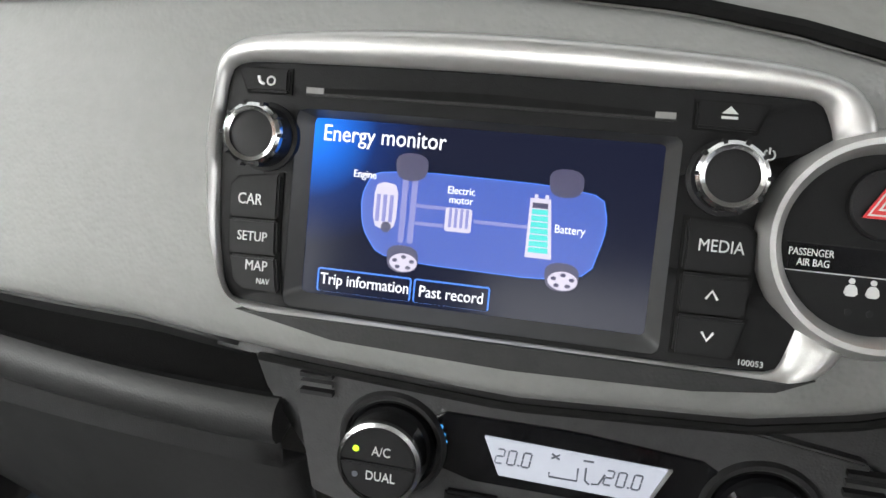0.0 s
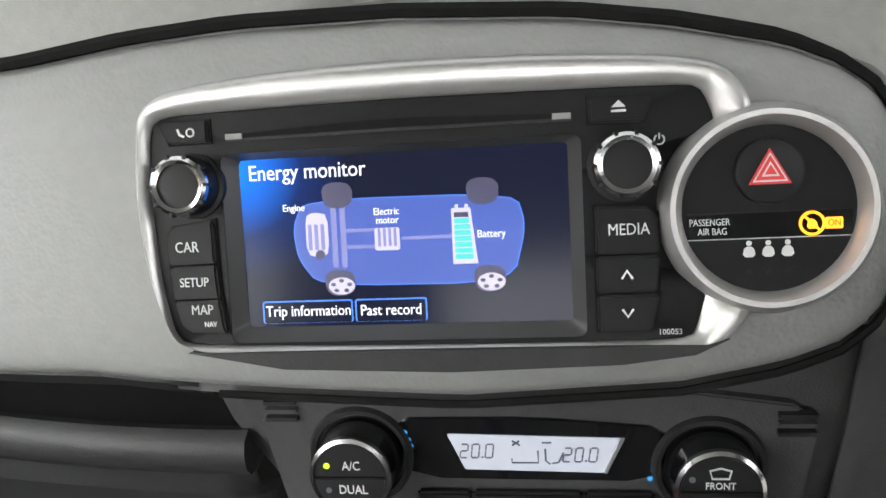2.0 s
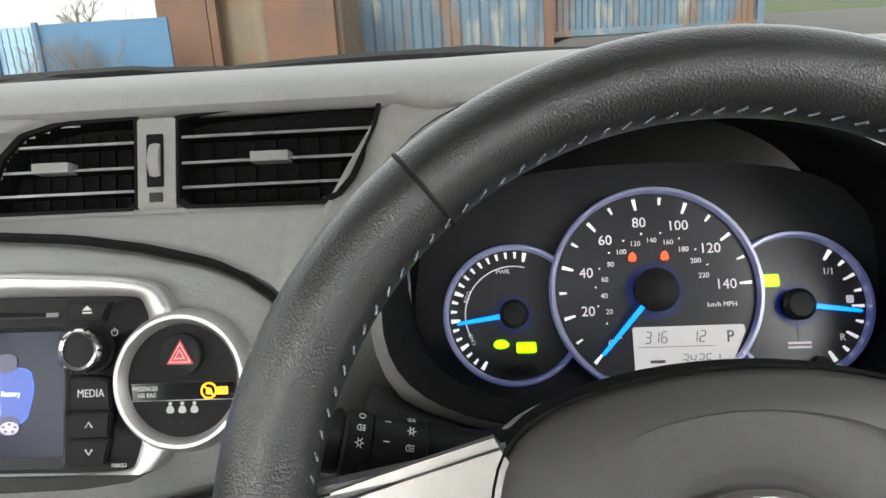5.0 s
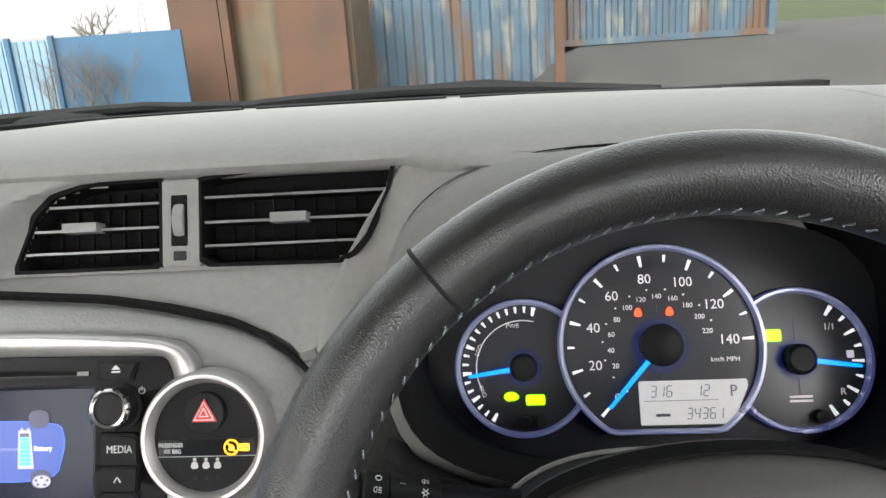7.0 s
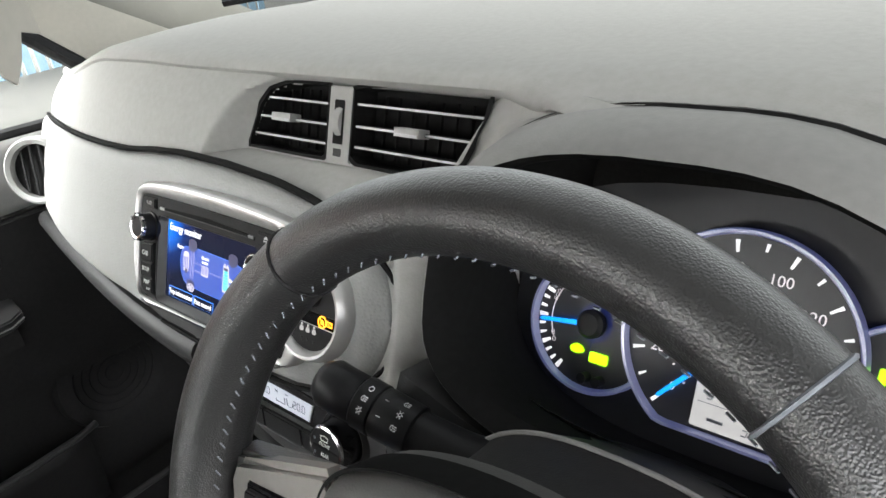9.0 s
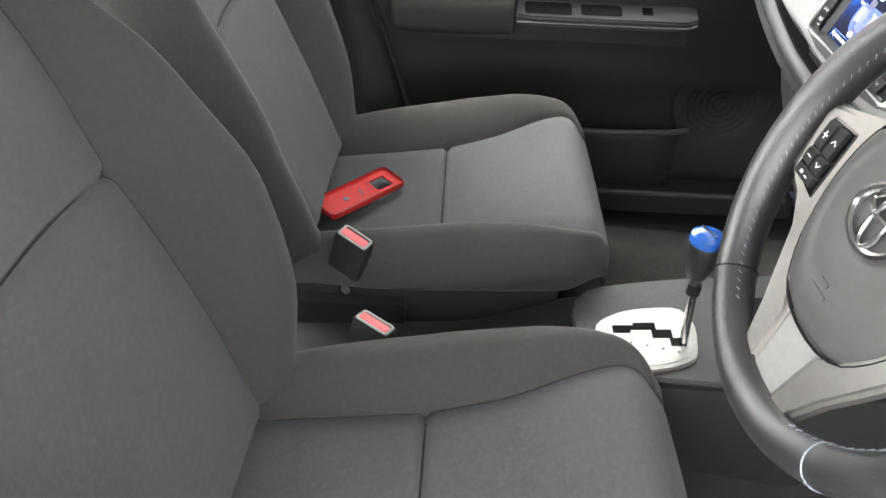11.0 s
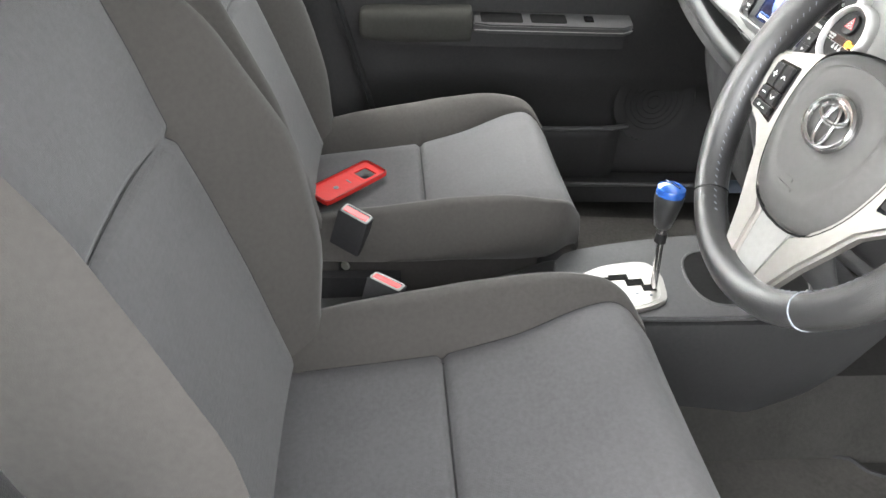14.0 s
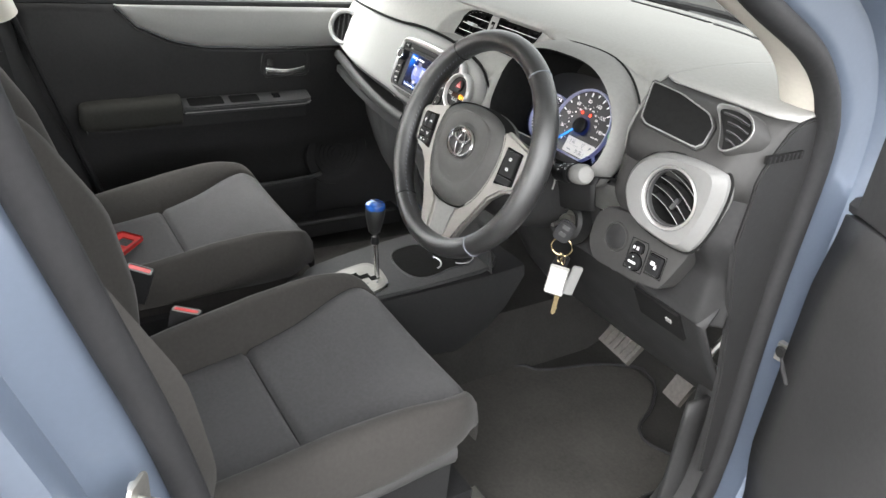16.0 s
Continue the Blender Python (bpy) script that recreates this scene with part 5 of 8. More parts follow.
part("lower_strip", prism(strip, 0.006, 0.0135, 0.0008), DASH_DARK, radio, "dark lower strip")
HOLE_LINE = polar(rrect(-0.0725, 0.0725, -0.0405, 0.0375, 0.003), 0.008, 0.006, 256)
LIT_LINE = polar(rrect(-0.0675, 0.0675, -0.0352, 0.0350, 0.0015), 0.008, 0.006, 256)
fascia = part("fascia", loft([[low(x, y, -0.002) for x, y in fi], [low(x, y, 0.0085) for x, y in fi], [low(x, y, 0.0090) for x, y in [((a[0] * 0.97 + c[0] * 0.03), (a[1] * 0.97 + c[1] * 0.03)) for a, c in zip(fi, HOLE_LINE)]], [(x, y, 0.0085) for x, y in HOLE_LINE], [(x, y, 0.0070) for x, y in HOLE_LINE]]), FACE, radio, "matt black radio fascia")
part("screen_bezel", loft([[(x, y, 0.0080) for x, y in HOLE_LINE], [(x, y, 0.0018) for x, y in LIT_LINE]]), FRAME_GREY, radio, "dark bevelled screen frame")

# the lit display: dark blue, with a brighter glow in its upper corner
DISPLAY = bpy.data.materials.new("lit_display")
DISPLAY.use_nodes = True
dn, dl = DISPLAY.node_tree.nodes, DISPLAY.node_tree.links
db = dn["Principled BSDF"]
db.inputs["Base Color"].default_value = (0.006, 0.006, 0.008, 1)
db.inputs["Roughness"].default_value = 0.16
db.inputs["Specular IOR Level"].default_value = 0.07
dco = dn.new("ShaderNodeTexCoord")
dsub = dn.new("ShaderNodeVectorMath")
dsub.operation = "DISTANCE"
dsub.inputs[1].default_value = (-0.068, 0.030, 0.001)
dl.new(dco.outputs["Object"], dsub.inputs[0])
dramp = dn.new("ShaderNodeValToRGB")
dramp.color_ramp.elements[0].position, dramp.color_ramp.elements[0].color = 0.0, (0.02, 0.22, 0.95, 1)
dramp.color_ramp.elements[1].position, dramp.color_ramp.elements[1].color = 0.46, (0.006, 0.008, 0.022, 1)
for pos, colour in ((0.12, (0.012, 0.13, 0.62, 1)), (0.27, (0.006, 0.022, 0.11, 1))):
    e = dramp.color_ramp.elements.new(pos)
    e.color = colour
dsc = dn.new("ShaderNodeMath")
dsc.operation = "MULTIPLY"
dsc.inputs[1].default_value = 10.0
dl.new(dsub.outputs["Value"], dsc.inputs[0])
dl.new(dsc.outputs[0], dramp.inputs[0])
dl.new(dramp.outputs[0], db.inputs["Emission Color"])
SCREEN_GAIN = 0.22
db.inputs["Emission Strength"].default_value = SCREEN_GAIN * 0.62
LIT_WHITE = lamp_material("lit_white", (0.9, 0.92, 1.0), SCREEN_GAIN)
LIT_BLUE = lamp_material("lit_blue", (0.012, 0.055, 0.36), SCREEN_GAIN)
LIT_EDGE = lamp_material("lit_blue_line", (0.03, 0.2, 0.85), SCREEN_GAIN)
LIT_PIPE = lamp_material("lit_lilac", (0.16, 0.17, 0.42), SCREEN_GAIN)
LIT_TEAL = lamp_material("lit_teal", (0.03, 0.52, 0.50), SCREEN_GAIN)
LIT_TYRE = lamp_material("lit_tyre", (0.022, 0.018, 0.07), SCREEN_GAIN)
LIT_GREY = lamp_material("lit_grey", (0.50, 0.47, 0.58), SCREEN_GAIN)
display = part("display", prism(rrect(-0.0680, 0.0680, -0.0357, 0.0355, 0.001), -0.001, 0.0014), DISPLAY, radio, "lit touchscreen with an energy diagram")


def flat(pts, mat, w, name):
    return part(name, prism(pts, w, w + 0.00012), mat, display)


flat(soft([(-0.046, 0.006), (-0.041, 0.0175), (0.047, 0.0165), (0.0505, 0.003), (0.0445, -0.0195), (-0.036, -0.0185), (-0.0445, -0.007)], 2, 0.18), LIT_EDGE, 0.00145, "car_outline")
flat(soft([(-0.0455, 0.006), (-0.0406, 0.0171), (0.0466, 0.0161), (0.0500, 0.003), (0.0441, -0.0191), (-0.0356, -0.0181), (-0.0440, -0.007)], 2, 0.18), LIT_BLUE, 0.0016, "car_shape")
for x0, x1, y0, y1 in ((-0.0293, -0.0270, -0.011, 0.0172), (-0.0255, -0.0232, -0.011, 0.0172), (-0.0232, -0.011, 0.0033, 0.0047), (-0.0232, -0.011, -0.0035, -0.0021), (0.0, 0.021, -0.0006, 0.0008)):
    flat(rrect(x0, x1, y0, y1, 0.0003, 2), LIT_PIPE, 0.0018, "drive_shaft")
for cx, cy, back in ((-0.0262, 0.0195, 1), (0.0335, 0.0185, 1), (-0.0268, -0.0165, 0), (0.0352, -0.0165, 0)):
    flat(soft([(cx - 0.0063, cy - 0.0035), (cx - 0.0063, cy + 0.0045), (cx + 0.0060, cy + 0.0045), (cx + 0.0068, cy - 0.0035), (cx + 0.003, cy - 0.0062), (cx - 0.003, cy - 0.0062)], 2), LIT_TYRE, 0.0020, "wheel_picture")
    if not back:
        flat(circle(0.0056, 20, cx + 0.0006, cy - 0.0022, 0.0036), LIT_GREY, 0.00215, "rim_picture")
        for k in range(5):
            a = 2 * math.pi * k / 5 + 0.3
            flat(circle(0.0011, 8, cx + 0.0006 + 0.0036 * math.cos(a), cy - 0.0022 + 0.0022 * math.sin(a), 0.0008), LIT_TYRE, 0.0023, "rim_hole")
flat(soft([(-0.0402, -0.005), (-0.0402, 0.0105), (-0.0365, 0.0122), (-0.0307, 0.011), (-0.0307, -0.0045), (-0.034, -0.0072)], 1, 0.2), LIT_GREY, 0.0020, "engine_picture")
for k in range(3):
    flat(rrect(-0.0392 + 0.0027 * k, -0.0376 + 0.0027 * k, -0.0035, 0.0072, 0.0003, 2), LIT_PIPE, 0.0022, "engine_bore")
flat(circle(0.0021, 14, -0.0345, -0.0055), LIT_TYRE, 0.0022, "pulley_picture")
flat(rrect(-0.0112, -0.0008, -0.0046, 0.0046, 0.001), LIT_GREY, 0.0020, "motor_picture")
for k in range(4):
    flat(rrect(-0.0098 + 0.0022 * k, -0.0086 + 0.0022 * k, -0.0030, 0.0044, 0.0002, 2), LIT_PIPE, 0.0022, "motor_rib")
flat([(0.0207, -0.0112), (0.0207, 0.0113), (0.0285, 0.0113), (0.0308, -0.0112)], LIT_GREY, 0.0020, "battery_picture")
for k in range(8):
    y0, y1 = -0.0092 + 0.0024 * k, -0.0072 + 0.0024 * k
    sl = lambda y: 0.0020 * (0.0113 - y) / 0.0225
    flat([(0.0218, y0), (0.0218, y1), (0.0274 + sl(y1), y1), (0.0274 + sl(y0), y0)], LIT_TEAL if k < 7 else LIT_TYRE, 0.0022, "battery_cell")
for x in (0.0222, 0.0262):
    flat(rrect(x, x + 0.0014, 0.0113, 0.0128, 0.0003, 2), LIT_GREY, 0.0020, "battery_pole")
for body_, size, x, y in (("Energy monitor", 0.0092, -0.0385, 0.0290), ("Engine", 0.0042, -0.0448, 0.0142), ("Electric", 0.0042, -0.0058, 0.0112), ("motor", 0.0042, -0.0056, 0.0076), ("Battery", 0.0045, 0.0365, 0.0005), ("Trip information", 0.0064, -0.0412, -0.0288), ("Past record", 0.0064, -0.0060, -0.0292)):
    words(body_, size, LIT_WHITE, display, on(x, y, 0.0024), squeeze=0.86)
for x0, x1 in ((-0.0612, -0.0222), (-0.0212, 0.0090)):
    part("tab_outline", frame_of(rrect(x0, x1, -0.0338, -0.0244, 0.001, 2), rrect(x0 + 0.0006, x1 - 0.0006, -0.0338, -0.0250, 0.0006, 2), 0.0015, 0.0018), LIT_EDGE, display)

# disc slot, buttons and knobs
part("disc_slot", prism(soft([(-0.0690, 0.0436), (-0.0690, 0.0452), (0.0, 0.0478), (0.0690, 0.0452), (0.0690, 0.0436), (0.0, 0.0440)], 1, 0.12), 0.0080, 0.0093), HOLE, fascia, "dark disc slot")
part("slot_edge", prism([(-0.0695, 0.0424), (-0.0695, 0.0436), (0.0, 0.0440), (0.0695, 0.0436), (0.0695, 0.0424), (0.0, 0.0428)], 0.0080, 0.0098, 0.0004), DASH_DARK, fascia)
for x in (-0.0655, 0.0655):
    part("slot_guide", box(x - 0.0035, x + 0.0035, 0.0432, 0.0455, 0.008, 0.0099, 0.0006), DASH, fascia, "small grey slot guide")


BUTTON = material("radio_button", (0.011, 0.011, 0.0115), 0.42, grain=0.1, grain_size=1500, patch=0.12, spec=0.1)


def button(pts, top, caption="", size=0.005, dy=0.0, dx=0.0, label=""):
    cx, cy = sum(p[0] for p in pts) / len(pts), sum(p[1] for p in pts) / len(pts)
    part("button_gap", prism([(cx + (x - cx) * 1.05 + math.copysign(0.0004, x - cx), cy + (y - cy) * 1.05 + math.copysign(0.0004, y - cy)) for x, y in pts], 0.006, 0.0095), HOLE, fascia)
    b = part("button", prism(pts, 0.006, top, 0.0009), BUTTON, fascia, label or "black radio button")
    if caption:
        words(caption, size, PRINT, b, on(cx + dx, cy + dy, top + 0.0001), squeeze=0.85)
    return b


b = button([(-0.0972, 0.0512), (-0.0760, 0.0515), (-0.0760, 0.0427), (-0.0930, 0.0425)], 0.0112, label="black phone button")
part("phone_mark", tube([(-0.0885, 0.0484, 0.0113), (-0.0878, 0.0462, 0.0113), (-0.0858, 0.0453, 0.0113)], 0.0006, 6), PRINT, b)
part("voice_mark", tube([(-0.0832 + 0.0016 * math.cos(a), 0.0468 + 0.0016 * math.sin(a), 0.0113) for a in span(0, 6.28, 12)], 0.0004, 5), PRINT, b)
b = button([(0.0755, 0.0502), (0.0992, 0.0498), (0.0955, 0.0405), (0.0757, 0.0410)], 0.0112, label="black eject button")
part("eject_mark", prism([(0.0838, 0.0462), (0.0892, 0.0462), (0.0865, 0.0488)], 0.0110, 0.0114), PRINT, b)
part("eject_mark", prism([(0.0838, 0.0444), (0.0892, 0.0444), (0.0892, 0.0453), (0.0838, 0.0453)], 0.0110, 0.0114), PRINT, b)
button([(-0.0968, 0.0050), (-0.0940, 0.0085), (-0.0765, 0.0108), (-0.0763, -0.0066), (-0.0966, -0.0070)], 0.0116, "CAR", 0.0062, -0.002)
button([(-0.0965, -0.0078), (-0.0763, -0.0074), (-0.0755, -0.0210), (-0.0955, -0.0214)], 0.0116, "SETUP", 0.0054)
b = button([(-0.0954, -0.0222), (-0.0755, -0.0218), (-0.0735, -0.0358), (-0.0890, -0.0352), (-0.0930, -0.0320)], 0.0116, "MAP", 0.0058, 0.0035, 0.002)
words("NAV", 0.0032, PRINT, b, on(-0.0800, -0.0318, 0.0117), squeeze=0.85)
button([(0.0768, 0.0095), (0.0960, 0.0085), (0.0995, 0.0060), (0.1002, -0.0082), (0.0768, -0.0088)], 0.0116, "MEDIA", 0.0062, -0.001, -0.001)
for y0, sgn in ((-0.0096, 1), (-0.0244, -1)):
    b = button([(0.0768, y0), (0.1000, y0), (0.0990 if sgn > 0 else 0.0965, y0 - 0.0138), (0.0768, y0 - 0.0138)], 0.0116)
    part("arrow_mark", tube([(0.0858, y0 - 0.0069 - sgn * 0.0016, 0.0117), (0.0878, y0 - 0.0069 + sgn * 0.0014, 0.0117), (0.0898, y0 - 0.0069 - sgn * 0.0016, 0.0117)], 0.0005, 5), WHITE, b)
words("100053", 0.0030, PRINT, fascia, on(0.1035, -0.0392, 0.0092))
part("power_mark", tube([(0.1012 + 0.0018 * math.cos(a), 0.0335 + 0.0018 * math.sin(a), 0.0092) for a in span(radians(120), radians(420), 14)], 0.00035, 5), PRINT, fascia)
part("power_mark", tube([(0.1012, 0.0337, 0.0092), (0.1012, 0.0360, 0.0092)], 0.00035, 5), PRINT, fascia)
for kx, ky in ((-0.0845, 0.0252), (0.0880, 0.0245)):
    knob = part("knob", lathe([(0.0135, 0.007), (0.0135, 0.010), (0.0118, 0.0105), (0.0118, 0.019), (0.0112, 0.0205)], 40), KEYCAP, fascia, "black rotary knob", at=on(kx, ky))
    part("knob_ring", lathe([(0.0112, 0.0195), (0.0119, 0.0200), (0.0118, 0.0222), (0.0104, 0.0232), (0.0088, 0.0226), (0.0086, 0.0215)], 40), CHROME, knob, "chrome knob ring")
    part("knob_cap", lathe([(0.0, 0.0220), (0.006, 0.0219), (0.0086, 0.0216)], 32), KEYCAP, knob)
    for k in range(10):
        a = 2 * math.pi * k / 10
        part("grip_notch", moved(box(-0.0009, 0.0009, -0.0007, 0.0007, 0.0185, 0.0229, 0.0002, 1), Matrix.Rotation(a, 4, "Z") @ Matrix.Translation((0.0118, 0, 0))), KEYCAP, knob)

# round warning-lamp cluster beside the radio
cluster = thing("hazard_switch_cluster", "round black switch cluster in a silver ring, airbag lamp lit orange", "switch cluster", at=PANEL @ on(0.1395, 0.0060))
part("ring", lathe([(0.0395, -0.012), (0.0395, 0.006), (0.0380, 0.012), (0.0360, 0.0150), (0.0340, 0.0148), (0.0318, 0.0118), (0.0308, 0.0085)], 64), SILVER, cluster, "satin silver ring")
face_plate = part("face_plate", lathe([(0.0, 0.0085), (0.0312, 0.0085)], 48), FACE, cluster, "black switch face")
part("band", prism([(-0.0290, -0.0012), (0.0290, -0.0012), (0.0288, -0.0105), (-0.0280, -0.0105)], 0.0084, 0.0090), GLOSS, face_plate)
for y in (-0.0012, -0.0108):
    part("dividing_line", box(-0.0288, 0.0288, y - 0.00015, y + 0.00015, 0.0088, 0.0093, 0.0), PRINT if y < -0.005 else KEYCAP, face_plate)
haz = part("hazard_button", lathe([(0.0, 0.0108), (0.0085, 0.0112), (0.0112, 0.0122), (0.0120, 0.0118), (0.0122, 0.0085)], 40), KEYCAP, cluster, "round black hazard button", at=on(0.0, 0.0138))
for sc, mat, z in ((1.0, RED, 0.01185), (0.82, PRINT, 0.0121), (0.70, RED, 0.0123), (0.42, PRINT, 0.0125), (0.28, RED, 0.0127)):
    part("warning_triangle", prism([(-0.0075 * sc, -0.0048 * sc), (0.0075 * sc, -0.0048 * sc), (0.0, 0.0082 * sc)], 0.0105, z), mat, haz)
ORANGE = lamp_material("lit_orange", (1.0, 0.33, 0.01), 0.45)
lamp = part("airbag_lamp", tube([(0.0150 + 0.0041 * math.cos(a), -0.0060 + 0.0041 * math.sin(a), 0.0093) for a in span(0, 2 * math.pi, 25)[:-1]], 0.00055, 6, closed=True), ORANGE, cluster, "lit orange airbag warning lamp")
part("lamp_slash", tube([(0.0122, -0.0032, 0.0094), (0.0178, -0.0088, 0.0094)], 0.0005, 6), ORANGE, lamp)
part("lamp_figure", prism(soft([(0.0130, -0.0080), (0.0170, -0.0080), (0.0165, -0.0050), (0.0140, -0.0040)], 1), 0.0090, 0.0094), ORANGE, lamp)
part("lamp_box", prism(rrect(0.0196, 0.0256, -0.0082, -0.0040, 0.0004, 2), 0.0088, 0.0093), ORANGE, lamp)
words("ON", 0.0036, KEYCAP, lamp, on(0.0226, -0.0061, 0.0094), squeeze=0.8)
words("PASSENGER", 0.0036, PRINT, face_plate, on(-0.0210, -0.0044, 0.0092), squeeze=0.78)
words("AIR BAG", 0.0036, PRINT, face_plate, on(-0.0200, -0.0079, 0.0092), squeeze=0.78)
for k in range(3):
    x = -0.0070 + 0.0068 * k
    m = part("seat_belt_mark", prism(soft([(x - 0.0024, -0.0178), (x + 0.0024, -0.0178), (x + 0.0016, -0.0138), (x - 0.0016, -0.0138)], 1), 0.0086, 0.0090), PRINT, face_plate)
    part("mark_top", prism(circle(0.0010, 10, x, -0.0126), 0.0086, 0.0090), PRINT, m)
    part("lamp_dot", prism(circle(0.0012, 10, x, -0.0232), 0.0086, 0.0089), KEYCAP, face_plate)

# ---------------------------------------------------------------- climate control
climate = thing("climate_control", "black climate control panel with a lit grey display", "climate control", at=pose(-0.006, 0.010, 0.830, 84, 0, 0))
LCD = material("grey_display", (0.30, 0.315, 0.345), 0.35, patch=0.04, glow=(0.62, 0.66, 0.78, 0.07))
cp = part("panel", prism(soft([(-0.135, 0.030), (-0.05, 0.036), (0.05, 0.036), (0.130, 0.024), (0.122, -0.048), (-0.124, -0.048)], 1, 0.15), -0.006, 0.001, 0.001), CONSOLE, climate, "dark grained panel")
part("display_bay", prism(soft([(-0.0660, 0.0205), (0.0, 0.0205), (0.0625, 0.0150), (0.0590, -0.0150), (-0.0590, -0.0140)], 1, 0.12), 0.0, 0.0022, 0.0006), GLOSS, climate, "gloss black display bay")
lcd = part("display", prism([(-0.0401, 0.0118), (0.0414, 0.0094), (0.0338, -0.0095), (-0.0325, -0.0080)], 0.001, 0.0032, 0.0004), LCD, climate, "lit grey display")
part("display_frame", prism([(0.0414, 0.0094), (0.0432, 0.0094), (0.0352, -0.0095), (0.0338, -0.0095)], 0.001, 0.0034), SILVER, climate)
INK = material("dark_ink", (0.09, 0.10, 0.12), 0.6, patch=0.05)
SEGMENTS = {"0": "abcdef", "1": "bc", "2": "abged", "3": "abgcd", "4": "fgbc", "5": "afgcd", "6": "afgedc", "7": "abc", "8": "abcdefg", "9": "abcdfg"}


def seven_segment(text, x, y, h, ink, parent, up):
    """Display digits made of bars, leaning a little; (x, y) is the lower left corner."""
    w, t, lean = h * 0.46, h * 0.095, 0.14
    for ch in text:
        if ch in ". ":
            if ch == ".":
                part("digit_point", prism([(x - t * 0.6, y), (x + t * 0.6, y), (x + t * 0.6, y + t), (x - t * 0.6, y + t)], up - 0.0003, up), ink, parent)
            x += h * (0.16 if ch == "." else 0.4)
            continue
        bm = bmesh.new()
        for seg in SEGMENTS[ch]:
            ax, ay, bx, by = {"a": (0, 1, 1, 1), "b": (1, 0.5, 1, 1), "c": (1, 0, 1, 0.5), "d": (0, 0, 1, 0), "e": (0, 0, 0, 0.5), "f": (0, 0.5, 0, 1), "g": (0, 0.5, 1, 0.5)}[seg]
            g = 0.09
            if ay == by:
                pts = [(ax * w + g * w, ay * h - t / 2), (bx * w - g * w, ay * h - t / 2), (bx * w - g * w, ay * h + t / 2), (ax * w + g * w, ay * h + t / 2)]
            else:
                pts = [(ax * w - t / 2, ay * h + g * w), (ax * w + t / 2, ay * h + g * w), (ax * w + t / 2, by * h - g * w), (ax * w - t / 2, by * h - g * w)]
            prism([(x + px_ + lean * py_, y + py_) for px_, py_ in pts], up - 0.0003, up, bm=bm)
        part("digit", bm, ink, parent)
        x += h * 0.72


seven_segment("20.0", -0.0345, -0.0010, 0.0076, INK, lcd, 0.0036)
seven_segment("20.0", 0.0145, -0.0030, 0.0076, INK, lcd, 0.0036)
for pts in ([(-0.0095, -0.0050), (-0.0095, -0.0072), (0.0030, -0.0072), (0.0030, -0.0005)], [(0.0065, 0.0005), (0.0065, -0.0060), (0.0085, -0.0080)], [(0.0095, -0.0075), (0.0125, -0.0070), (0.0150, -0.0015)], [(-0.0090, 0.0025), (-0.0055, 0.0050)], [(-0.0090, 0.0050), (-0.0055, 0.0025)], [(0.0050, 0.0040), (0.0095, 0.0040)]):
    part("display_symbol", tube([(x, y + 0.0035, 0.0034) for x, y in pts], 0.00045, 4), INK, lcd)
BLUE_DOT = lamp_material("lit_blue_dot", (0.05, 0.35, 0.8), 0.15)
for x, y, r in ((-0.0605, 0.0125, 0.0012), (-0.0590, 0.0085, 0.0010), (-0.0578, 0.0050, 0.0008), (0.0575, -0.0040, 0.0008), (0.0562, -0.0085, 0.0010), (0.0550, -0.0130, 0.0013)):
    part("temperature_dot", prism(circle(r, 10, x, y), 0.0015, 0.0024), BLUE_DOT, cp)
GREEN = lamp_material("lit_green", (0.45, 0.95, 0.02), 0.4)
for kx, ky, caps in ((-0.0835, 0.0000, ("A/C", "DUAL")), (0.0815, -0.0060, ("FRONT", "REAR"))):
    base = part("knob_base", lathe([(0.0262, -0.004), (0.0262, 0.004), (0.0248, 0.0068), (0.0226, 0.0060), (0.0218, 0.001)], 48), DASH_DARK, climate, "dark knob recess", at=on(kx, ky) @ Matrix.Rotation(radians(-7), 4, "X"))
    part("knob", lathe([(0.0212, 0.001), (0.0204, 0.010), (0.0190, 0.0225)], 48), GLOSS, base, "black temperature knob")
    part("knob_ring", lathe([(0.0188, 0.0220), (0.0197, 0.0228), (0.0194, 0.0250), (0.0176, 0.0258), (0.0170, 0.0245)], 48), CHROME, base, "chrome knob ring")
    for sgn in (1, -1):
        half = [(0.0172 * math.cos(a), sgn * (0.0004 + 0.0168 * math.sin(a))) for a in span(0, math.pi, 18)]
        key = part("key", prism(half, 0.021, 0.0256, 0.0006), KEYCAP, base, "black knob key")
        words(caps[0 if sgn > 0 else 1], 0.0062 if kx < 0 else 0.0046, PRINT, base, on(0.0012 if kx < 0 else 0.0, sgn * 0.0060 - (0.0028 if kx > 0 and sgn > 0 else 0), 0.0258), squeeze=0.85)
        part("key_lamp", prism(circle(0.0014, 12, -0.0105 if kx < 0 else -0.0118, sgn * 0.0062), 0.0254, 0.0260), GREEN if (kx < 0 and sgn > 0) else INK, base)
    if kx > 0:
        part("screen_symbol", tube([(x, y, 0.0258) for x, y in ((-0.0045, 0.0105), (0.0, 0.0118), (0.0045, 0.0105), (0.0035, 0.0068), (-0.0035, 0.0068))], 0.0005, 5, closed=True), PRINT, base)
for x0, x1 in ((-0.057, -0.0305), (-0.0295, 0.0235), (0.0245, 0.057)):
    part("mode_button", prism([(x0, -0.0195), (x1, -0.0195), (x1, -0.040), (x0, -0.040)], 0.001, 0.006, 0.0015), KEYCAP, climate, "black mode button")
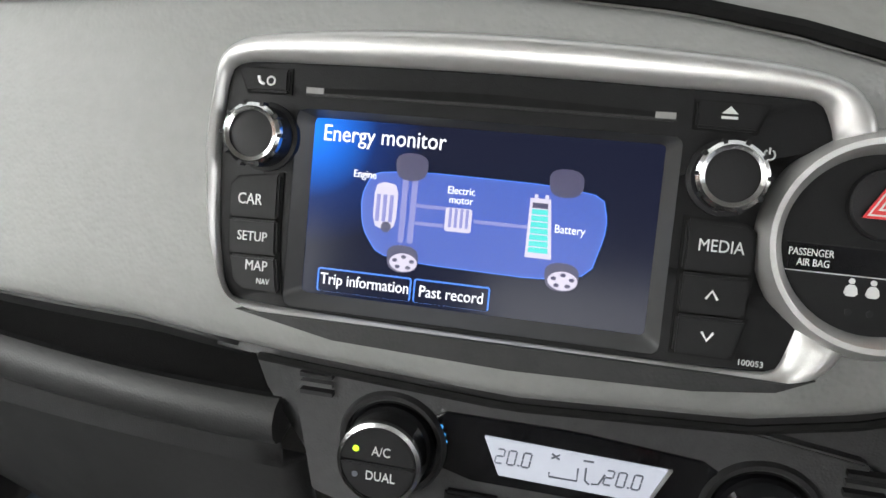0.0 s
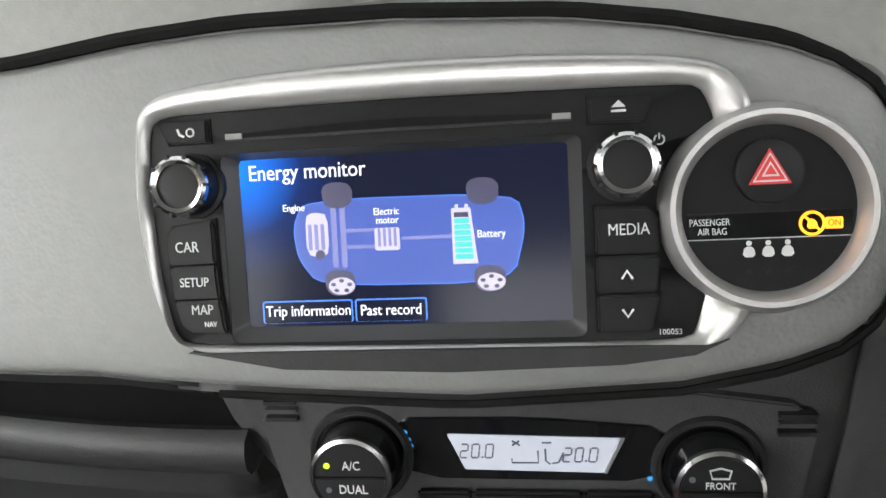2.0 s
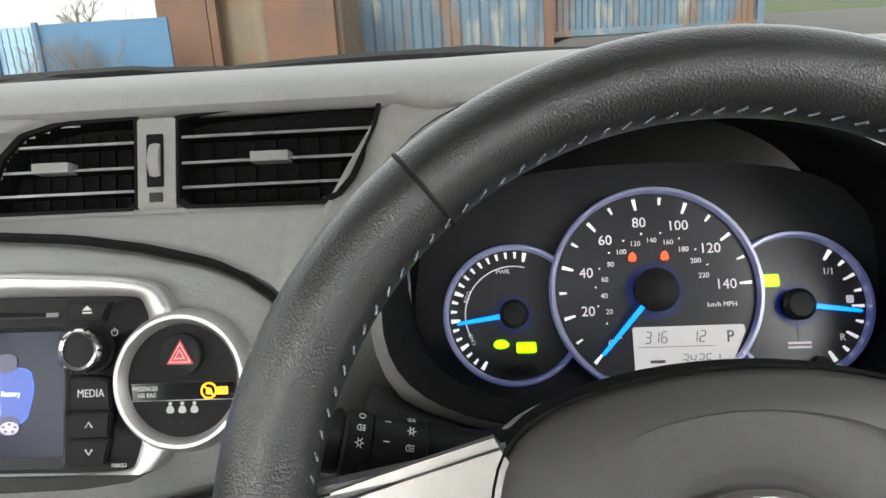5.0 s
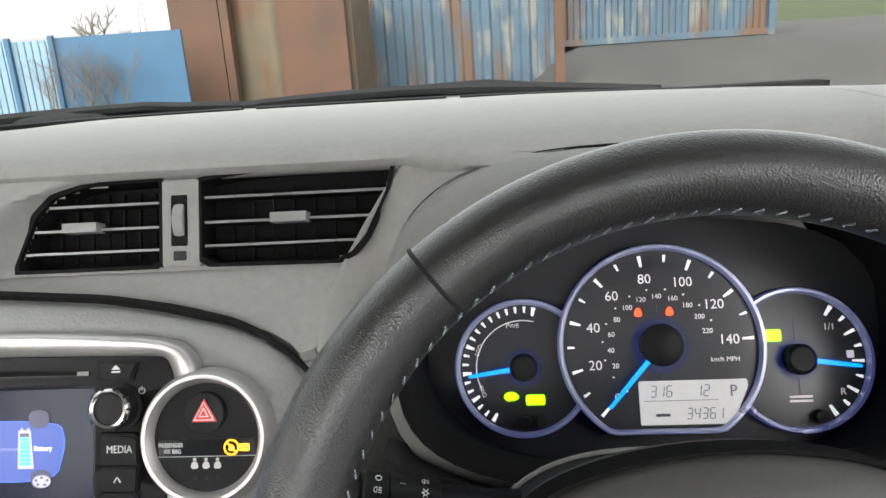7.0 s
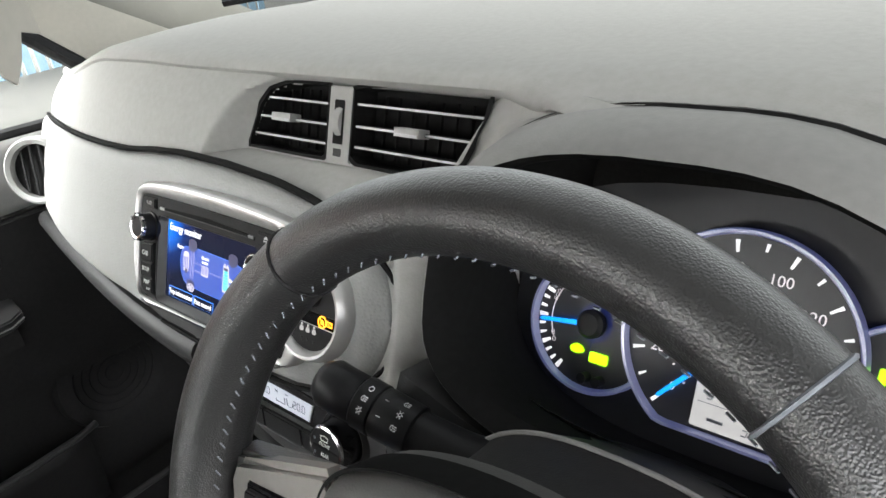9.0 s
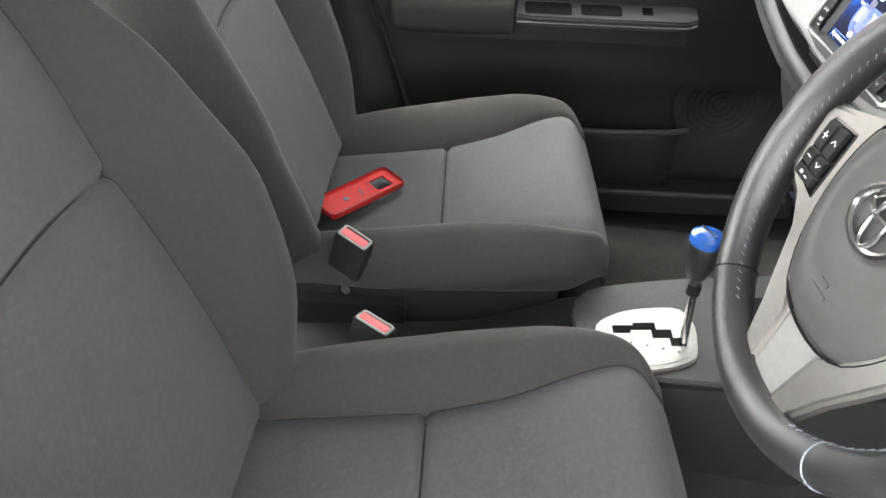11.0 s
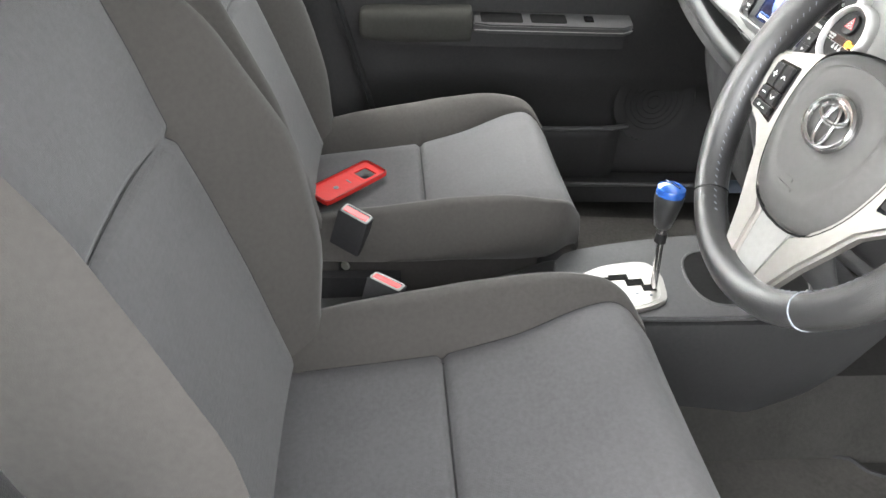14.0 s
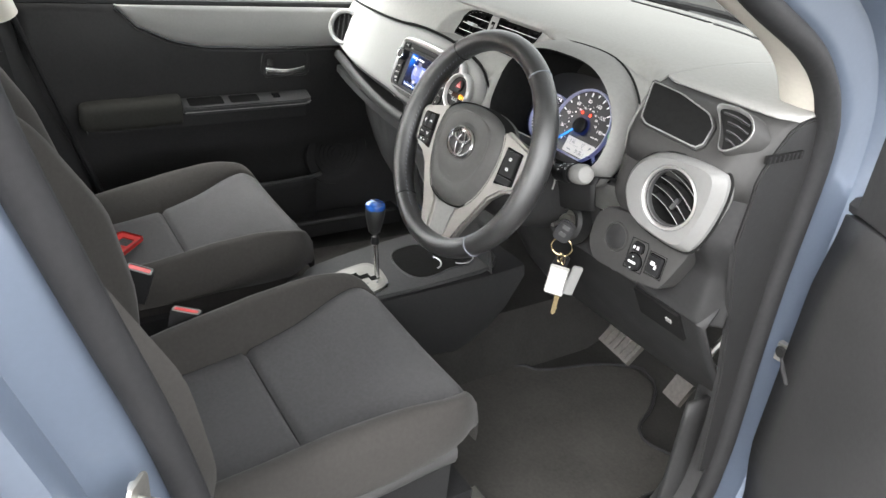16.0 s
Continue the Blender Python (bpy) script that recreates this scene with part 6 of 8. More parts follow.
for x, y in ((-0.1208, 0.030), (0.1186, 0.0215)):
    for k in range(3):
        part("sensor_slit", box(x - 0.008, x + 0.008, y - 0.001 - 0.0045 * k, y + 0.0012 - 0.0045 * k, 0.000, 0.0045, 0.0004, 1), RUBBER if k != 1 else CONSOLE, climate)


# ---------------------------------------------------------------- instrument dials
dials = thing("instrument_cluster", "three round car dials with blue needles and white numerals, lit", "instrument cluster", at=DIALS)
FACEB = material("dial_face", (0.016, 0.016, 0.018), 0.35, patch=0.1)
RINGB = material("blue_lit_ring", (0.40, 0.41, 0.47), 0.3, metal=0.6, patch=0.05, glow=(0.16, 0.20, 0.75, 0.017))
NEEDLE = lamp_material("lit_needle", (0.0, 0.22, 0.95), 0.30)
TICK = material("white_tick", (0.75, 0.75, 0.75), 0.6, patch=0.04, glow=(0.9, 0.88, 0.9, 0.09))
NUM = material("white_numeral", (0.7, 0.68, 0.68), 0.6, patch=0.04, glow=(0.9, 0.78, 0.82, 0.05))
GLOWB = lamp_material("blue_halo", (0.015, 0.045, 0.35), 0.025)
REDL = lamp_material("lit_red", (1.0, 0.04, 0.01), 0.6)
GRNL = lamp_material("lit_green_yellow", (0.30, 0.95, 0.0), 0.38)
back_plate = part("back_plate", prism(soft([(-0.150, -0.075), (-0.150, 0.05), (-0.09, 0.085), (0.09, 0.085), (0.150, 0.05), (0.150, -0.075)], 2), -0.012, -0.006), FACEB, dials, "black dial backing")


def dial(cx, cy, r, cut, label, up=0.0):
    d = part("dial", prism([(x, max(y, -cut)) for x, y in circle(r - 0.003, 64)], -0.006, -0.001), FACEB, dials, label, at=on(cx, cy, up))
    ring_o = [(x, max(y, -cut)) for x, y in circle(r, 64)]
    ring_i = [(x * (r - 0.0036) / r, max(y * (r - 0.0036) / r, -cut + 0.0032)) for x, y in ring_o]
    part("rim", frame_of(ring_o, ring_i, -0.004, 0.005, 0.002), RINGB, d, "blue-lit silver rim")
    return d


def ticks(d, r0, r1, angles, wide, mat=TICK):
    for a, w, inner in angles:
        c, s = math.cos(radians(a)), math.sin(radians(a))
        bm = prism([(inner, -w * 0.6), (r1, -w), (r1, w), (inner, w * 0.6)], -0.0012, 0.0004)
        part("tick", moved(bm, Matrix.Rotation(radians(a), 4, "Z")), mat, d)


def needle(d, a, length, hub):
    bm = prism([(0.0, -0.0017), (length, -0.0011), (length + 0.001, 0.0), (length, 0.0011), (0.0, 0.0017)], 0.004, 0.0056, 0.0004)
    part("needle", moved(bm, Matrix.Rotation(radians(a), 4, "Z")), NEEDLE, d, "lit blue needle")
    part("hub_cap", lathe([(0.0, 0.0095), (hub * 0.75, 0.009), (hub, 0.0065), (hub, 0.002)], 32), KEYCAP, d, "black hub cap")
    part("halo", lathe([(hub, -0.0006), (hub * 1.35, -0.0006)], 32), GLOWB, d, "faint blue halo")
    for q in range(4):
        part("cross_line", moved(box(hub, hub * 2.6, -0.00025, 0.00025, -0.0008, -0.0005), Matrix.Rotation(math.pi / 2 * q, 4, "Z")), GLOWB, d)


main = dial(0.0015, 0.0, 0.0655, 0.0555, "speedometer dial", 0.0075)
ang = lambda mph: 228 - 1.607 * mph
ticks(main, 0.052, 0.0590, [(ang(m), 0.0011 if m % 20 == 0 else 0.0009, 0.0520 if m % 20 == 0 else 0.0545) for m in range(0, 141, 10)], 0.001)
for m in range(0, 141, 20):
    a = radians(ang(m))
    words(str(m), 0.0088 if m else 0.007, NUM, main, on(0.0435 * math.cos(a), 0.0435 * math.sin(a), 0.0002))
for k in range(12):
    a = radians(222 - 18.8 * k)
    if k:
        words(str(20 * k), 0.0045, NUM, main, on(0.0315 * math.cos(a), 0.0315 * math.sin(a), 0.0002))
    part("small_dot", prism(circle(0.0006, 8, 0.0365 * math.cos(a + 0.16), 0.0365 * math.sin(a + 0.16)), -0.001, 0.0003), NUM, main)
words("km/h MPH", 0.0042, NUM, main, on(0.040, -0.010, 0.0002))
needle(main, ang(0), 0.052, 0.0135)
odo = part("trip_display", prism([(-0.0155, -0.0225), (0.0520, -0.0225), (0.0525, -0.0270), (0.0415, -0.0500), (-0.0155, -0.0500)], -0.0012, 0.0008, 0.0006), material("trip_lcd", (0.30, 0.30, 0.30), 0.4, patch=0.05, glow=(0.75, 0.74, 0.72, 0.07)), main, "pale trip display")
INK2 = INK
seven_segment("316", -0.0085, -0.0325, 0.0068, INK2, odo, 0.0011)
seven_segment("12", 0.0195, -0.0325, 0.0068, INK2, odo, 0.0011)
words("P", 0.0105, INK2, odo, on(0.0430, -0.0300, 0.0010), squeeze=0.9)
seven_segment("34361", 0.0130, -0.0465, 0.0066, INK2, odo, 0.0011)
part("display_line", box(-0.013, 0.033, -0.0352, -0.0348, 0.0006, 0.0010), INK2, odo)
part("display_mark", box(-0.006, 0.003, -0.0448, -0.0430, 0.0006, 0.0010), INK2, odo)
for x in (-0.0125, 0.0075):
    rl = part("warning_lamp", prism(soft([(x - 0.0026, 0.0190), (x + 0.0026, 0.0190), (x + 0.0018, 0.0232), (x, 0.0248), (x - 0.0018, 0.0232)], 1), -0.0012, 0.0006), REDL, main, "lit red warning lamp")
left = dial(-0.0865, -0.0115, 0.0452, 0.06, "power gauge dial")
ticks(left, 0.034, 0.0402, [(238 - 8.9 * k, 0.0010 if k not in (0, 3, 6, 9, 18) else 0.0014, 0.0345 if k in (0, 3, 6, 9, 18) else 0.0362) for k in range(19)], 0.001)
part("scale_arc", tube([(0.0310 * math.cos(a), 0.0310 * math.sin(a), 0.0) for a in span(radians(75), radians(205), 24)], 0.0004, 4), NUM, left)
words("PWR", 0.0042, NUM, left, on(-0.006, 0.0275, 0.0002))
words("ECO", 0.0040, NUM, left, on(-0.0290, 0.0120, 0.0002, 70))
words("CHG", 0.0036, NUM, left, on(-0.0270, -0.0150, 0.0002, 110))
needle(left, 188, 0.036, 0.0092)
part("eco_lamp", prism(soft([(-0.0140, -0.0185), (-0.0108, -0.0155), (-0.0060, -0.0160), (-0.0030, -0.0195), (-0.0070, -0.0215), (-0.0120, -0.0215)], 1), -0.0012, 0.0006), GRNL, left, "lit green lamp")
part("mode_lamp", prism(rrect(0.0008, 0.0132, -0.0245, -0.0178, 0.0012, 3), -0.0012, 0.0006), GRNL, left, "lit green lamp")
for x in (0.0005, 0.0105):
    part("reset_stub", lathe([(0.0, 0.006), (0.0032, 0.006), (0.0036, -0.001)], 20), KEYCAP, left, "black reset stub", at=on(x, -0.0350))
fuel = dial(0.0885, -0.0115, 0.0462, 0.06, "fuel gauge dial")
ticks(fuel, 0.034, 0.0410, [(54 - 14.2 * k, 0.0013 if k in (0, 8) else 0.0010, 0.0340 if k % 2 == 0 else 0.0370) for k in range(9)], 0.001)
words("1/1", 0.0058, NUM, fuel, on(0.0215, 0.0200, 0.0002))
words("R", 0.0060, NUM, fuel, on(0.0260, -0.0210, 0.0002))
part("pump_mark", prism(rrect(0.0310, 0.0350, 0.0000, 0.0048, 0.0006, 2), -0.001, 0.0003), NUM, fuel)
for y in (-0.0235, -0.0262):
    part("small_print", box(-0.0070, 0.0070, y - 0.0007, y + 0.0007, -0.001, 0.0003), NUM, fuel)
part("reset_stub", lathe([(0.0, 0.006), (0.0040, 0.006), (0.0044, -0.001)], 20), KEYCAP, fuel, "black reset stub", at=on(0.010, -0.036))
needle(fuel, -8, 0.037, 0.0098)
part("drive_lamp", prism(rrect(-0.0185, -0.0088, 0.0118, 0.0195, 0.0012, 3), -0.0012, 0.0006), GRNL, fuel, "lit green lamp")


# apron under the dials and over the column
def apron(x, k):
    w = (x - 0.352) / 0.165
    rows = [(0.075, 0.905), (0.045, 0.905), (0.01, 0.912), (-0.022, 0.918), (-0.03, 0.905), (-0.02, 0.86)]
    y, z = rows[k]
    drop = 0.03 * (1 - w * w) if k in (0, 1) else 0.0
    return Vector((x, y, z + (0.035 * w * w if k > 1 else 0.02 * w * w) - drop * 0.3))


shell(part("dial_apron", grid(apron, span(0.19, 0.515, 26), range(6)), DASH_DARK, hood, "dark apron under the dials"), 0.003)


# ---------------------------------------------------------------- air vents
vent = thing("centre_air_vent", "black centre air vent with thin bright slats", "air vent", at=VENT)
OPEN_L = [(-0.112, -0.027), (-0.098, 0.008), (-0.085, 0.021), (-0.060, 0.0275), (-0.013, 0.0285), (-0.013, -0.027)]
OPEN_R = [(0.016, -0.027), (0.016, 0.0285), (0.143, 0.0365), (0.138, 0.015), (0.124, -0.013), (0.115, -0.023), (0.104, -0.028)]
# Cavity, walls and slats are near-black to paint the shade inside the vent.
for pts in (OPEN_L, OPEN_R):
    part("cavity", prism(pts, -0.026, -0.020), HOLE, vent)
for s_, pts in (("left", OPEN_L), ("right", OPEN_R)):
    cx, cy = sum(p[0] for p in pts) / len(pts), sum(p[1] for p in pts) / len(pts)
    ins = polar(pts, cx, cy, 72)
    ou = [(cx + (x - cx) * 1.0 + (0.0035 if x > cx else -0.0035), cy + (y - cy) + (0.0025 if y > cy else -0.0025)) for x, y in ins]
    part("vent_wall", loft([[(x, y, 0.0035) for x, y in ou], [(x, y, 0.0040) for x, y in ins], [(x, y, -0.021) for x, y in ins]]), HOLE, vent, "moulded vent wall")


def edge_at(pts, y):
    """Where an opening begins and ends at the height y."""
    xs_ = []
    for (ax, ay), (bx, by) in zip(pts, pts[1:] + pts[:1]):
        if (ay - y) * (by - y) < 0:
            xs_.append(ax + (bx - ax) * (y - ay) / (by - ay))
    return min(xs_), max(xs_)


for pts, ys_, tab in ((OPEN_L, (0.0145, -0.0015, -0.0165), (-0.066, -0.0005)), (OPEN_R, (0.0165, 0.0, -0.0155), (0.0745, 0.0005))):
    for y in ys_:
        x0, x1 = edge_at(pts, y)
        slat = part("slat", box(x0, x1, y - 0.0012, y + 0.0012, -0.014, 0.0005, 0.0005, 1), HOLE, vent, "thin black slat")
        # A light strip paints the glint along the slat's front.
        part("slat_edge", box(x0 + 0.001, x1 - 0.001, y - 0.0008, y + 0.0008, 0.0004, 0.0014, 0.0003, 1), EDGE, slat, "slat edge with a painted highlight")
    for k in range(7):
        x0, x1 = edge_at(pts, -0.005)
        x = x0 + (x1 - x0) * (k + 1) / 8
        part("fin", box(x - 0.0008, x + 0.0008, -0.024, 0.024, -0.0175, -0.0145), HOLE, vent)
    t = part("vent_tab", box(tab[0] - 0.0118, tab[0] + 0.0118, tab[1] - 0.0030, tab[1] + 0.0034, -0.004, 0.0075, 0.0022, 3), DASH, vent, "satin grey vent tab")
    part("tab_edge", box(tab[0] - 0.0110, tab[0] + 0.0110, tab[1] - 0.0026, tab[1] - 0.0008, 0.006, 0.0082, 0.0006, 1), EDGE, t, "bright tab edge")
div = part("divider", prism([(-0.0115, -0.0285), (0.0150, -0.0285), (0.0150, 0.0290), (-0.0115, 0.0290)], -0.012, 0.0042, 0.001), DASH, vent, "grey divider")
part("wheel_slot", prism(rrect(-0.0045, 0.0065, -0.0150, 0.0185, 0.001), 0.003, 0.0046), HOLE, div)
part("thumb_wheel", moved(lathe([(0.0, -0.0035), (0.0150, -0.0035), (0.0155, 0.0), (0.0150, 0.0035), (0.0, 0.0035)], 40), Matrix.Translation((0.001, 0.002, -0.0065)) @ Matrix.Rotation(radians(90), 4, "Y")), DASH, div, "ribbed thumb wheel")
part("vent_mark", prism(rrect(-0.0030, 0.0055, -0.0245, -0.0185, 0.0006), 0.004, 0.0047), DASH_DARK, div)

# driver's round vent in its pale trim
DV = pose(0.661, -0.028, 0.983, 83, 0, 3)
outer_vent = thing("round_air_vent", "round air vent in a pale grey trim plate, darkened for shade", "air vent", "round side vents", at=DV)
TRIM = soft([(-0.0835, -0.019), (-0.083, 0.003), (-0.073, 0.024), (-0.054, 0.041), (-0.029, 0.051), (0.010, 0.056), (0.044, 0.0565), (0.063, 0.053), (0.070, 0.040), (0.071, 0.016), (0.066, -0.017), (0.057, -0.046), (0.046, -0.064), (0.032, -0.0685), (0.0, -0.0680), (-0.042, -0.062), (-0.067, -0.050)], 1, 0.2)
to = polar(TRIM, -0.001, -0.004, 96)
ti = [(x - 0.002, y - 0.004) for x, y in circle(0.0430, 96)]
to = sorted(to, key=lambda p: math.atan2(p[1] + 0.004, p[0] + 0.001) % (2 * math.pi))
facet = [((x * 0.90 if x < 0 else x * 0.80) , y * 0.90) for x, y in to]
# The pale panel's grey made darker, to offset strong light from the doorway.
VENT_TRIM = material("pale_plastic_darkened_for_shade", (0.138, 0.138, 0.1355), 0.5, grain=0.15, grain_size=480, patch=0.05, spec=0.35)
part("trim_plate", loft([[(x, y, -0.034) for x, y in to], [(x, y, -0.006) for x, y in to], [(x * 0.985, y * 0.98, -0.001) for x, y in to], [(x, y, 0.0085) for x, y in facet], [(x * 0.97, y * 0.97, 0.0100) for x, y in facet], [(c * 1.07, d * 1.07, 0.0095) for c, d in ti], [(c, d, 0.0075) for c, d in ti], [(c, d, -0.004) for c, d in ti]]), VENT_TRIM, outer_vent, "pale grey trim plate, darkened for shade", smooth=28)
part("trim_gap", tube([(x * 1.012, y * 1.014, -0.008) for x, y in to], 0.0022, 6, closed=True), HOLE, outer_vent, "dark gap round the trim plate")
AXLE = Matrix.Translation((-0.002, -0.004, 0.0))
part("bezel", moved(lathe([(0.0432, 0.004), (0.0432, 0.0092), (0.0420, 0.0108), (0.0402, 0.0098), (0.0392, 0.0060)], 56), AXLE), SILVER, outer_vent, "thin silver vent ring")
part("throat", moved(lathe([(0.0394, 0.0065), (0.0380, -0.004), (0.0372, -0.032), (0.0, -0.033)], 48), AXLE), HOLE, outer_vent, "black vent throat")
part("throat_lip", moved(lathe([(0.0390, 0.0045), (0.0372, 0.0030), (0.0368, -0.004)], 48), AXLE), CONSOLE, outer_vent, "dark inner ring")
lean = AXLE @ Matrix.Rotation(radians(-24), 4, "Z")
for k in range(4):
    y = -0.022 + 0.0145 * k
    h = math.sqrt(0.0368 ** 2 - y * y)
    row = [(x, y + 0.009 * (1 - (x / 0.037) ** 2) - 0.004, -0.007 + 0.005 * (1 - (x / 0.037) ** 2)) for x in span(-h, h, 16)]
    blade = part("slat", moved(loft([[(x, yy_ - 0.0011, z + 0.0006), (x, yy_ + 0.0011, z + 0.0006), (x, yy_ + 0.0016, z - 0.014), (x, yy_ - 0.0006, z - 0.014)] for x, yy_, z in row], cap_start=True, cap_end=True), lean), RUBBER, outer_vent, "curved black slat")
    # A thin light line puts the highlight on the curved slat.
    part("slat_edge", moved(tube([(x, yy_, z + 0.0008) for x, yy_, z in row], 0.00045, 5), lean), EDGE, blade, "curved slat edge with a painted highlight")
part("tab", moved(box(0.006, 0.011, -0.012, 0.006, -0.004, 0.0025, 0.0012), lean), CONSOLE, outer_vent, "small grey tab")

# passenger's round vent at the far end of the pale panel
pv = thing("round_air_vent", "round black air vent at the end of the pale panel", "air vent", "round side vents", at=pose(-0.620, 0.083, 0.932, 76, 0, 38))
part("bezel", lathe([(0.0480, -0.012), (0.0475, 0.004), (0.0440, 0.007), (0.0380, 0.004), (0.0370, -0.01)], 48), PALE, pv, "pale vent ring")
part("cavity", lathe([(0.0, -0.009), (0.0375, -0.006)], 40), HOLE, pv)
for k in range(4):
    x = -0.021 + 0.014 * k
    h = math.sqrt(0.037 ** 2 - x * x)
    part("slat", tube([(x, y, -0.003) for y in span(-h, h, 6)], 0.0018, 6), RUBBER, pv, "curved black slat")

# driver's upper recess, corner vent and slit
SLOPE = Matrix.Translation((0.60, 0.008, 1.072)) @ Matrix.Rotation(radians(90 - 38), 4, "X")
recess = thing("storage_recess", "storage recess in the dash, its inside a flat dark patch", "storage recess", at=SLOPE)
RO = [(-0.068, 0.037), (-0.046, -0.022), (-0.030, -0.030), (0.066, -0.034), (0.074, -0.024), (0.070, 0.004), (0.052, 0.020), (-0.010, 0.034)]
rc = polar(soft(RO, 1, 0.07), 0.0, 0.0, 96)
ri = [(x * 0.93, y * 0.89) for x, y in rc]
# The frame's dark grey carries the shade at the driver's end.
part("frame", loft([[(x, y, -0.004) for x, y in rc], [(x, y, 0.004) for x, y in rc], [(x * 0.97, y * 0.95, 0.0050) for x, y in rc], [(x, y, 0.003) for x, y in ri], [(x * 0.97, y * 0.97, -0.002) for x, y in ri]]), DASH_FACE, recess, "grey moulded frame, darkened for shade")
# A flat near-black slab gives the shade of the recess, without its depth.
part("lining", prism([(x * 0.985, y * 0.985) for x, y in ri], -0.003, 0.0030), HOLE, recess, "flat dark patch for the shade inside")
part("frame_edge", tube([(x * 1.02, y * 1.02, 0.0044) for x, y in ri], 0.0011, 5, closed=True), EDGE, recess, "pale edge line")
corner = thing("corner_air_vent", "small crescent demister vent in a grey pod on the dash corner", "air vent", at=Matrix.Translation((0.700, 0.004, 1.084)) @ Matrix.Rotation(radians(18), 4, "Z") @ Matrix.Rotation(radians(62), 4, "X"))
POD = polar(soft([(-0.034, 0.026), (-0.008, 0.029), (0.016, 0.022), (0.027, 0.004), (0.022, -0.014), (0.004, -0.030), (-0.008, -0.031), (-0.012, -0.012), (-0.020, 0.006)], 2, 0.22), 0.0, 0.0, 60)
part("housing", loft([[(x * 1.35 + 0.012, y * 1.12, -0.034) for x, y in POD], [(x * 1.28 + 0.008, y * 1.08, -0.012) for x, y in POD], [(x * 1.12 + 0.003, y * 1.04, 0.002) for x, y in POD], [(x, y, 0.007) for x, y in POD]]), DASH_FACE, corner, "rounded grey pod", smooth=60)
part("rim", loft([[(x, y, 0.004) for x, y in POD], [(x, y, 0.0085) for x, y in POD], [(x * 0.97, y * 0.97, 0.0092) for x, y in POD], [(x * 0.91 - 0.001, y * 0.92, 0.006) for x, y in POD], [(x * 0.88 - 0.001, y * 0.89, -0.006) for x, y in POD]]), EDGE, corner, "thin satin rim", smooth=60)
part("cavity", prism([(x * 0.91 - 0.001, y * 0.92) for x, y in POD], -0.008, -0.004), HOLE, corner)
for k in range(4):
    yk = 0.014 - 0.0105 * k
    x0, x1 = (-0.020, 0.016) if k == 0 else (-0.014 + 0.003 * k, 0.021 - 0.003 * k)
    part("slat", tube([(x0, yk + 0.004, 0.001), ((x0 + x1) / 2, yk + 0.0015, 0.004), (x1, yk - 0.004, 0.002)], 0.0014, 6, flat=1.8), CONSOLE, corner, "thin grey slat")
slit = thing("demister_slit", "narrow black demister slit on the dash end", "air vent", at=pose(0.748, 0.052, 1.060, 0, 0, 0))
part("slit_frame", box(-0.003, 0.002, -0.036, 0.036, -0.005, 0.005, 0.002), HOLE, slit)
for k in range(8):
    part("slit_bar", box(-0.001, 0.003, -0.032 + 0.009 * k, -0.030 + 0.009 * k, -0.004, 0.004), RUBBER, slit)
# long demister grille along the windscreen
for x0, x1 in ((-0.52, -0.06), (-0.04, 0.20), (0.22, 0.50)):
    yr = lambda x: 0.555 - 0.30 * (abs(x) / 0.75) ** 2.4
    g = thing("demister_grille", "long black demister grille on the dash top", "air vent", "demister grilles")
    part("grille", tube([(x, yr(x), 1.1005) for x in span(x0, x1, 12)], 0.010, 8, flat=0.35), RUBBER, g)


# ---------------------------------------------------------------- centre console and gear lever
console = thing("centre_console", "dark grey centre console with cup holders and gear gate", "centre console")


def console_side(y):
    return lerp(y, [-0.80, -0.30, -0.12, 0.0, 0.10, 0.17], [0.075, 0.085, 0.105, 0.113, 0.122, 0.125])


def console_low(y):
    return lerp(y, [-0.80, -0.10, 0.04, 0.12, 0.17, 0.20], [0.29, 0.30, 0.335, 0.385, 0.44, 0.50])


def console_high(y):
    return lerp(y, [-0.80, -0.42, -0.28, -0.10, 0.05, 0.20], [0.44, 0.46, 0.515, 0.530, 0.538, 0.552])


rows = []
for y in span(-0.80, 0.20, 26):
    w, lo, hi = console_side(y), console_low(y), console_high(y)
    prof_ = [(w - 0.012, lo), (w, lo + 0.02), (w + 0.002, (lo + hi) / 2), (w, hi - 0.012), (w - 0.004, hi - 0.003), (w - 0.012, hi)]
    full = [(x, z) for x, z in prof_] + [(-x, z) for x, z in reversed(prof_)]
    rows.append([(x + 0.005, y, z) for x, z in full])
part("body", loft(rows, cap_start=True, cap_end=True), DASH_DARK, console, "dark grained console body")
TOP_LINE = soft([(-0.080, -0.275), (-0.105, -0.12), (-0.112, 0.16), (0.122, 0.16), (0.112, -0.06), (0.096, -0.20), (0.070, -0.275)], 2, 0.2)
top_plate = part("top_plate", moved(prism(TOP_LINE, 0.0, 0.010, 0.003, 3), Matrix.Translation((0, 0, 0.5395)) @ Matrix.Rotation(radians(4.5), 4, "X")), CONSOLE, console, "grey console top plate")
CT = Matrix.Translation((0, 0, 0.5395)) @ Matrix.Rotation(radians(4.5), 4, "X")
# No wells are cut: a flat dark patch paints their shade.
cups = part("cup_holder", prism(soft([(-0.050, -0.060), (-0.060, 0.0), (-0.045, 0.03), (-0.055, 0.075), (-0.02, 0.110), (0.06, 0.115), (0.088, 0.07), (0.075, 0.03), (0.090, -0.02), (0.078, -0.062), (0.02, -0.075)], 2), 0.004, 0.0112), HOLE, console, "flat dark patch for the shade in the cup holders", at=CT)
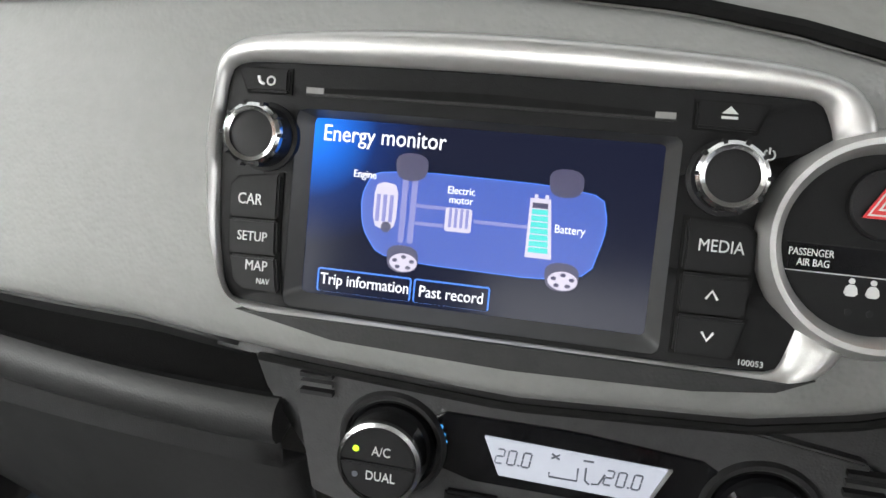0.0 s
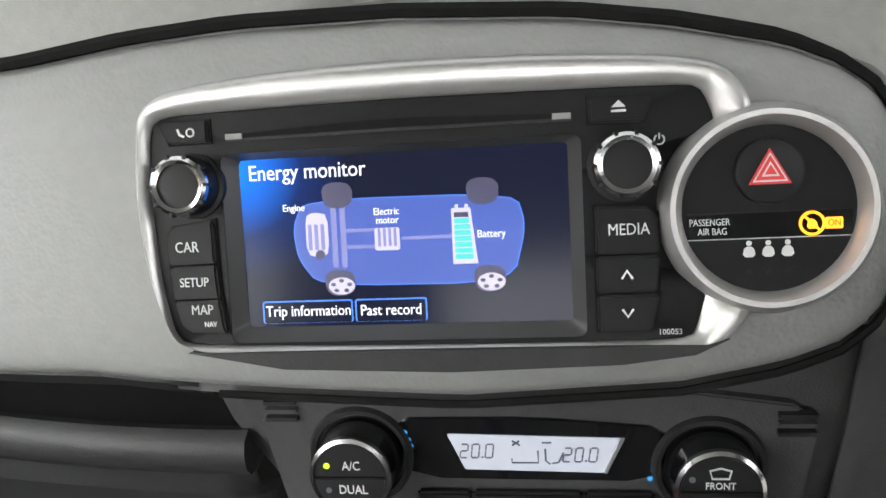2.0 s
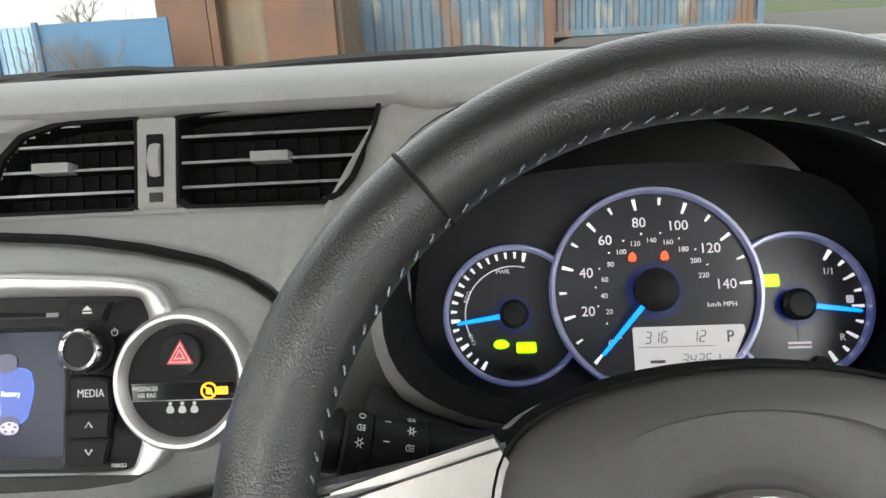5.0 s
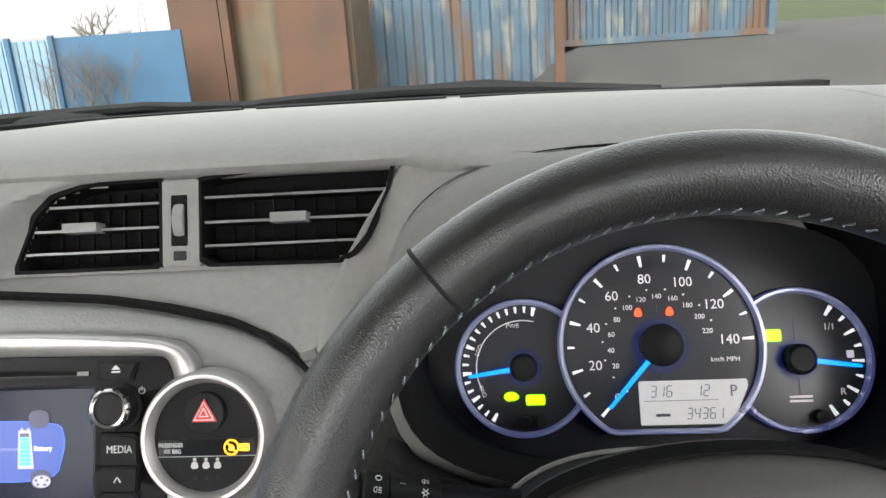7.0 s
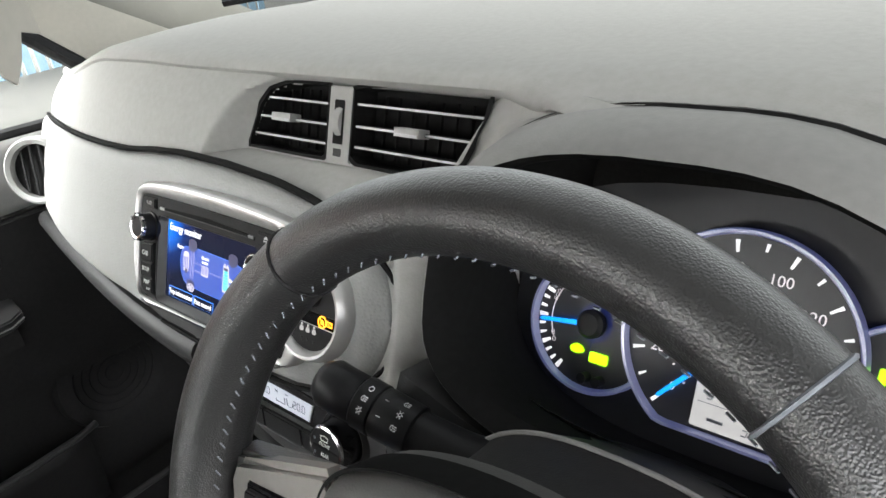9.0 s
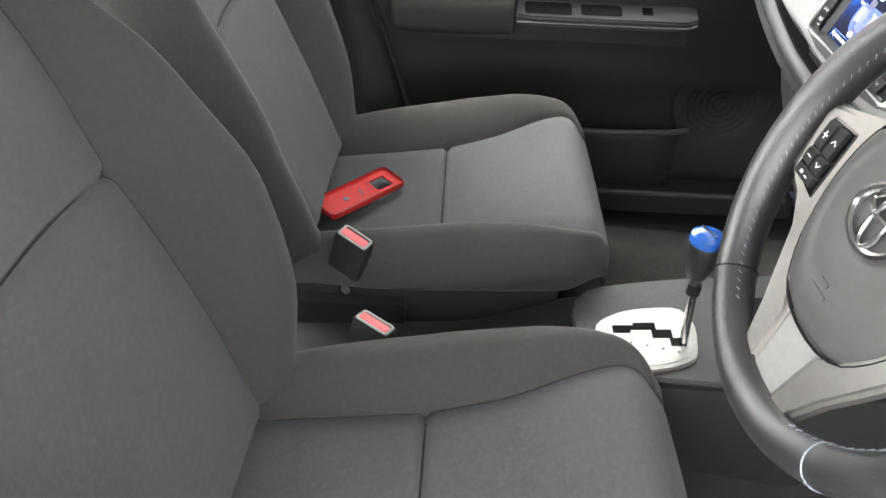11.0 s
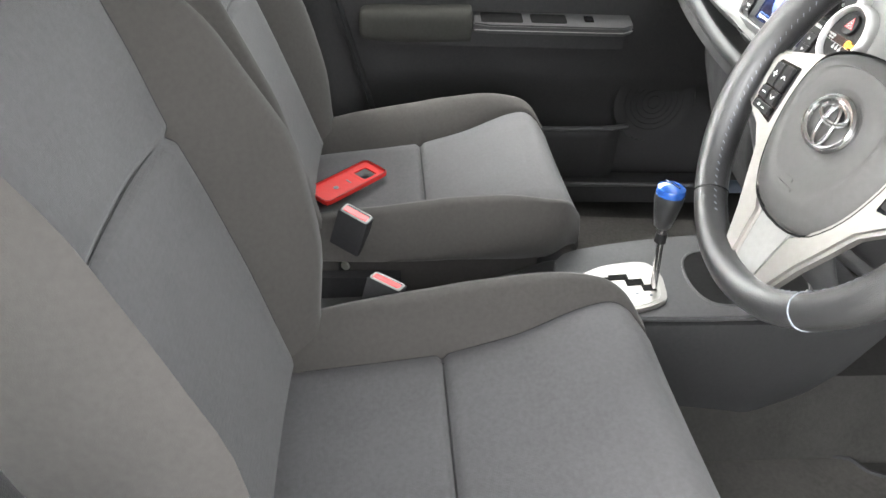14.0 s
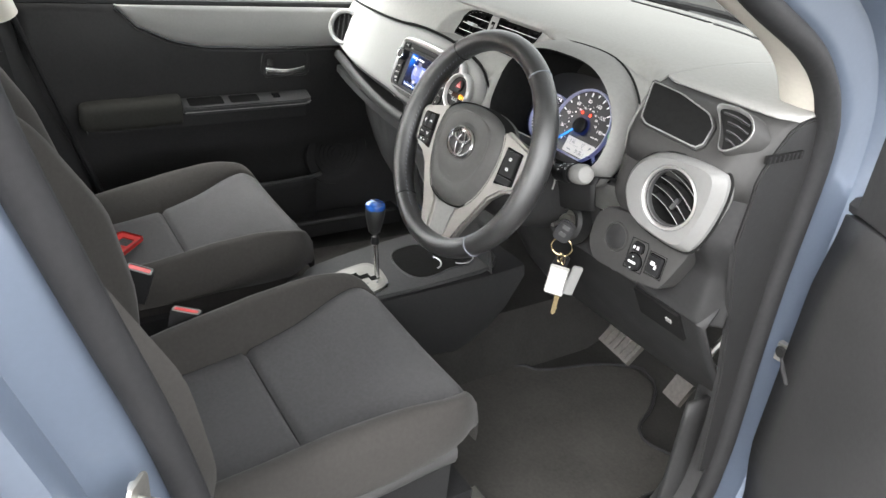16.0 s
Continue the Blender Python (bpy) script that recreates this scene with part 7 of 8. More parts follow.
part("cup_rim", tube([(x, y, 0.0105) for x, y in soft([(-0.050, -0.060), (-0.060, 0.0), (-0.045, 0.03), (-0.055, 0.075), (-0.02, 0.110), (0.06, 0.115), (0.088, 0.07), (0.075, 0.03), (0.090, -0.02), (0.078, -0.062), (0.02, -0.075)], 2)], 0.0024, 6, closed=True), CONSOLE, cups)
part("cup_finger", tube([(0.030 * math.cos(a) + 0.035, 0.028 * math.sin(a) - 0.002, 0.0115) for a in span(0.2, 2.2, 12)], 0.0018, 6), SILVER, cups, "curved grey cup divider")
part("cup_finger", tube([(0.032 * math.cos(a) + 0.045, 0.030 * math.sin(a) + 0.075, 0.0115) for a in span(-0.9, 0.9, 12)], 0.0018, 6), SILVER, cups, "curved grey cup divider")
GATE = soft([(-0.036, -0.125), (-0.030, -0.200), (-0.005, -0.245), (0.040, -0.250), (0.092, -0.196), (0.084, -0.148), (0.068, -0.118), (0.0, -0.108)], 2, 0.2)
gate = part("gear_gate", prism(GATE, 0.008, 0.0155, 0.002), BRUSHED, console, "bright silver gear gate plate", at=CT)
part("gate_plate", prism([(0.028 + (x - 0.028) * 0.86, -0.178 + (y + 0.178) * 0.86) for x, y in GATE], 0.0150, 0.0162, 0.0005), material("pale_gate_plate", (0.33, 0.315, 0.295), 0.35, metal=0.7, patch=0.08), gate, "pale metal plate")
SLOT = [(0.030, -0.130), (0.045, -0.130), (0.045, -0.150), (0.030, -0.150), (0.030, -0.172), (0.014, -0.172), (0.014, -0.200), (0.020, -0.200), (0.020, -0.224), (0.005, -0.224), (0.005, -0.195), (0.0, -0.195), (0.0, -0.165), (0.014, -0.165), (0.014, -0.145), (0.030, -0.145)]
part("gate_slot", prism(SLOT, 0.0158, 0.0168), HOLE, gate, "stepped dark gate slot")
for k in range(5):
    part("gate_dot", prism(circle(0.0022, 10, 0.056 - 0.006 * k, -0.142 - 0.020 * k), 0.0158, 0.0167), INK, gate)
lever = thing("gear_lever", "gear lever with blue-topped black knob on a chrome stem", "gear lever")
part("stem", tube([(0.038, -0.134, 0.545), (0.030, -0.138, 0.62), (0.026, -0.140, 0.66)], 0.0055, 12), CHROME, lever, "chrome stem")
part("collar", moved(lathe([(0.0, 0.0), (0.009, 0.0), (0.0085, 0.016), (0.0, 0.016)], 20), Matrix.Translation((0.0285, -0.1385, 0.625))), KEYCAP, lever)
part("knob", moved(lathe([(0.0085, 0.0), (0.0125, 0.004), (0.0165, 0.022), (0.0205, 0.045), (0.0212, 0.055), (0.0200, 0.062)], 32), Matrix.Translation((0.0255, -0.140, 0.648))), LEATHER, lever, "black leather knob")
BLUEK = material("blue_lacquer", (0.02, 0.09, 0.36), 0.12, patch=0.06, coat=0.8)
part("knob_top", moved(lathe([(0.0212, 0.0), (0.0218, 0.004), (0.0200, 0.010), (0.0130, 0.014), (0.0, 0.0152)], 32), Matrix.Translation((0.0255, -0.140, 0.706))), BLUEK, lever, "blue lacquered knob top")
part("knob_mark", tube([(0.0255 + x, -0.140 + 0.5 * x, 0.7215) for x in span(-0.012, 0.012, 6)], 0.0012, 6), CHROME, lever, "bright mark")
# rear tray rim and hand brake between the seats
tray = thing("rear_tray", "dark oval tray rim between the front seats", "storage tray")
part("tray_rim", tube([(0.045 + 0.045 * math.cos(a), -0.46 + 0.085 * math.sin(a), 0.478) for a in span(0, 2 * math.pi, 33)[:-1]], 0.006, 8, closed=True), DASH, tray, "grey rounded rim")
part("tray_floor", moved(prism(circle(0.042, 32, 0, 0, 0.082), 0.0, 0.004), Matrix.Translation((0.045, -0.46, 0.464))), HOLE, tray)


# ---------------------------------------------------------------- belt buckles, belt, phone case
def buckle(p, lean_x, label):
    b = thing("seat_belt_buckle", label, "belt buckle", "seat belt buckles", at=Matrix.Translation(p) @ Matrix.Rotation(radians(lean_x), 4, "Y") @ Matrix.Rotation(radians(-14), 4, "X") @ Matrix.Rotation(radians(62), 4, "Z"))
    part("casing", box(-0.026, 0.026, -0.0125, 0.0125, -0.070, 0.0, 0.007, 3), RUBBER, b, "black plastic casing")
    part("rim", frame_of(rrect(-0.0245, 0.0245, -0.0118, 0.0118, 0.005), rrect(-0.021, 0.021, -0.0085, 0.0085, 0.003), -0.003, 0.002, 0.001), DASH, b, "pale rim")
    part("red_button", box(-0.0205, 0.0205, -0.0080, 0.0040, -0.006, 0.0022, 0.002, 2), RED, b, "red release button")
    part("stem", tube([(0, 0, -0.065), (0, 0.004, -0.12), (0, 0.01, -0.18)], 0.008, 8, flat=0.5), RUBBER, b)
    part("stem_bolt", lathe([(0.0, 0.004), (0.007, 0.004), (0.008, 0.0)], 12), STEEL, b, at=pose(0.010, -0.006, -0.105, 90, 0, 0))
    return b


buckle((-0.083, -0.592, 0.602), 8, "black seat belt buckle with a red button beside the passenger's seat")
buckle((0.076, -0.545, 0.588), -8, "black seat belt buckle with a red button beside the driver's seat")
belt = thing("seat_belt", "dark grey seat belt hanging by the centre pillar", "seat belt")
bl = [Vector((-0.655, -0.80, 1.25)), Vector((-0.652, -0.775, 1.05)), Vector((-0.650, -0.755, 0.90)), Vector((-0.648, -0.72, 0.60)), Vector((-0.640, -0.70, 0.42))]
part("webbing", loft([[p + Vector((0.0, -0.024, -0.0)), p + Vector((0.002, 0.024, 0.0)), p + Vector((0.004, 0.024, 0.0)), p + Vector((0.003, -0.024, 0.0))] for p in bl], cap_start=True, cap_end=True), RUBBER, belt, "dark woven webbing")
part("tongue", box(-0.650, -0.640, -0.775, -0.735, 0.872, 0.895, 0.004, 2), RUBBER, belt, "black belt tongue")
for s_ in (-1, 1):
    for xx, yy in ((0.322 - 0.21, -0.70),) if s_ > 0 else ():
        wing = thing("belt_anchor", "steel belt anchor bolt by the seat", "anchor bolt")
        part("bolt", moved(lathe([(0.0, 0.008), (0.011, 0.008), (0.013, 0.0)], 16), Matrix.Translation((xx - 0.01, yy + 0.03, 0.565)) @ Matrix.Rotation(radians(-70), 4, "Y")), STEEL, wing)

CASE_RED = material("red_rubber_case", (0.40, 0.018, 0.016), 0.55, spec=0.2, patch=0.10, patch_size=30)
ca = Vector((-0.240, -0.690, 0.549))
cb = Vector((-0.358, -0.578, 0.551))
cx_ = (cb - ca).normalized()
cz_ = Vector((-0.05, 0.16, 1)).normalized()
cz_ = (cz_ - cz_.dot(cx_) * cx_).normalized()
cy_ = cz_.cross(cx_)
case = thing("phone_case", "empty red phone case lying open on the passenger's seat", "phone case", at=Matrix(((cx_.x, cy_.x, cz_.x, ca.x), (cx_.y, cy_.y, cz_.y, ca.y), (cx_.z, cy_.z, cz_.z, ca.z), (0, 0, 0, 1))))
w_ = -0.060
case_o, case_i = polar(rrect(0, 0.158, w_, 0, 0.010, 5), 0.079, w_ / 2, 64), polar(rrect(0.0016, 0.1564, w_ + 0.0016, -0.0016, 0.009, 5), 0.079, w_ / 2, 64)
part("rim", frame_of(case_o, case_i, 0.0, 0.008, 0.001), CASE_RED, case, "raised red rim")
part("grey_edge", tube([(x, y, 0.0079) for x, y in case_i], 0.0008, 5, closed=True), DASH_DARK, case, "dark inner edge")
part("back", prism([(0.002, w_ + 0.002), (0.100, w_ + 0.002), (0.100, -0.002), (0.002, -0.002)], 0.0, 0.003), CASE_RED, case)
part("camera_surround", frame_of(rrect(0.100, 0.156, w_ + 0.002, -0.002, 0.004), rrect(0.108, 0.140, w_ + 0.014, -0.016, 0.004), 0.0, 0.0034, 0.0004), CASE_RED, case, "frame of the camera cut-out")
part("magnet_dot", prism(circle(0.005, 16, 0.050, w_ / 2), 0.0028, 0.0036), INK, case)
part("sensor_bar", prism(rrect(0.080, 0.083, w_ / 2 - 0.006, w_ / 2 + 0.006, 0.001), 0.0028, 0.0036), INK, case)

# ---------------------------------------------------------------- ignition, keys, switches
ign = thing("ignition_lock", "round steel ignition lock in a black collar", "ignition lock", at=along((0.452, -0.010, 0.845), (0.46, -0.09, 0.872)) @ Matrix.Rotation(radians(90), 4, "Y"))
part("collar", lathe([(0.036, -0.02), (0.034, 0.004), (0.028, 0.008), (0.0215, 0.006), (0.021, -0.004)], 40), DASH_DARK, ign, "black collar")
part("lock_face", lathe([(0.0, 0.007), (0.013, 0.007), (0.0145, 0.004), (0.0145, -0.004), (0.0215, -0.005)], 32), STEEL, ign, "steel lock face")
part("slot", box(-0.0015, 0.0015, -0.007, 0.007, 0.006, 0.0078), HOLE, ign)
keys_ = thing("key_bunch", "bunch of keys hanging from the ignition with a white tag", "keys")
part("key_head", prism(rrect(-0.014, 0.014, -0.019, 0.017, 0.009), -0.005, 0.005, 0.003), RUBBER, keys_, "black remote key head", at=pose(0.488, -0.047, 0.853, 78, 20, 35))
for z_ in (0.006, -0.006):
    part("key_button", prism(rrect(-0.006, 0.006, z_ - 0.0035, z_ + 0.0035, 0.002), 0.004, 0.0056), CONSOLE, keys_, at=pose(0.488, -0.047, 0.853, 78, 20, 35))
part("key_shaft", tube([(0.456, -0.022, 0.853), (0.459, -0.048, 0.850)], 0.0035, 8), STEEL, keys_)
GOLD = material("brass_ring", (0.62, 0.50, 0.30), 0.25, metal=1.0, patch=0.1)
part("key_ring", tube([(0.481 + 0.014 * math.cos(a), -0.040 + 0.010 * math.cos(a), 0.819 + 0.0155 * math.sin(a)) for a in span(0, 2 * math.pi, 29)[:-1]], 0.0014, 6, closed=True), GOLD, keys_, "brass split ring")
for x_, z_ in ((0.476, 0.796), (0.486, 0.797)):
    part("chain_link", tube([(x_ + 0.0035 * math.cos(a), -0.036, z_ + 0.009 * math.sin(a)) for a in span(0, 2 * math.pi, 17)[:-1]], 0.0010, 6, closed=True), GOLD, keys_)
FOB = pose(0.477, -0.034, 0.752, 84, 4, 38)
tag = part("key_tag", prism(rrect(-0.016, 0.016, -0.025, 0.027, 0.003), -0.0022, 0.0022, 0.001), material("clear_plastic", (0.36, 0.36, 0.34), 0.15, patch=0.05), keys_, "clear plastic key tag", at=FOB)
part("tag_paper", prism(rrect(-0.0135, 0.0135, -0.022, 0.022, 0.001), 0.0018, 0.0028), WHITE, tag, "white paper label")
part("paper_print", box(-0.010, -0.002, -0.010, -0.008, 0.0026, 0.0031), PRINT, tag)
part("paper_print", box(-0.010, 0.004, -0.016, -0.014, 0.0026, 0.0031), PRINT, tag)
KEYM = pose(0.482, -0.030, 0.735, 88, 4, 38)
part("spare_key", prism([(-0.004, 0.0), (0.004, 0.0), (0.004, -0.030), (0.0055, -0.034), (0.0035, -0.038), (0.005, -0.042), (0.0, -0.048), (-0.0035, -0.044)], -0.001, 0.001, 0.0003), GOLD, keys_, "brass key blade", at=KEYM)
part("second_fob", prism(rrect(-0.009, 0.009, -0.028, 0.024, 0.003), -0.003, 0.003, 0.0015), PALE, keys_, "white plastic fob", at=pose(0.506, -0.026, 0.768, 88, 14, 70))
part("remote", prism(rrect(-0.012, 0.012, -0.018, 0.018, 0.004), -0.004, 0.004, 0.002), RUBBER, keys_, "black remote", at=pose(0.468, -0.024, 0.778, 88, 12, 30))

SWP = along((0.620, -0.020, 0.875), (0.720, -0.015, 0.877), (0.05, -0.98, 0.18))
switches = thing("switch_panel", "grey switch panel with mirror and lamp controls", "switch panel", at=SWP)
plate_line = polar(soft([(-0.098, 0.022), (-0.080, 0.042), (-0.04, 0.046), (0.074, 0.043), (0.078, 0.030), (0.052, -0.034), (0.040, -0.042), (-0.02, -0.046), (-0.080, -0.048), (-0.100, -0.020)], 1, 0.2), -0.01, 0.0, 80)
part("plate", loft([[(x, y, -0.035) for x, y in plate_line], [(x, y, -0.006) for x, y in plate_line], [(x * 0.985, y * 0.97, -0.001) for x, y in plate_line], [(x * 0.95, y * 0.92, 0.0) for x, y in plate_line]], cap_end=True), DASH_FACE, switches, "grey switch plate")
blank_m = on(-0.048, 0.004)
part("blank_cap", lathe([(0.0, 0.0010), (0.0175, 0.0014), (0.0190, 0.0006)], 36), DASH_DARK, switches, "round dark blank", at=blank_m)
part("blank_ring", lathe([(0.0190, 0.0004), (0.0198, 0.0030), (0.0218, 0.0034), (0.0232, 0.0002)], 36), DASH_FACE, switches, "raised round rim", at=blank_m)
for line, r in (([(-0.018, 0.016), (0.010, 0.017), (0.013, 0.011), (0.013, -0.030), (-0.020, -0.031)], 0.0009), ([(0.018, 0.010), (0.047, 0.011), (0.047, -0.024), (0.018, -0.025)], 0.0009)):
    part("panel_gap", tube([(x, y, 0.0002) for x, y in line], r, 5, closed=True), HOLE, switches)
for outline, nm in ((rrect(-0.012, 0.006, -0.002, 0.0125, 0.005), "folding_switch"), (circle(0.0135, 24, -0.004, -0.0175, ry=0.0125), "mirror_dial"), (rrect(0.021, 0.044, -0.021, 0.007, 0.003), "leveling_switch")):
    mx, my = sum(p[0] for p in outline) / len(outline), sum(p[1] for p in outline) / len(outline)
    part("switch_well", prism([(mx + (x - mx) * 1.12, my + (y - my) * 1.12) for x, y in outline], -0.002, 0.0006), GLOSS, switches)
    k_ = part(nm, loft([[(x, y, 0.0) for x, y in outline], [(x, y, 0.0045) for x, y in outline], [(mx + (x - mx) * 0.9, my + (y - my) * 0.9, 0.0058) for x, y in outline], [(mx + (x - mx) * 0.5, my + (y - my) * 0.5, 0.0052) for x, y in outline]], cap_end=True), KEYCAP, switches, "black switch")
    marks = {"folding_switch": [(-0.0045, 0.0, 0.0015, 0.0022), (0.0022, 0.0, 0.0018, 0.0026)], "mirror_dial": [(0.0, 0.0, 0.0068, 0.0018), (0.0, 0.0085, 0.001, 0.0008), (0.0, -0.0085, 0.001, 0.0008)], "leveling_switch": [(-0.002, 0.003, 0.0035, 0.0028), (0.0035, -0.001, 0.0018, 0.0032)]}[nm]
    for dx, dy, w, h in marks:
        part("switch_mark", prism(rrect(mx + dx - w, mx + dx + w, my + dy - h, my + dy + h, 0.0006), 0.0048, 0.0062), PRINT, k_)

# ---------------------------------------------------------------- pedals and mats
WORN = material("worn_rubber", (0.055, 0.050, 0.046), 0.6, grain=0.3, patch=0.35, patch_size=40)
brake = thing("brake_pedal", "worn black rubber brake pedal", "pedal", "foot pedals")
part("pad", box(-0.048, 0.048, -0.032, 0.032, -0.006, 0.006, 0.004, 2), WORN, brake, "ribbed rubber pad", at=pose(0.395, 0.272, 0.488, 48, 0, -6))
part("arm", tube([(0.395, 0.28, 0.49), (0.40, 0.34, 0.54), (0.40, 0.40, 0.66)], 0.008, 8), STEEL, brake)
for k in range(5):
    part("rib", box(-0.040 + 0.018 * k, -0.034 + 0.018 * k, -0.026, 0.026, 0.005, 0.0085, 0.001, 1), WORN, brake, at=pose(0.395, 0.272, 0.488, 48, 0, -6))
accel = thing("accelerator_pedal", "worn black accelerator pedal", "pedal", "foot pedals")
part("pad", box(-0.022, 0.022, -0.048, 0.035, -0.006, 0.006, 0.005, 2), WORN, accel, "rubber pad", at=pose(0.572, 0.262, 0.512, 58, 0, -8))
part("arm", tube([(0.572, 0.28, 0.53), (0.57, 0.36, 0.60), (0.57, 0.42, 0.66)], 0.007, 8), STEEL, accel)
mat_line = soft([(0.145, -0.30), (0.140, 0.02), (0.156, 0.21), (0.20, 0.24), (0.24, 0.40), (0.30, 0.47), (0.37, 0.46), (0.425, 0.39), (0.455, 0.315), (0.50, 0.29), (0.575, 0.325), (0.612, 0.26), (0.615, 0.02), (0.61, -0.30)], 1, 0.2)
mat_thing = thing("floor_mat", "dark grey carpet mat in the driver's footwell", "floor mat", "floor mats")


def mat_bm(line, z):
    m = bmesh.new()
    vs = [m.verts.new((x, y, z)) for x, y in line]
    f = m.faces.new(vs)
    r = bmesh.ops.extrude_face_region(m, geom=[f])
    bmesh.ops.translate(m, vec=(0, 0, 0.007), verts=[v for v in r["geom"] if isinstance(v, bmesh.types.BMVert)])
    return m


part("carpet_top", mat_bm(mat_line, 0.277), MAT, mat_thing, "worn carpet pile")
part("binding", tube([(x, y, floor_z(x, y) + 0.009) for x, y in mat_line], 0.0045, 6, closed=True), RUBBER, mat_thing, "stitched edge binding")
clip = part("fixing_clip", lathe([(0.0, 0.006), (0.006, 0.006), (0.007, 0.003), (0.011, 0.003), (0.013, 0.006), (0.0165, 0.005), (0.018, 0.0)], 28), PALE, mat_thing, "pale round mat clip", at=pose(0.522, -0.187, 0.284))
for k in range(5):
    part("woven_mark", box(0.598 - 0.002, 0.612 - 0.002, -0.022 + 0.022 * k, -0.012 + 0.022 * k, 0.2835, 0.2850, 0.0004, 1), PALE, mat_thing)
pm = thing("floor_mat", "dark grey carpet mat in the passenger's footwell", "floor mat", "floor mats")
part("carpet_top", mat_bm(soft([(-0.15, -0.30), (-0.15, 0.40), (-0.56, 0.40), (-0.60, -0.30)], 1, 0.1), 0.277), MAT, pm, "carpet pile")
tunnel = solid("floor_tunnel", loft([[(x, y, z) for x, z in ((-0.17, 0.27), (-0.13, 0.33), (-0.09, 0.40), (0.09, 0.40), (0.135, 0.33), (0.17, 0.27))] for y in span(-1.4, 0.74, 10)], closed=False), CARPET, "carpeted floor tunnel", "car floor", kind="structure")
sill = solid("sill_trim", loft([[(0.655, y, 0.28), (0.662, y, 0.318), (0.680, y, 0.332), (0.735, y, 0.332), (0.742, y, 0.30)] for y in span(-0.62, 0.20, 14)], closed=False), DASH_DARK, "dark plastic sill trim", "sill trim", kind="structure")
kick = solid("kick_panel", grid(lambda y, z: Vector((0.70 - 0.05 * smooth(0.36, 0.29, z), y, z)), span(0.08, 0.62, 14), span(0.28, 0.62, 10)), DASH_DARK, "dark kick panel in the footwell", "kick panel", kind="structure")
shell(kick, 0.01)
fuse = thing("lower_dash_flap", "dark flap under the dash", "dash flap")
part("flap", box(-0.045, 0.045, -0.004, 0.008, -0.030, 0.030, 0.003), HOLE, fuse, "dark recess cover", at=pose(0.645, 0.029, 0.772, 31, 0, 0))
part("release_tab", box(-0.005, 0.005, -0.003, 0.003, -0.004, 0.004, 0.001), DASH, fuse, "grey release tab", at=pose(0.668, 0.0235, 0.775, 31, 0, 0))

# ---------------------------------------------------------------- doorway hardware and the open driver's door
striker = thing("door_striker", "zinc door striker bolted to the blue pillar", "door striker", at=pose(0.785, -0.744, 0.872, 0, 0, -38) @ Matrix.Scale(0.7, 4))
part("plate", moved(prism(rrect(-0.022, 0.022, -0.042, 0.042, 0.012), -0.002, 0.003, 0.001), Matrix.Rotation(radians(90), 4, "X")), STEEL, striker, "zinc plate")
part("loop", tube([(0.004, -0.002, 0.018), (0.004, 0.031, 0.018), (0.004, 0.036, 0.012), (0.004, 0.036, -0.012), (0.004, 0.031, -0.018), (0.004, -0.002, -0.018)], 0.0048, 10), STEEL, striker, "steel loop")
for z in (-0.030, 0.030):
    part("bolt", moved(lathe([(0.0, 0.007), (0.007, 0.007), (0.009, 0.0)], 14), Matrix.Translation((0.0, -0.002, z)) @ Matrix.Rotation(radians(90), 4, "X")), STEEL, striker)
stop = thing("rubber_door_stop", "black rubber door stop on the blue pillar", "door stop", at=pose(0.772, -0.708, 0.787, 0, 72, 35))
part("boot", lathe([(0.0, 0.012), (0.008, 0.012), (0.010, 0.004), (0.015, 0.004), (0.017, 0.0)], 24), RUBBER, stop, "black rubber boot")

HINGE = pose(0.800, 0.160, 0.0, 0, 0, 62)
ddoor = thing("driver_door", "open driver's door with a dark inner panel", "car door", at=HINGE)
ds = grid(lambda y, z: Vector((0.0 - 0.02 * smooth(0.45, 0.60, z) + 0.012 * smooth(0.86, 0.98, z), -y, z)), span(0.0, 1.0, 20), span(0.30, 0.985, 20))
shell(part("door_card", ds, DASH_DARK, ddoor, "dark grained door card"), 0.02, face=(-0.5, -0.5, 1.0))
part("outer_skin", box(0.05, 0.08, -1.02, 0.0, 0.25, 0.98, 0.015, 3), PAINT, ddoor, "light blue outer skin")
part("edge", box(0.012, 0.065, -0.03, 0.004, 0.27, 0.98, 0.008, 3), PAINT, ddoor, "light blue door edge")
part("window_rail", tube([(0.02, -y, 0.99) for y in span(-0.02, 1.0, 8)], 0.014, 8), RUBBER, ddoor, "black window seal")
part("mirror_patch", prism([(0.0, 0.985), (0.22, 0.985), (0.03, 1.12), (0.0, 1.10)], -0.006, 0.006, 0.003), DASH_DARK, ddoor, "dark mirror corner patch", at=Matrix(((0, 0, 1, 0.01), (-1, 0, 0, 0), (0, 1, 0, 0), (0, 0, 0, 1))))
part("upper_trim", grid(lambda y, z: Vector((-0.012, -y, z)), span(0.30, 0.95, 8), span(0.88, 0.975, 5)), PALE, ddoor, "pale upper trim").data
part("speaker_grille", lathe([(0, 0.0), (0.07, 0.002), (0.080, 0.008), (0.092, 0.008), (0.098, 0.0)], 40), DASH_DARK, ddoor, "round speaker grille", at=Matrix(((0, 0, -1, -0.004), (-1, 0, 0, -0.16), (0, 1, 0, 0.42), (0, 0, 0, 1))))
strap = thing("door_check_strap", "steel door check strap with a black rod", "door hinge")
part("bracket", box(0.772, 0.796, 0.150, 0.160, 0.735, 0.765, 0.004), STEEL, strap, "zinc bracket")
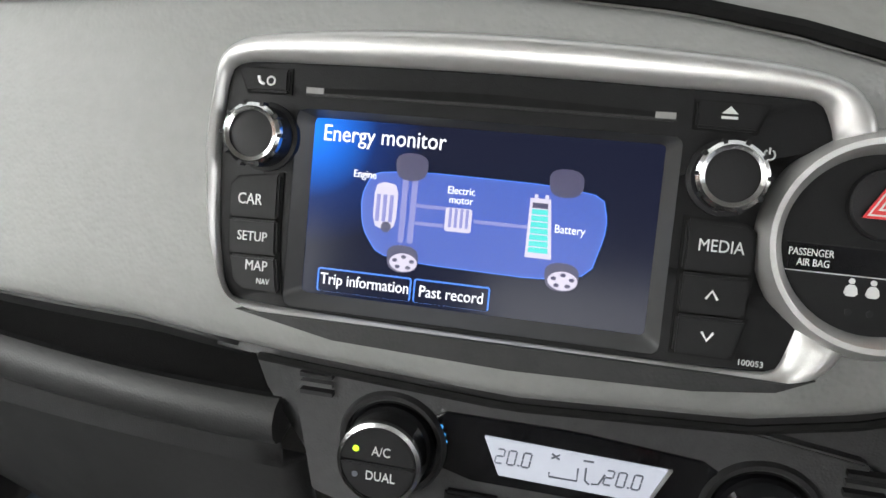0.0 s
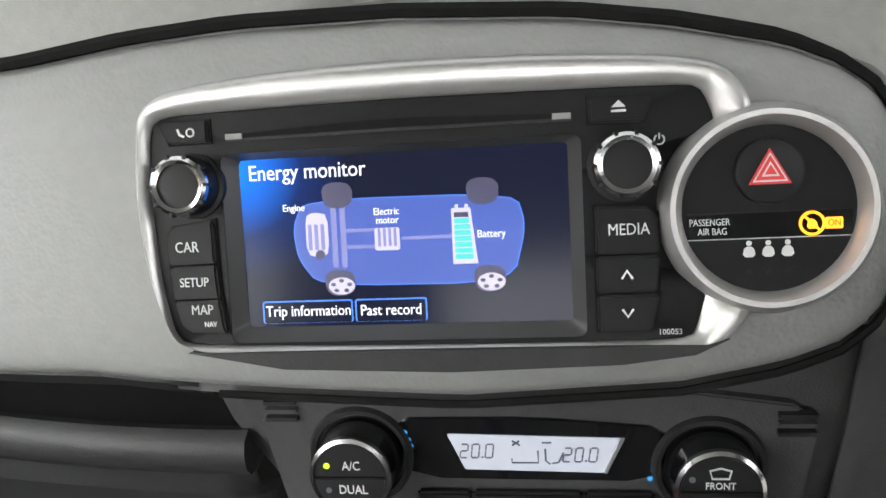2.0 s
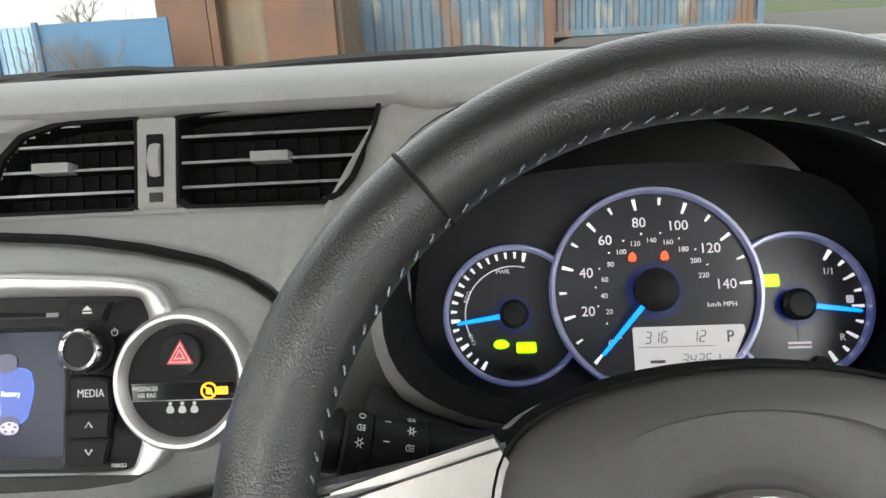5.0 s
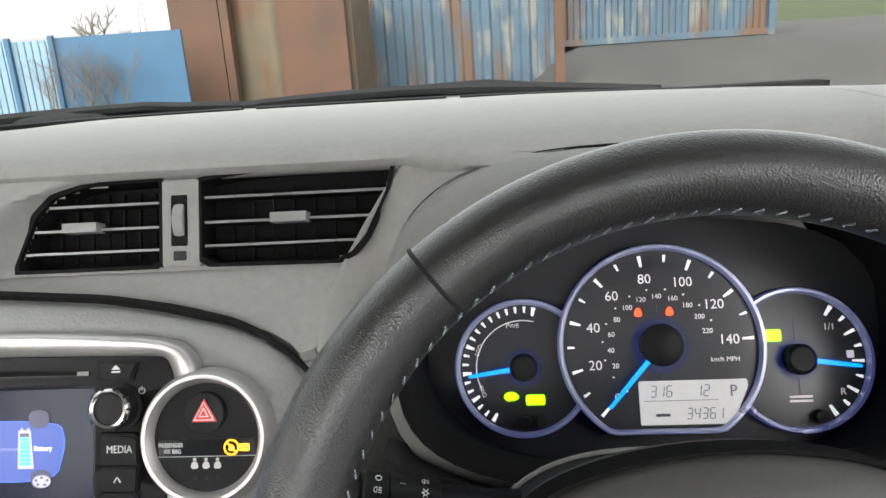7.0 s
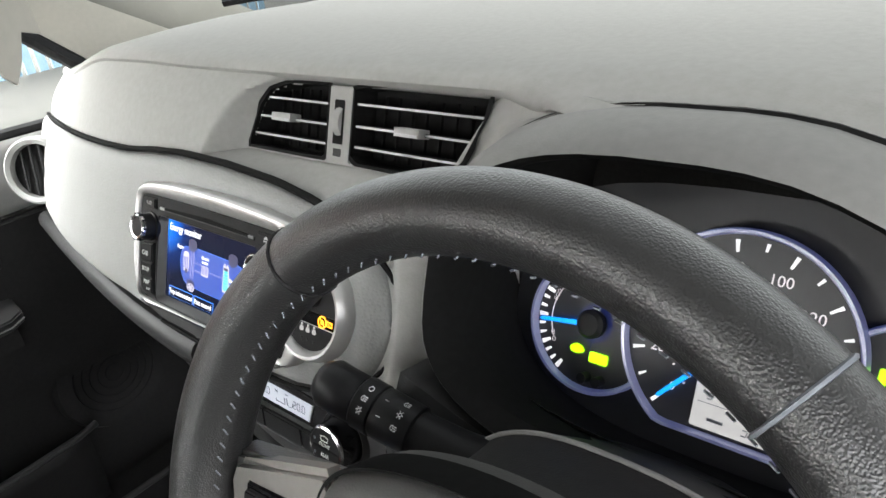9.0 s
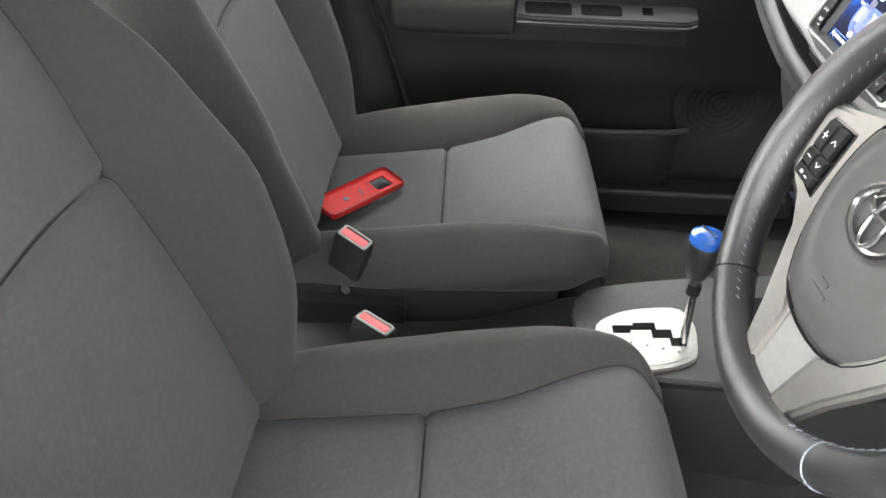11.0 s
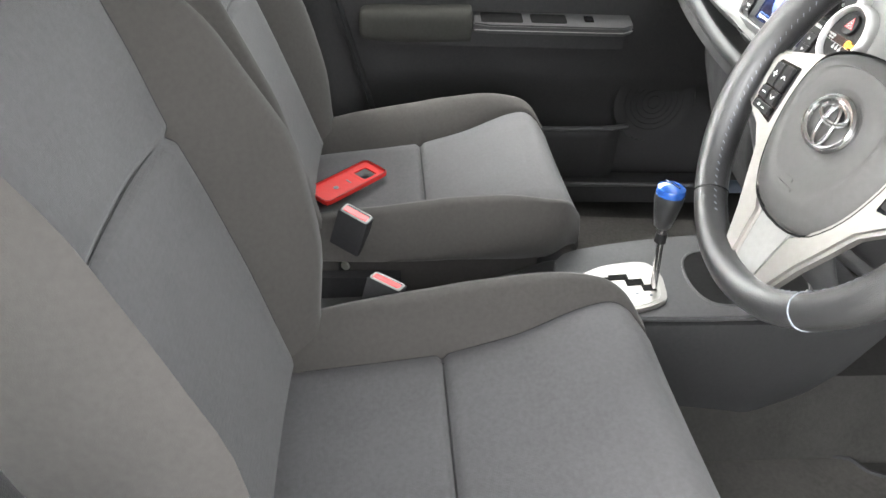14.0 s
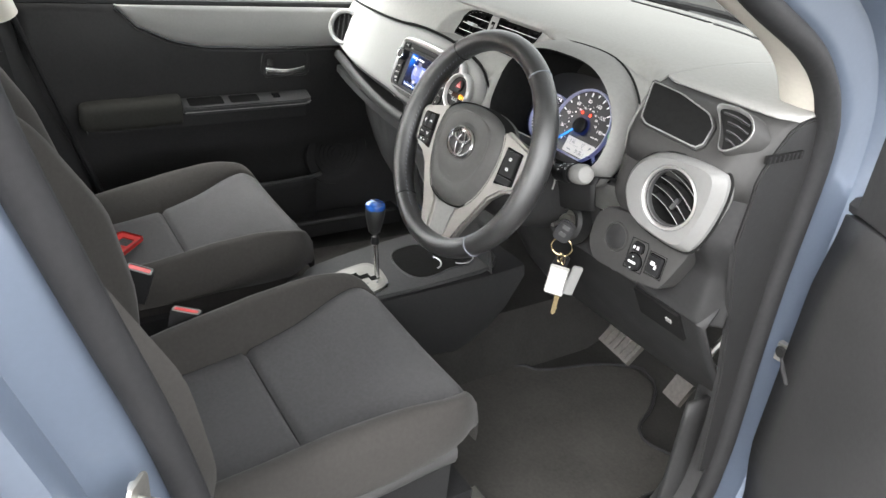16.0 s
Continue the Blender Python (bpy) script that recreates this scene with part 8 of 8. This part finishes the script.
part("grommet", moved(lathe([(0.0, 0.004), (0.007, 0.004), (0.010, 0.0)], 16), Matrix.Translation((0.782, 0.148, 0.752)) @ Matrix.Rotation(radians(90), 4, "X")), HOLE, strap)
part("rod", tube([(0.786, 0.149, 0.748), (0.800, 0.135, 0.735), (0.816, 0.128, 0.722)], 0.004, 8), RUBBER, strap, "black rod")

# ---------------------------------------------------------------- mirror and air freshener
mirror = thing("rear_view_mirror", "black interior rear-view mirror on the windscreen", "mirror")
part("housing", moved(box(-0.12, 0.12, -0.018, 0.018, -0.034, 0.034, 0.016, 4), pose(0.02, -0.12, 1.335, -12, 0, 12)), KEYCAP, mirror)
part("stalk", tube([(0.02, -0.10, 1.345), (0.01, -0.04, 1.375)], 0.008, 8), KEYCAP, mirror)
fresh = thing("air_freshener", "cream card air freshener hanging from the mirror", "air freshener")
part("cord", tube([(0.060, -0.118, 1.305), (0.061, -0.120, 1.262)], 0.0008, 5), CREAM, fresh)
part("card", prism([(-0.020, 0.060), (0.004, 0.066), (0.022, 0.052), (0.024, 0.010), (0.030, -0.018), (0.026, -0.022), (0.020, -0.012), (0.016, -0.038), (0.008, -0.044), (-0.002, -0.034), (-0.010, -0.020), (-0.026, -0.024)], -0.0008, 0.0008), CREAM, fresh, "cream card cut-out", at=pose(0.050, -0.122, 1.196, 90, 0, -54))
part("card_print", prism(rrect(-0.012, 0.012, 0.02, 0.05, 0.003), 0.0007, 0.0011), INK, fresh, at=pose(0.050, -0.122, 1.196, 90, 0, -54))


# ---------------------------------------------------------------- the yard outside
container("blue_container", 1.4, 6.4, 17.0, 3.45, BLUE_BOX, "faded blue corrugated shipping container", z0=0.85)
container("skip_container", -2.9, 1.3, 16.2, 3.3, BLUE_BOX, "battered blue and rust corrugated container", pitch=0.42, z0=0.0)
container("rusty_container", -5.3, -2.3, 13.2, 2.45, TAN_BOX, "rusty tan container with brown door bars", pitch=0.5)
for x, w in ((-5.45, 0.9), (-4.53, 0.15), (-3.5, 1.2)):
    solid("rusty_post", box(x, x + w, 12.9, 13.1, 0.0, 2.40, 0.02), RUST_BOX, "rust-brown steel post of the container", "steel post", "rusty posts")
solid("rusty_post", box(1.30, 1.46, 12.6, 12.75, 0.0, 3.2, 0.02), RUST_BOX, "rust-brown steel post in the yard", "steel post", "rusty posts")
front_fence = thing("blue_fence", "bright blue sheet fence with posts", "fence")
part("sheet", box(-6.9, -4.74, 11.6, 11.66, 0.0, 1.62, 0.01), FENCE, front_fence, "bright blue sheet")
PALE_FENCE = material("pale_blue_fence", (0.17, 0.27, 0.35), 0.6, patch=0.12, patch_size=2)
for k in range(22):
    x = -6.9 - 0.75 * k
    slats = bmesh.new()
    for j in range(6):
        box(x - 0.73 + 0.122 * j, x - 0.73 + 0.122 * j + 0.095, 11.62, 11.645, 0.0, 1.60 + 0.03 * (k % 3), bm=slats)
    part("panel", slats, PALE_FENCE, front_fence)
    part("rail", box(x - 0.75, x, 11.645, 11.68, 1.30, 1.36), PALE_FENCE, front_fence)
    part("post", box(x - 0.05, x + 0.03, 11.55, 11.62, 0.0, 1.66, 0.008), FENCE, front_fence, "blue post")
solid("grass_bank", grid(lambda x, y: Vector((x, y, 1.04 + 0.13 * (y - 22.6))), span(5.0, 40, 10), span(22.6, 30, 5)), GRASS, "green grass bank", "grass", kind="structure")
# a bare tree and a lattice mast behind the fence
BARK = material("grey_bark", (0.16, 0.13, 0.10), 0.9, grain=0.5, grain_size=60, patch=0.3)
tree = thing("bare_tree", "leafless grey-brown tree behind the fence", "tree")
part("trunk", tube([(-23.5, 45, 0.0), (-23.6, 45, 1.2), (-23.5, 45, 2.4)], 0.2, 8, radii=[0.24, 0.18, 0.13]), BARK, tree)
twigs = bmesh.new()
rng = random.Random(5)


def branch(p, d, length, r, depth):
    q = p + d * length
    tube([p, (p + q) / 2 + Vector((rng.uniform(-1, 1), rng.uniform(-1, 1), rng.uniform(-0.3, 0.6))) * length * 0.08, q], r, 4, bm=twigs, radii=[r, r * 0.8, r * 0.55])
    if depth:
        for _ in range(4):
            e = (d + Vector((rng.uniform(-1, 1), rng.uniform(-1, 1), rng.uniform(-0.2, 0.8))) * 0.75).normalized()
            branch(p.lerp(q, rng.uniform(0.45, 1.0)), e, length * rng.uniform(0.55, 0.75), r * 0.55, depth - 1)


for k in range(6):
    a = k * 1.05
    branch(Vector((-23.5, 45, 1.0 + 0.25 * k)), Vector((math.cos(a) * 0.8, math.sin(a) * 0.8, 0.8)).normalized(), 1.3, 0.07, 3)
part("crown", twigs, BARK, tree, "bare twiggy crown")
shrub = thing("bare_shrub", "bare twiggy shrub by the blue fence", "shrub")
twigs = bmesh.new()
for k in range(9):
    branch(Vector((-6.9 + 0.13 * k, 11.42, 0.0)), Vector((rng.uniform(-0.35, 0.35), rng.uniform(-0.1, 0.1), 1.0)).normalized(), rng.uniform(0.6, 0.85), 0.012, 3)
part("twigs", twigs, BARK, shrub)
tufts = bmesh.new()
for k in range(500):
    x, y = rng.uniform(-14, -4.9), rng.uniform(11.15, 11.5)
    h = rng.uniform(0.12, 0.34) + 0.08 * math.sin(1.7 * x)
    dx = rng.uniform(-0.2, 0.2)
    tufts.faces.new([tufts.verts.new(v) for v in ((x - 0.02, y, 0), (x + 0.02, y, 0), (x + dx + 0.012, y - 0.05, h), (x + dx - 0.012, y - 0.05, h))])
WEED = material("dry_weeds", (0.075, 0.08, 0.058), 1.0, patch=0.4)
solid("fence_weeds", tufts, WEED, "tall dull green weeds along the fence", "weeds", kind="stuff")
mast = thing("lattice_mast", "thin grey lattice mast in the distance", "mast")
for dx in (-0.5, 0.5):
    part("leg", tube([(-42.0 + dx, 90, 0), (-42.0 + dx * 0.25, 90, 14)], 0.06, 6), STEEL, mast)
for k in range(10):
    z = 1.4 * k
    w0 = 0.5 - 0.375 * z / 14
    part("brace", tube([(-42.0 - w0, 90, z), (-42.0 + w0 * 0.9, 90, z + 1.4)], 0.04, 5), STEEL, mast)
# cowl and wipers at the foot of the windscreen
cowl = thing("windscreen_cowl", "black plastic cowl under the windscreen", "cowl")
part("cowl", loft([[(x, 0.64 - 0.33 * (abs(x) / 0.75) ** 2.4 + dy, z - 0.045 * (abs(x) / 0.70) ** 4) for x in span(-0.72, 0.72, 20)] for dy, z in ((0.0, 1.06), (0.02, 1.085), (0.10, 1.082), (0.16, 1.06))], closed=False), RUBBER, cowl)
part("pivot_cover", loft([[(-0.36 + r * 1.7 * math.cos(a), 0.60 + 0.35 * r * math.sin(a), z) for a in span(0, 2 * math.pi, 20)[:-1]] for r, z in ((0.085, 1.075), (0.075, 1.092), (0.05, 1.104), (0.02, 1.108))]), RUBBER, cowl)
bonnet = solid("bonnet", grid(lambda x, y: Vector((x, y, 1.055 - 0.12 * ((y - 0.72) / 0.9) ** 2 - 0.05 * (x / 0.75) ** 2)), span(-0.74, 0.74, 12), span(0.62, 1.6, 10)), PAINT, "light blue car bonnet", "bonnet")
shell(bonnet, 0.01, face=(0, 0.8, 3.0))
for x0, x1 in ((-0.62, -0.02), (-0.16, 0.46)):
    wp = thing("windscreen_wiper", "black windscreen wiper at rest", "wiper", "windscreen wipers")
    yb = lambda x: 0.655 - 0.33 * (abs(x) / 0.75) ** 2.4
    part("blade", tube([(x, yb(x), 1.094 + 0.012 * math.sin(math.pi * (x - x0) / (x1 - x0))) for x in span(x0, x1, 14)], 0.008, 6), RUBBER, wp)
    part("arm", tube([(x1 + 0.02, yb(x1) + 0.05, 1.085), ((x0 + x1) / 2 + 0.1, yb((x0 + x1) / 2) + 0.02, 1.108), ((x0 + x1) / 2, yb((x0 + x1) / 2), 1.107)], 0.007, 6), RUBBER, wp)
side_fence = thing("slat_fence", "light blue slatted fence by the wall", "fence")
for k in range(36):
    y = 0.9 + 0.14 * k
    part("slat", box(-8.05, -8.02, y, y + 0.09, 0.0, 2.2, 0.004), PALE_FENCE, side_fence)
for z in (0.3, 1.8):
    part("rail", box(-8.10, -8.05, 0.85, 6.0, z, z + 0.07), PALE_FENCE, side_fence)
# brick wall: the courses next to the window's view are bricks of their own
wall = thing("wall_brick", "weathered red brick wall beside the car", "brick wall", kind="structure")
part("mortar_core", box(-5.95, -5.73, -9.0, 0.66, 0.0, 2.6), MORTAR, wall)
bmb = bevelled(box(0, 0.03, 0, 0.215, 0, 0.065), 0.004, 1)
brick_mesh = finish("brick", bmb, BRICK)
for n in BRICK.node_tree.nodes:
    if n.type == "VECT_MATH":
        tint_node = n
info = BRICK.node_tree.nodes.new("ShaderNodeObjectInfo")
vary = BRICK.node_tree.nodes.new("ShaderNodeMapRange")
vary.inputs["To Min"].default_value, vary.inputs["To Max"].default_value = 0.6, 1.45
scale2 = BRICK.node_tree.nodes.new("ShaderNodeVectorMath")
scale2.operation = "SCALE"
BRICK.node_tree.links.new(info.outputs["Random"], vary.inputs["Value"])
BRICK.node_tree.links.new(tint_node.outputs[0], scale2.inputs[0])
BRICK.node_tree.links.new(vary.outputs[0], scale2.inputs["Scale"])
BRICK.node_tree.links.new(scale2.outputs[0], BRICK.node_tree.nodes["Principled BSDF"].inputs["Base Color"])
rest = bmesh.new()
count = 0
for c in range(34):
    z = 0.008 + 0.0755 * c
    y = 0.435 - (0.1125 if c % 2 else 0.0)
    while y > -9.0:
        if count < 290 and c < 12 and y > -5.0:
            b_ = new("brick", brick_mesh)
            b_.parent = wall
            b_.matrix_basis = pose(-5.735 + random.uniform(-0.003, 0.003), y, z)
            count += 1
        else:
            box(-5.735, -5.705, y, y + 0.215, z, z + 0.065, bm=rest)
        y -= 0.225
tagged(part("brick_rest", rest, BRICK, wall), kind="stuff")
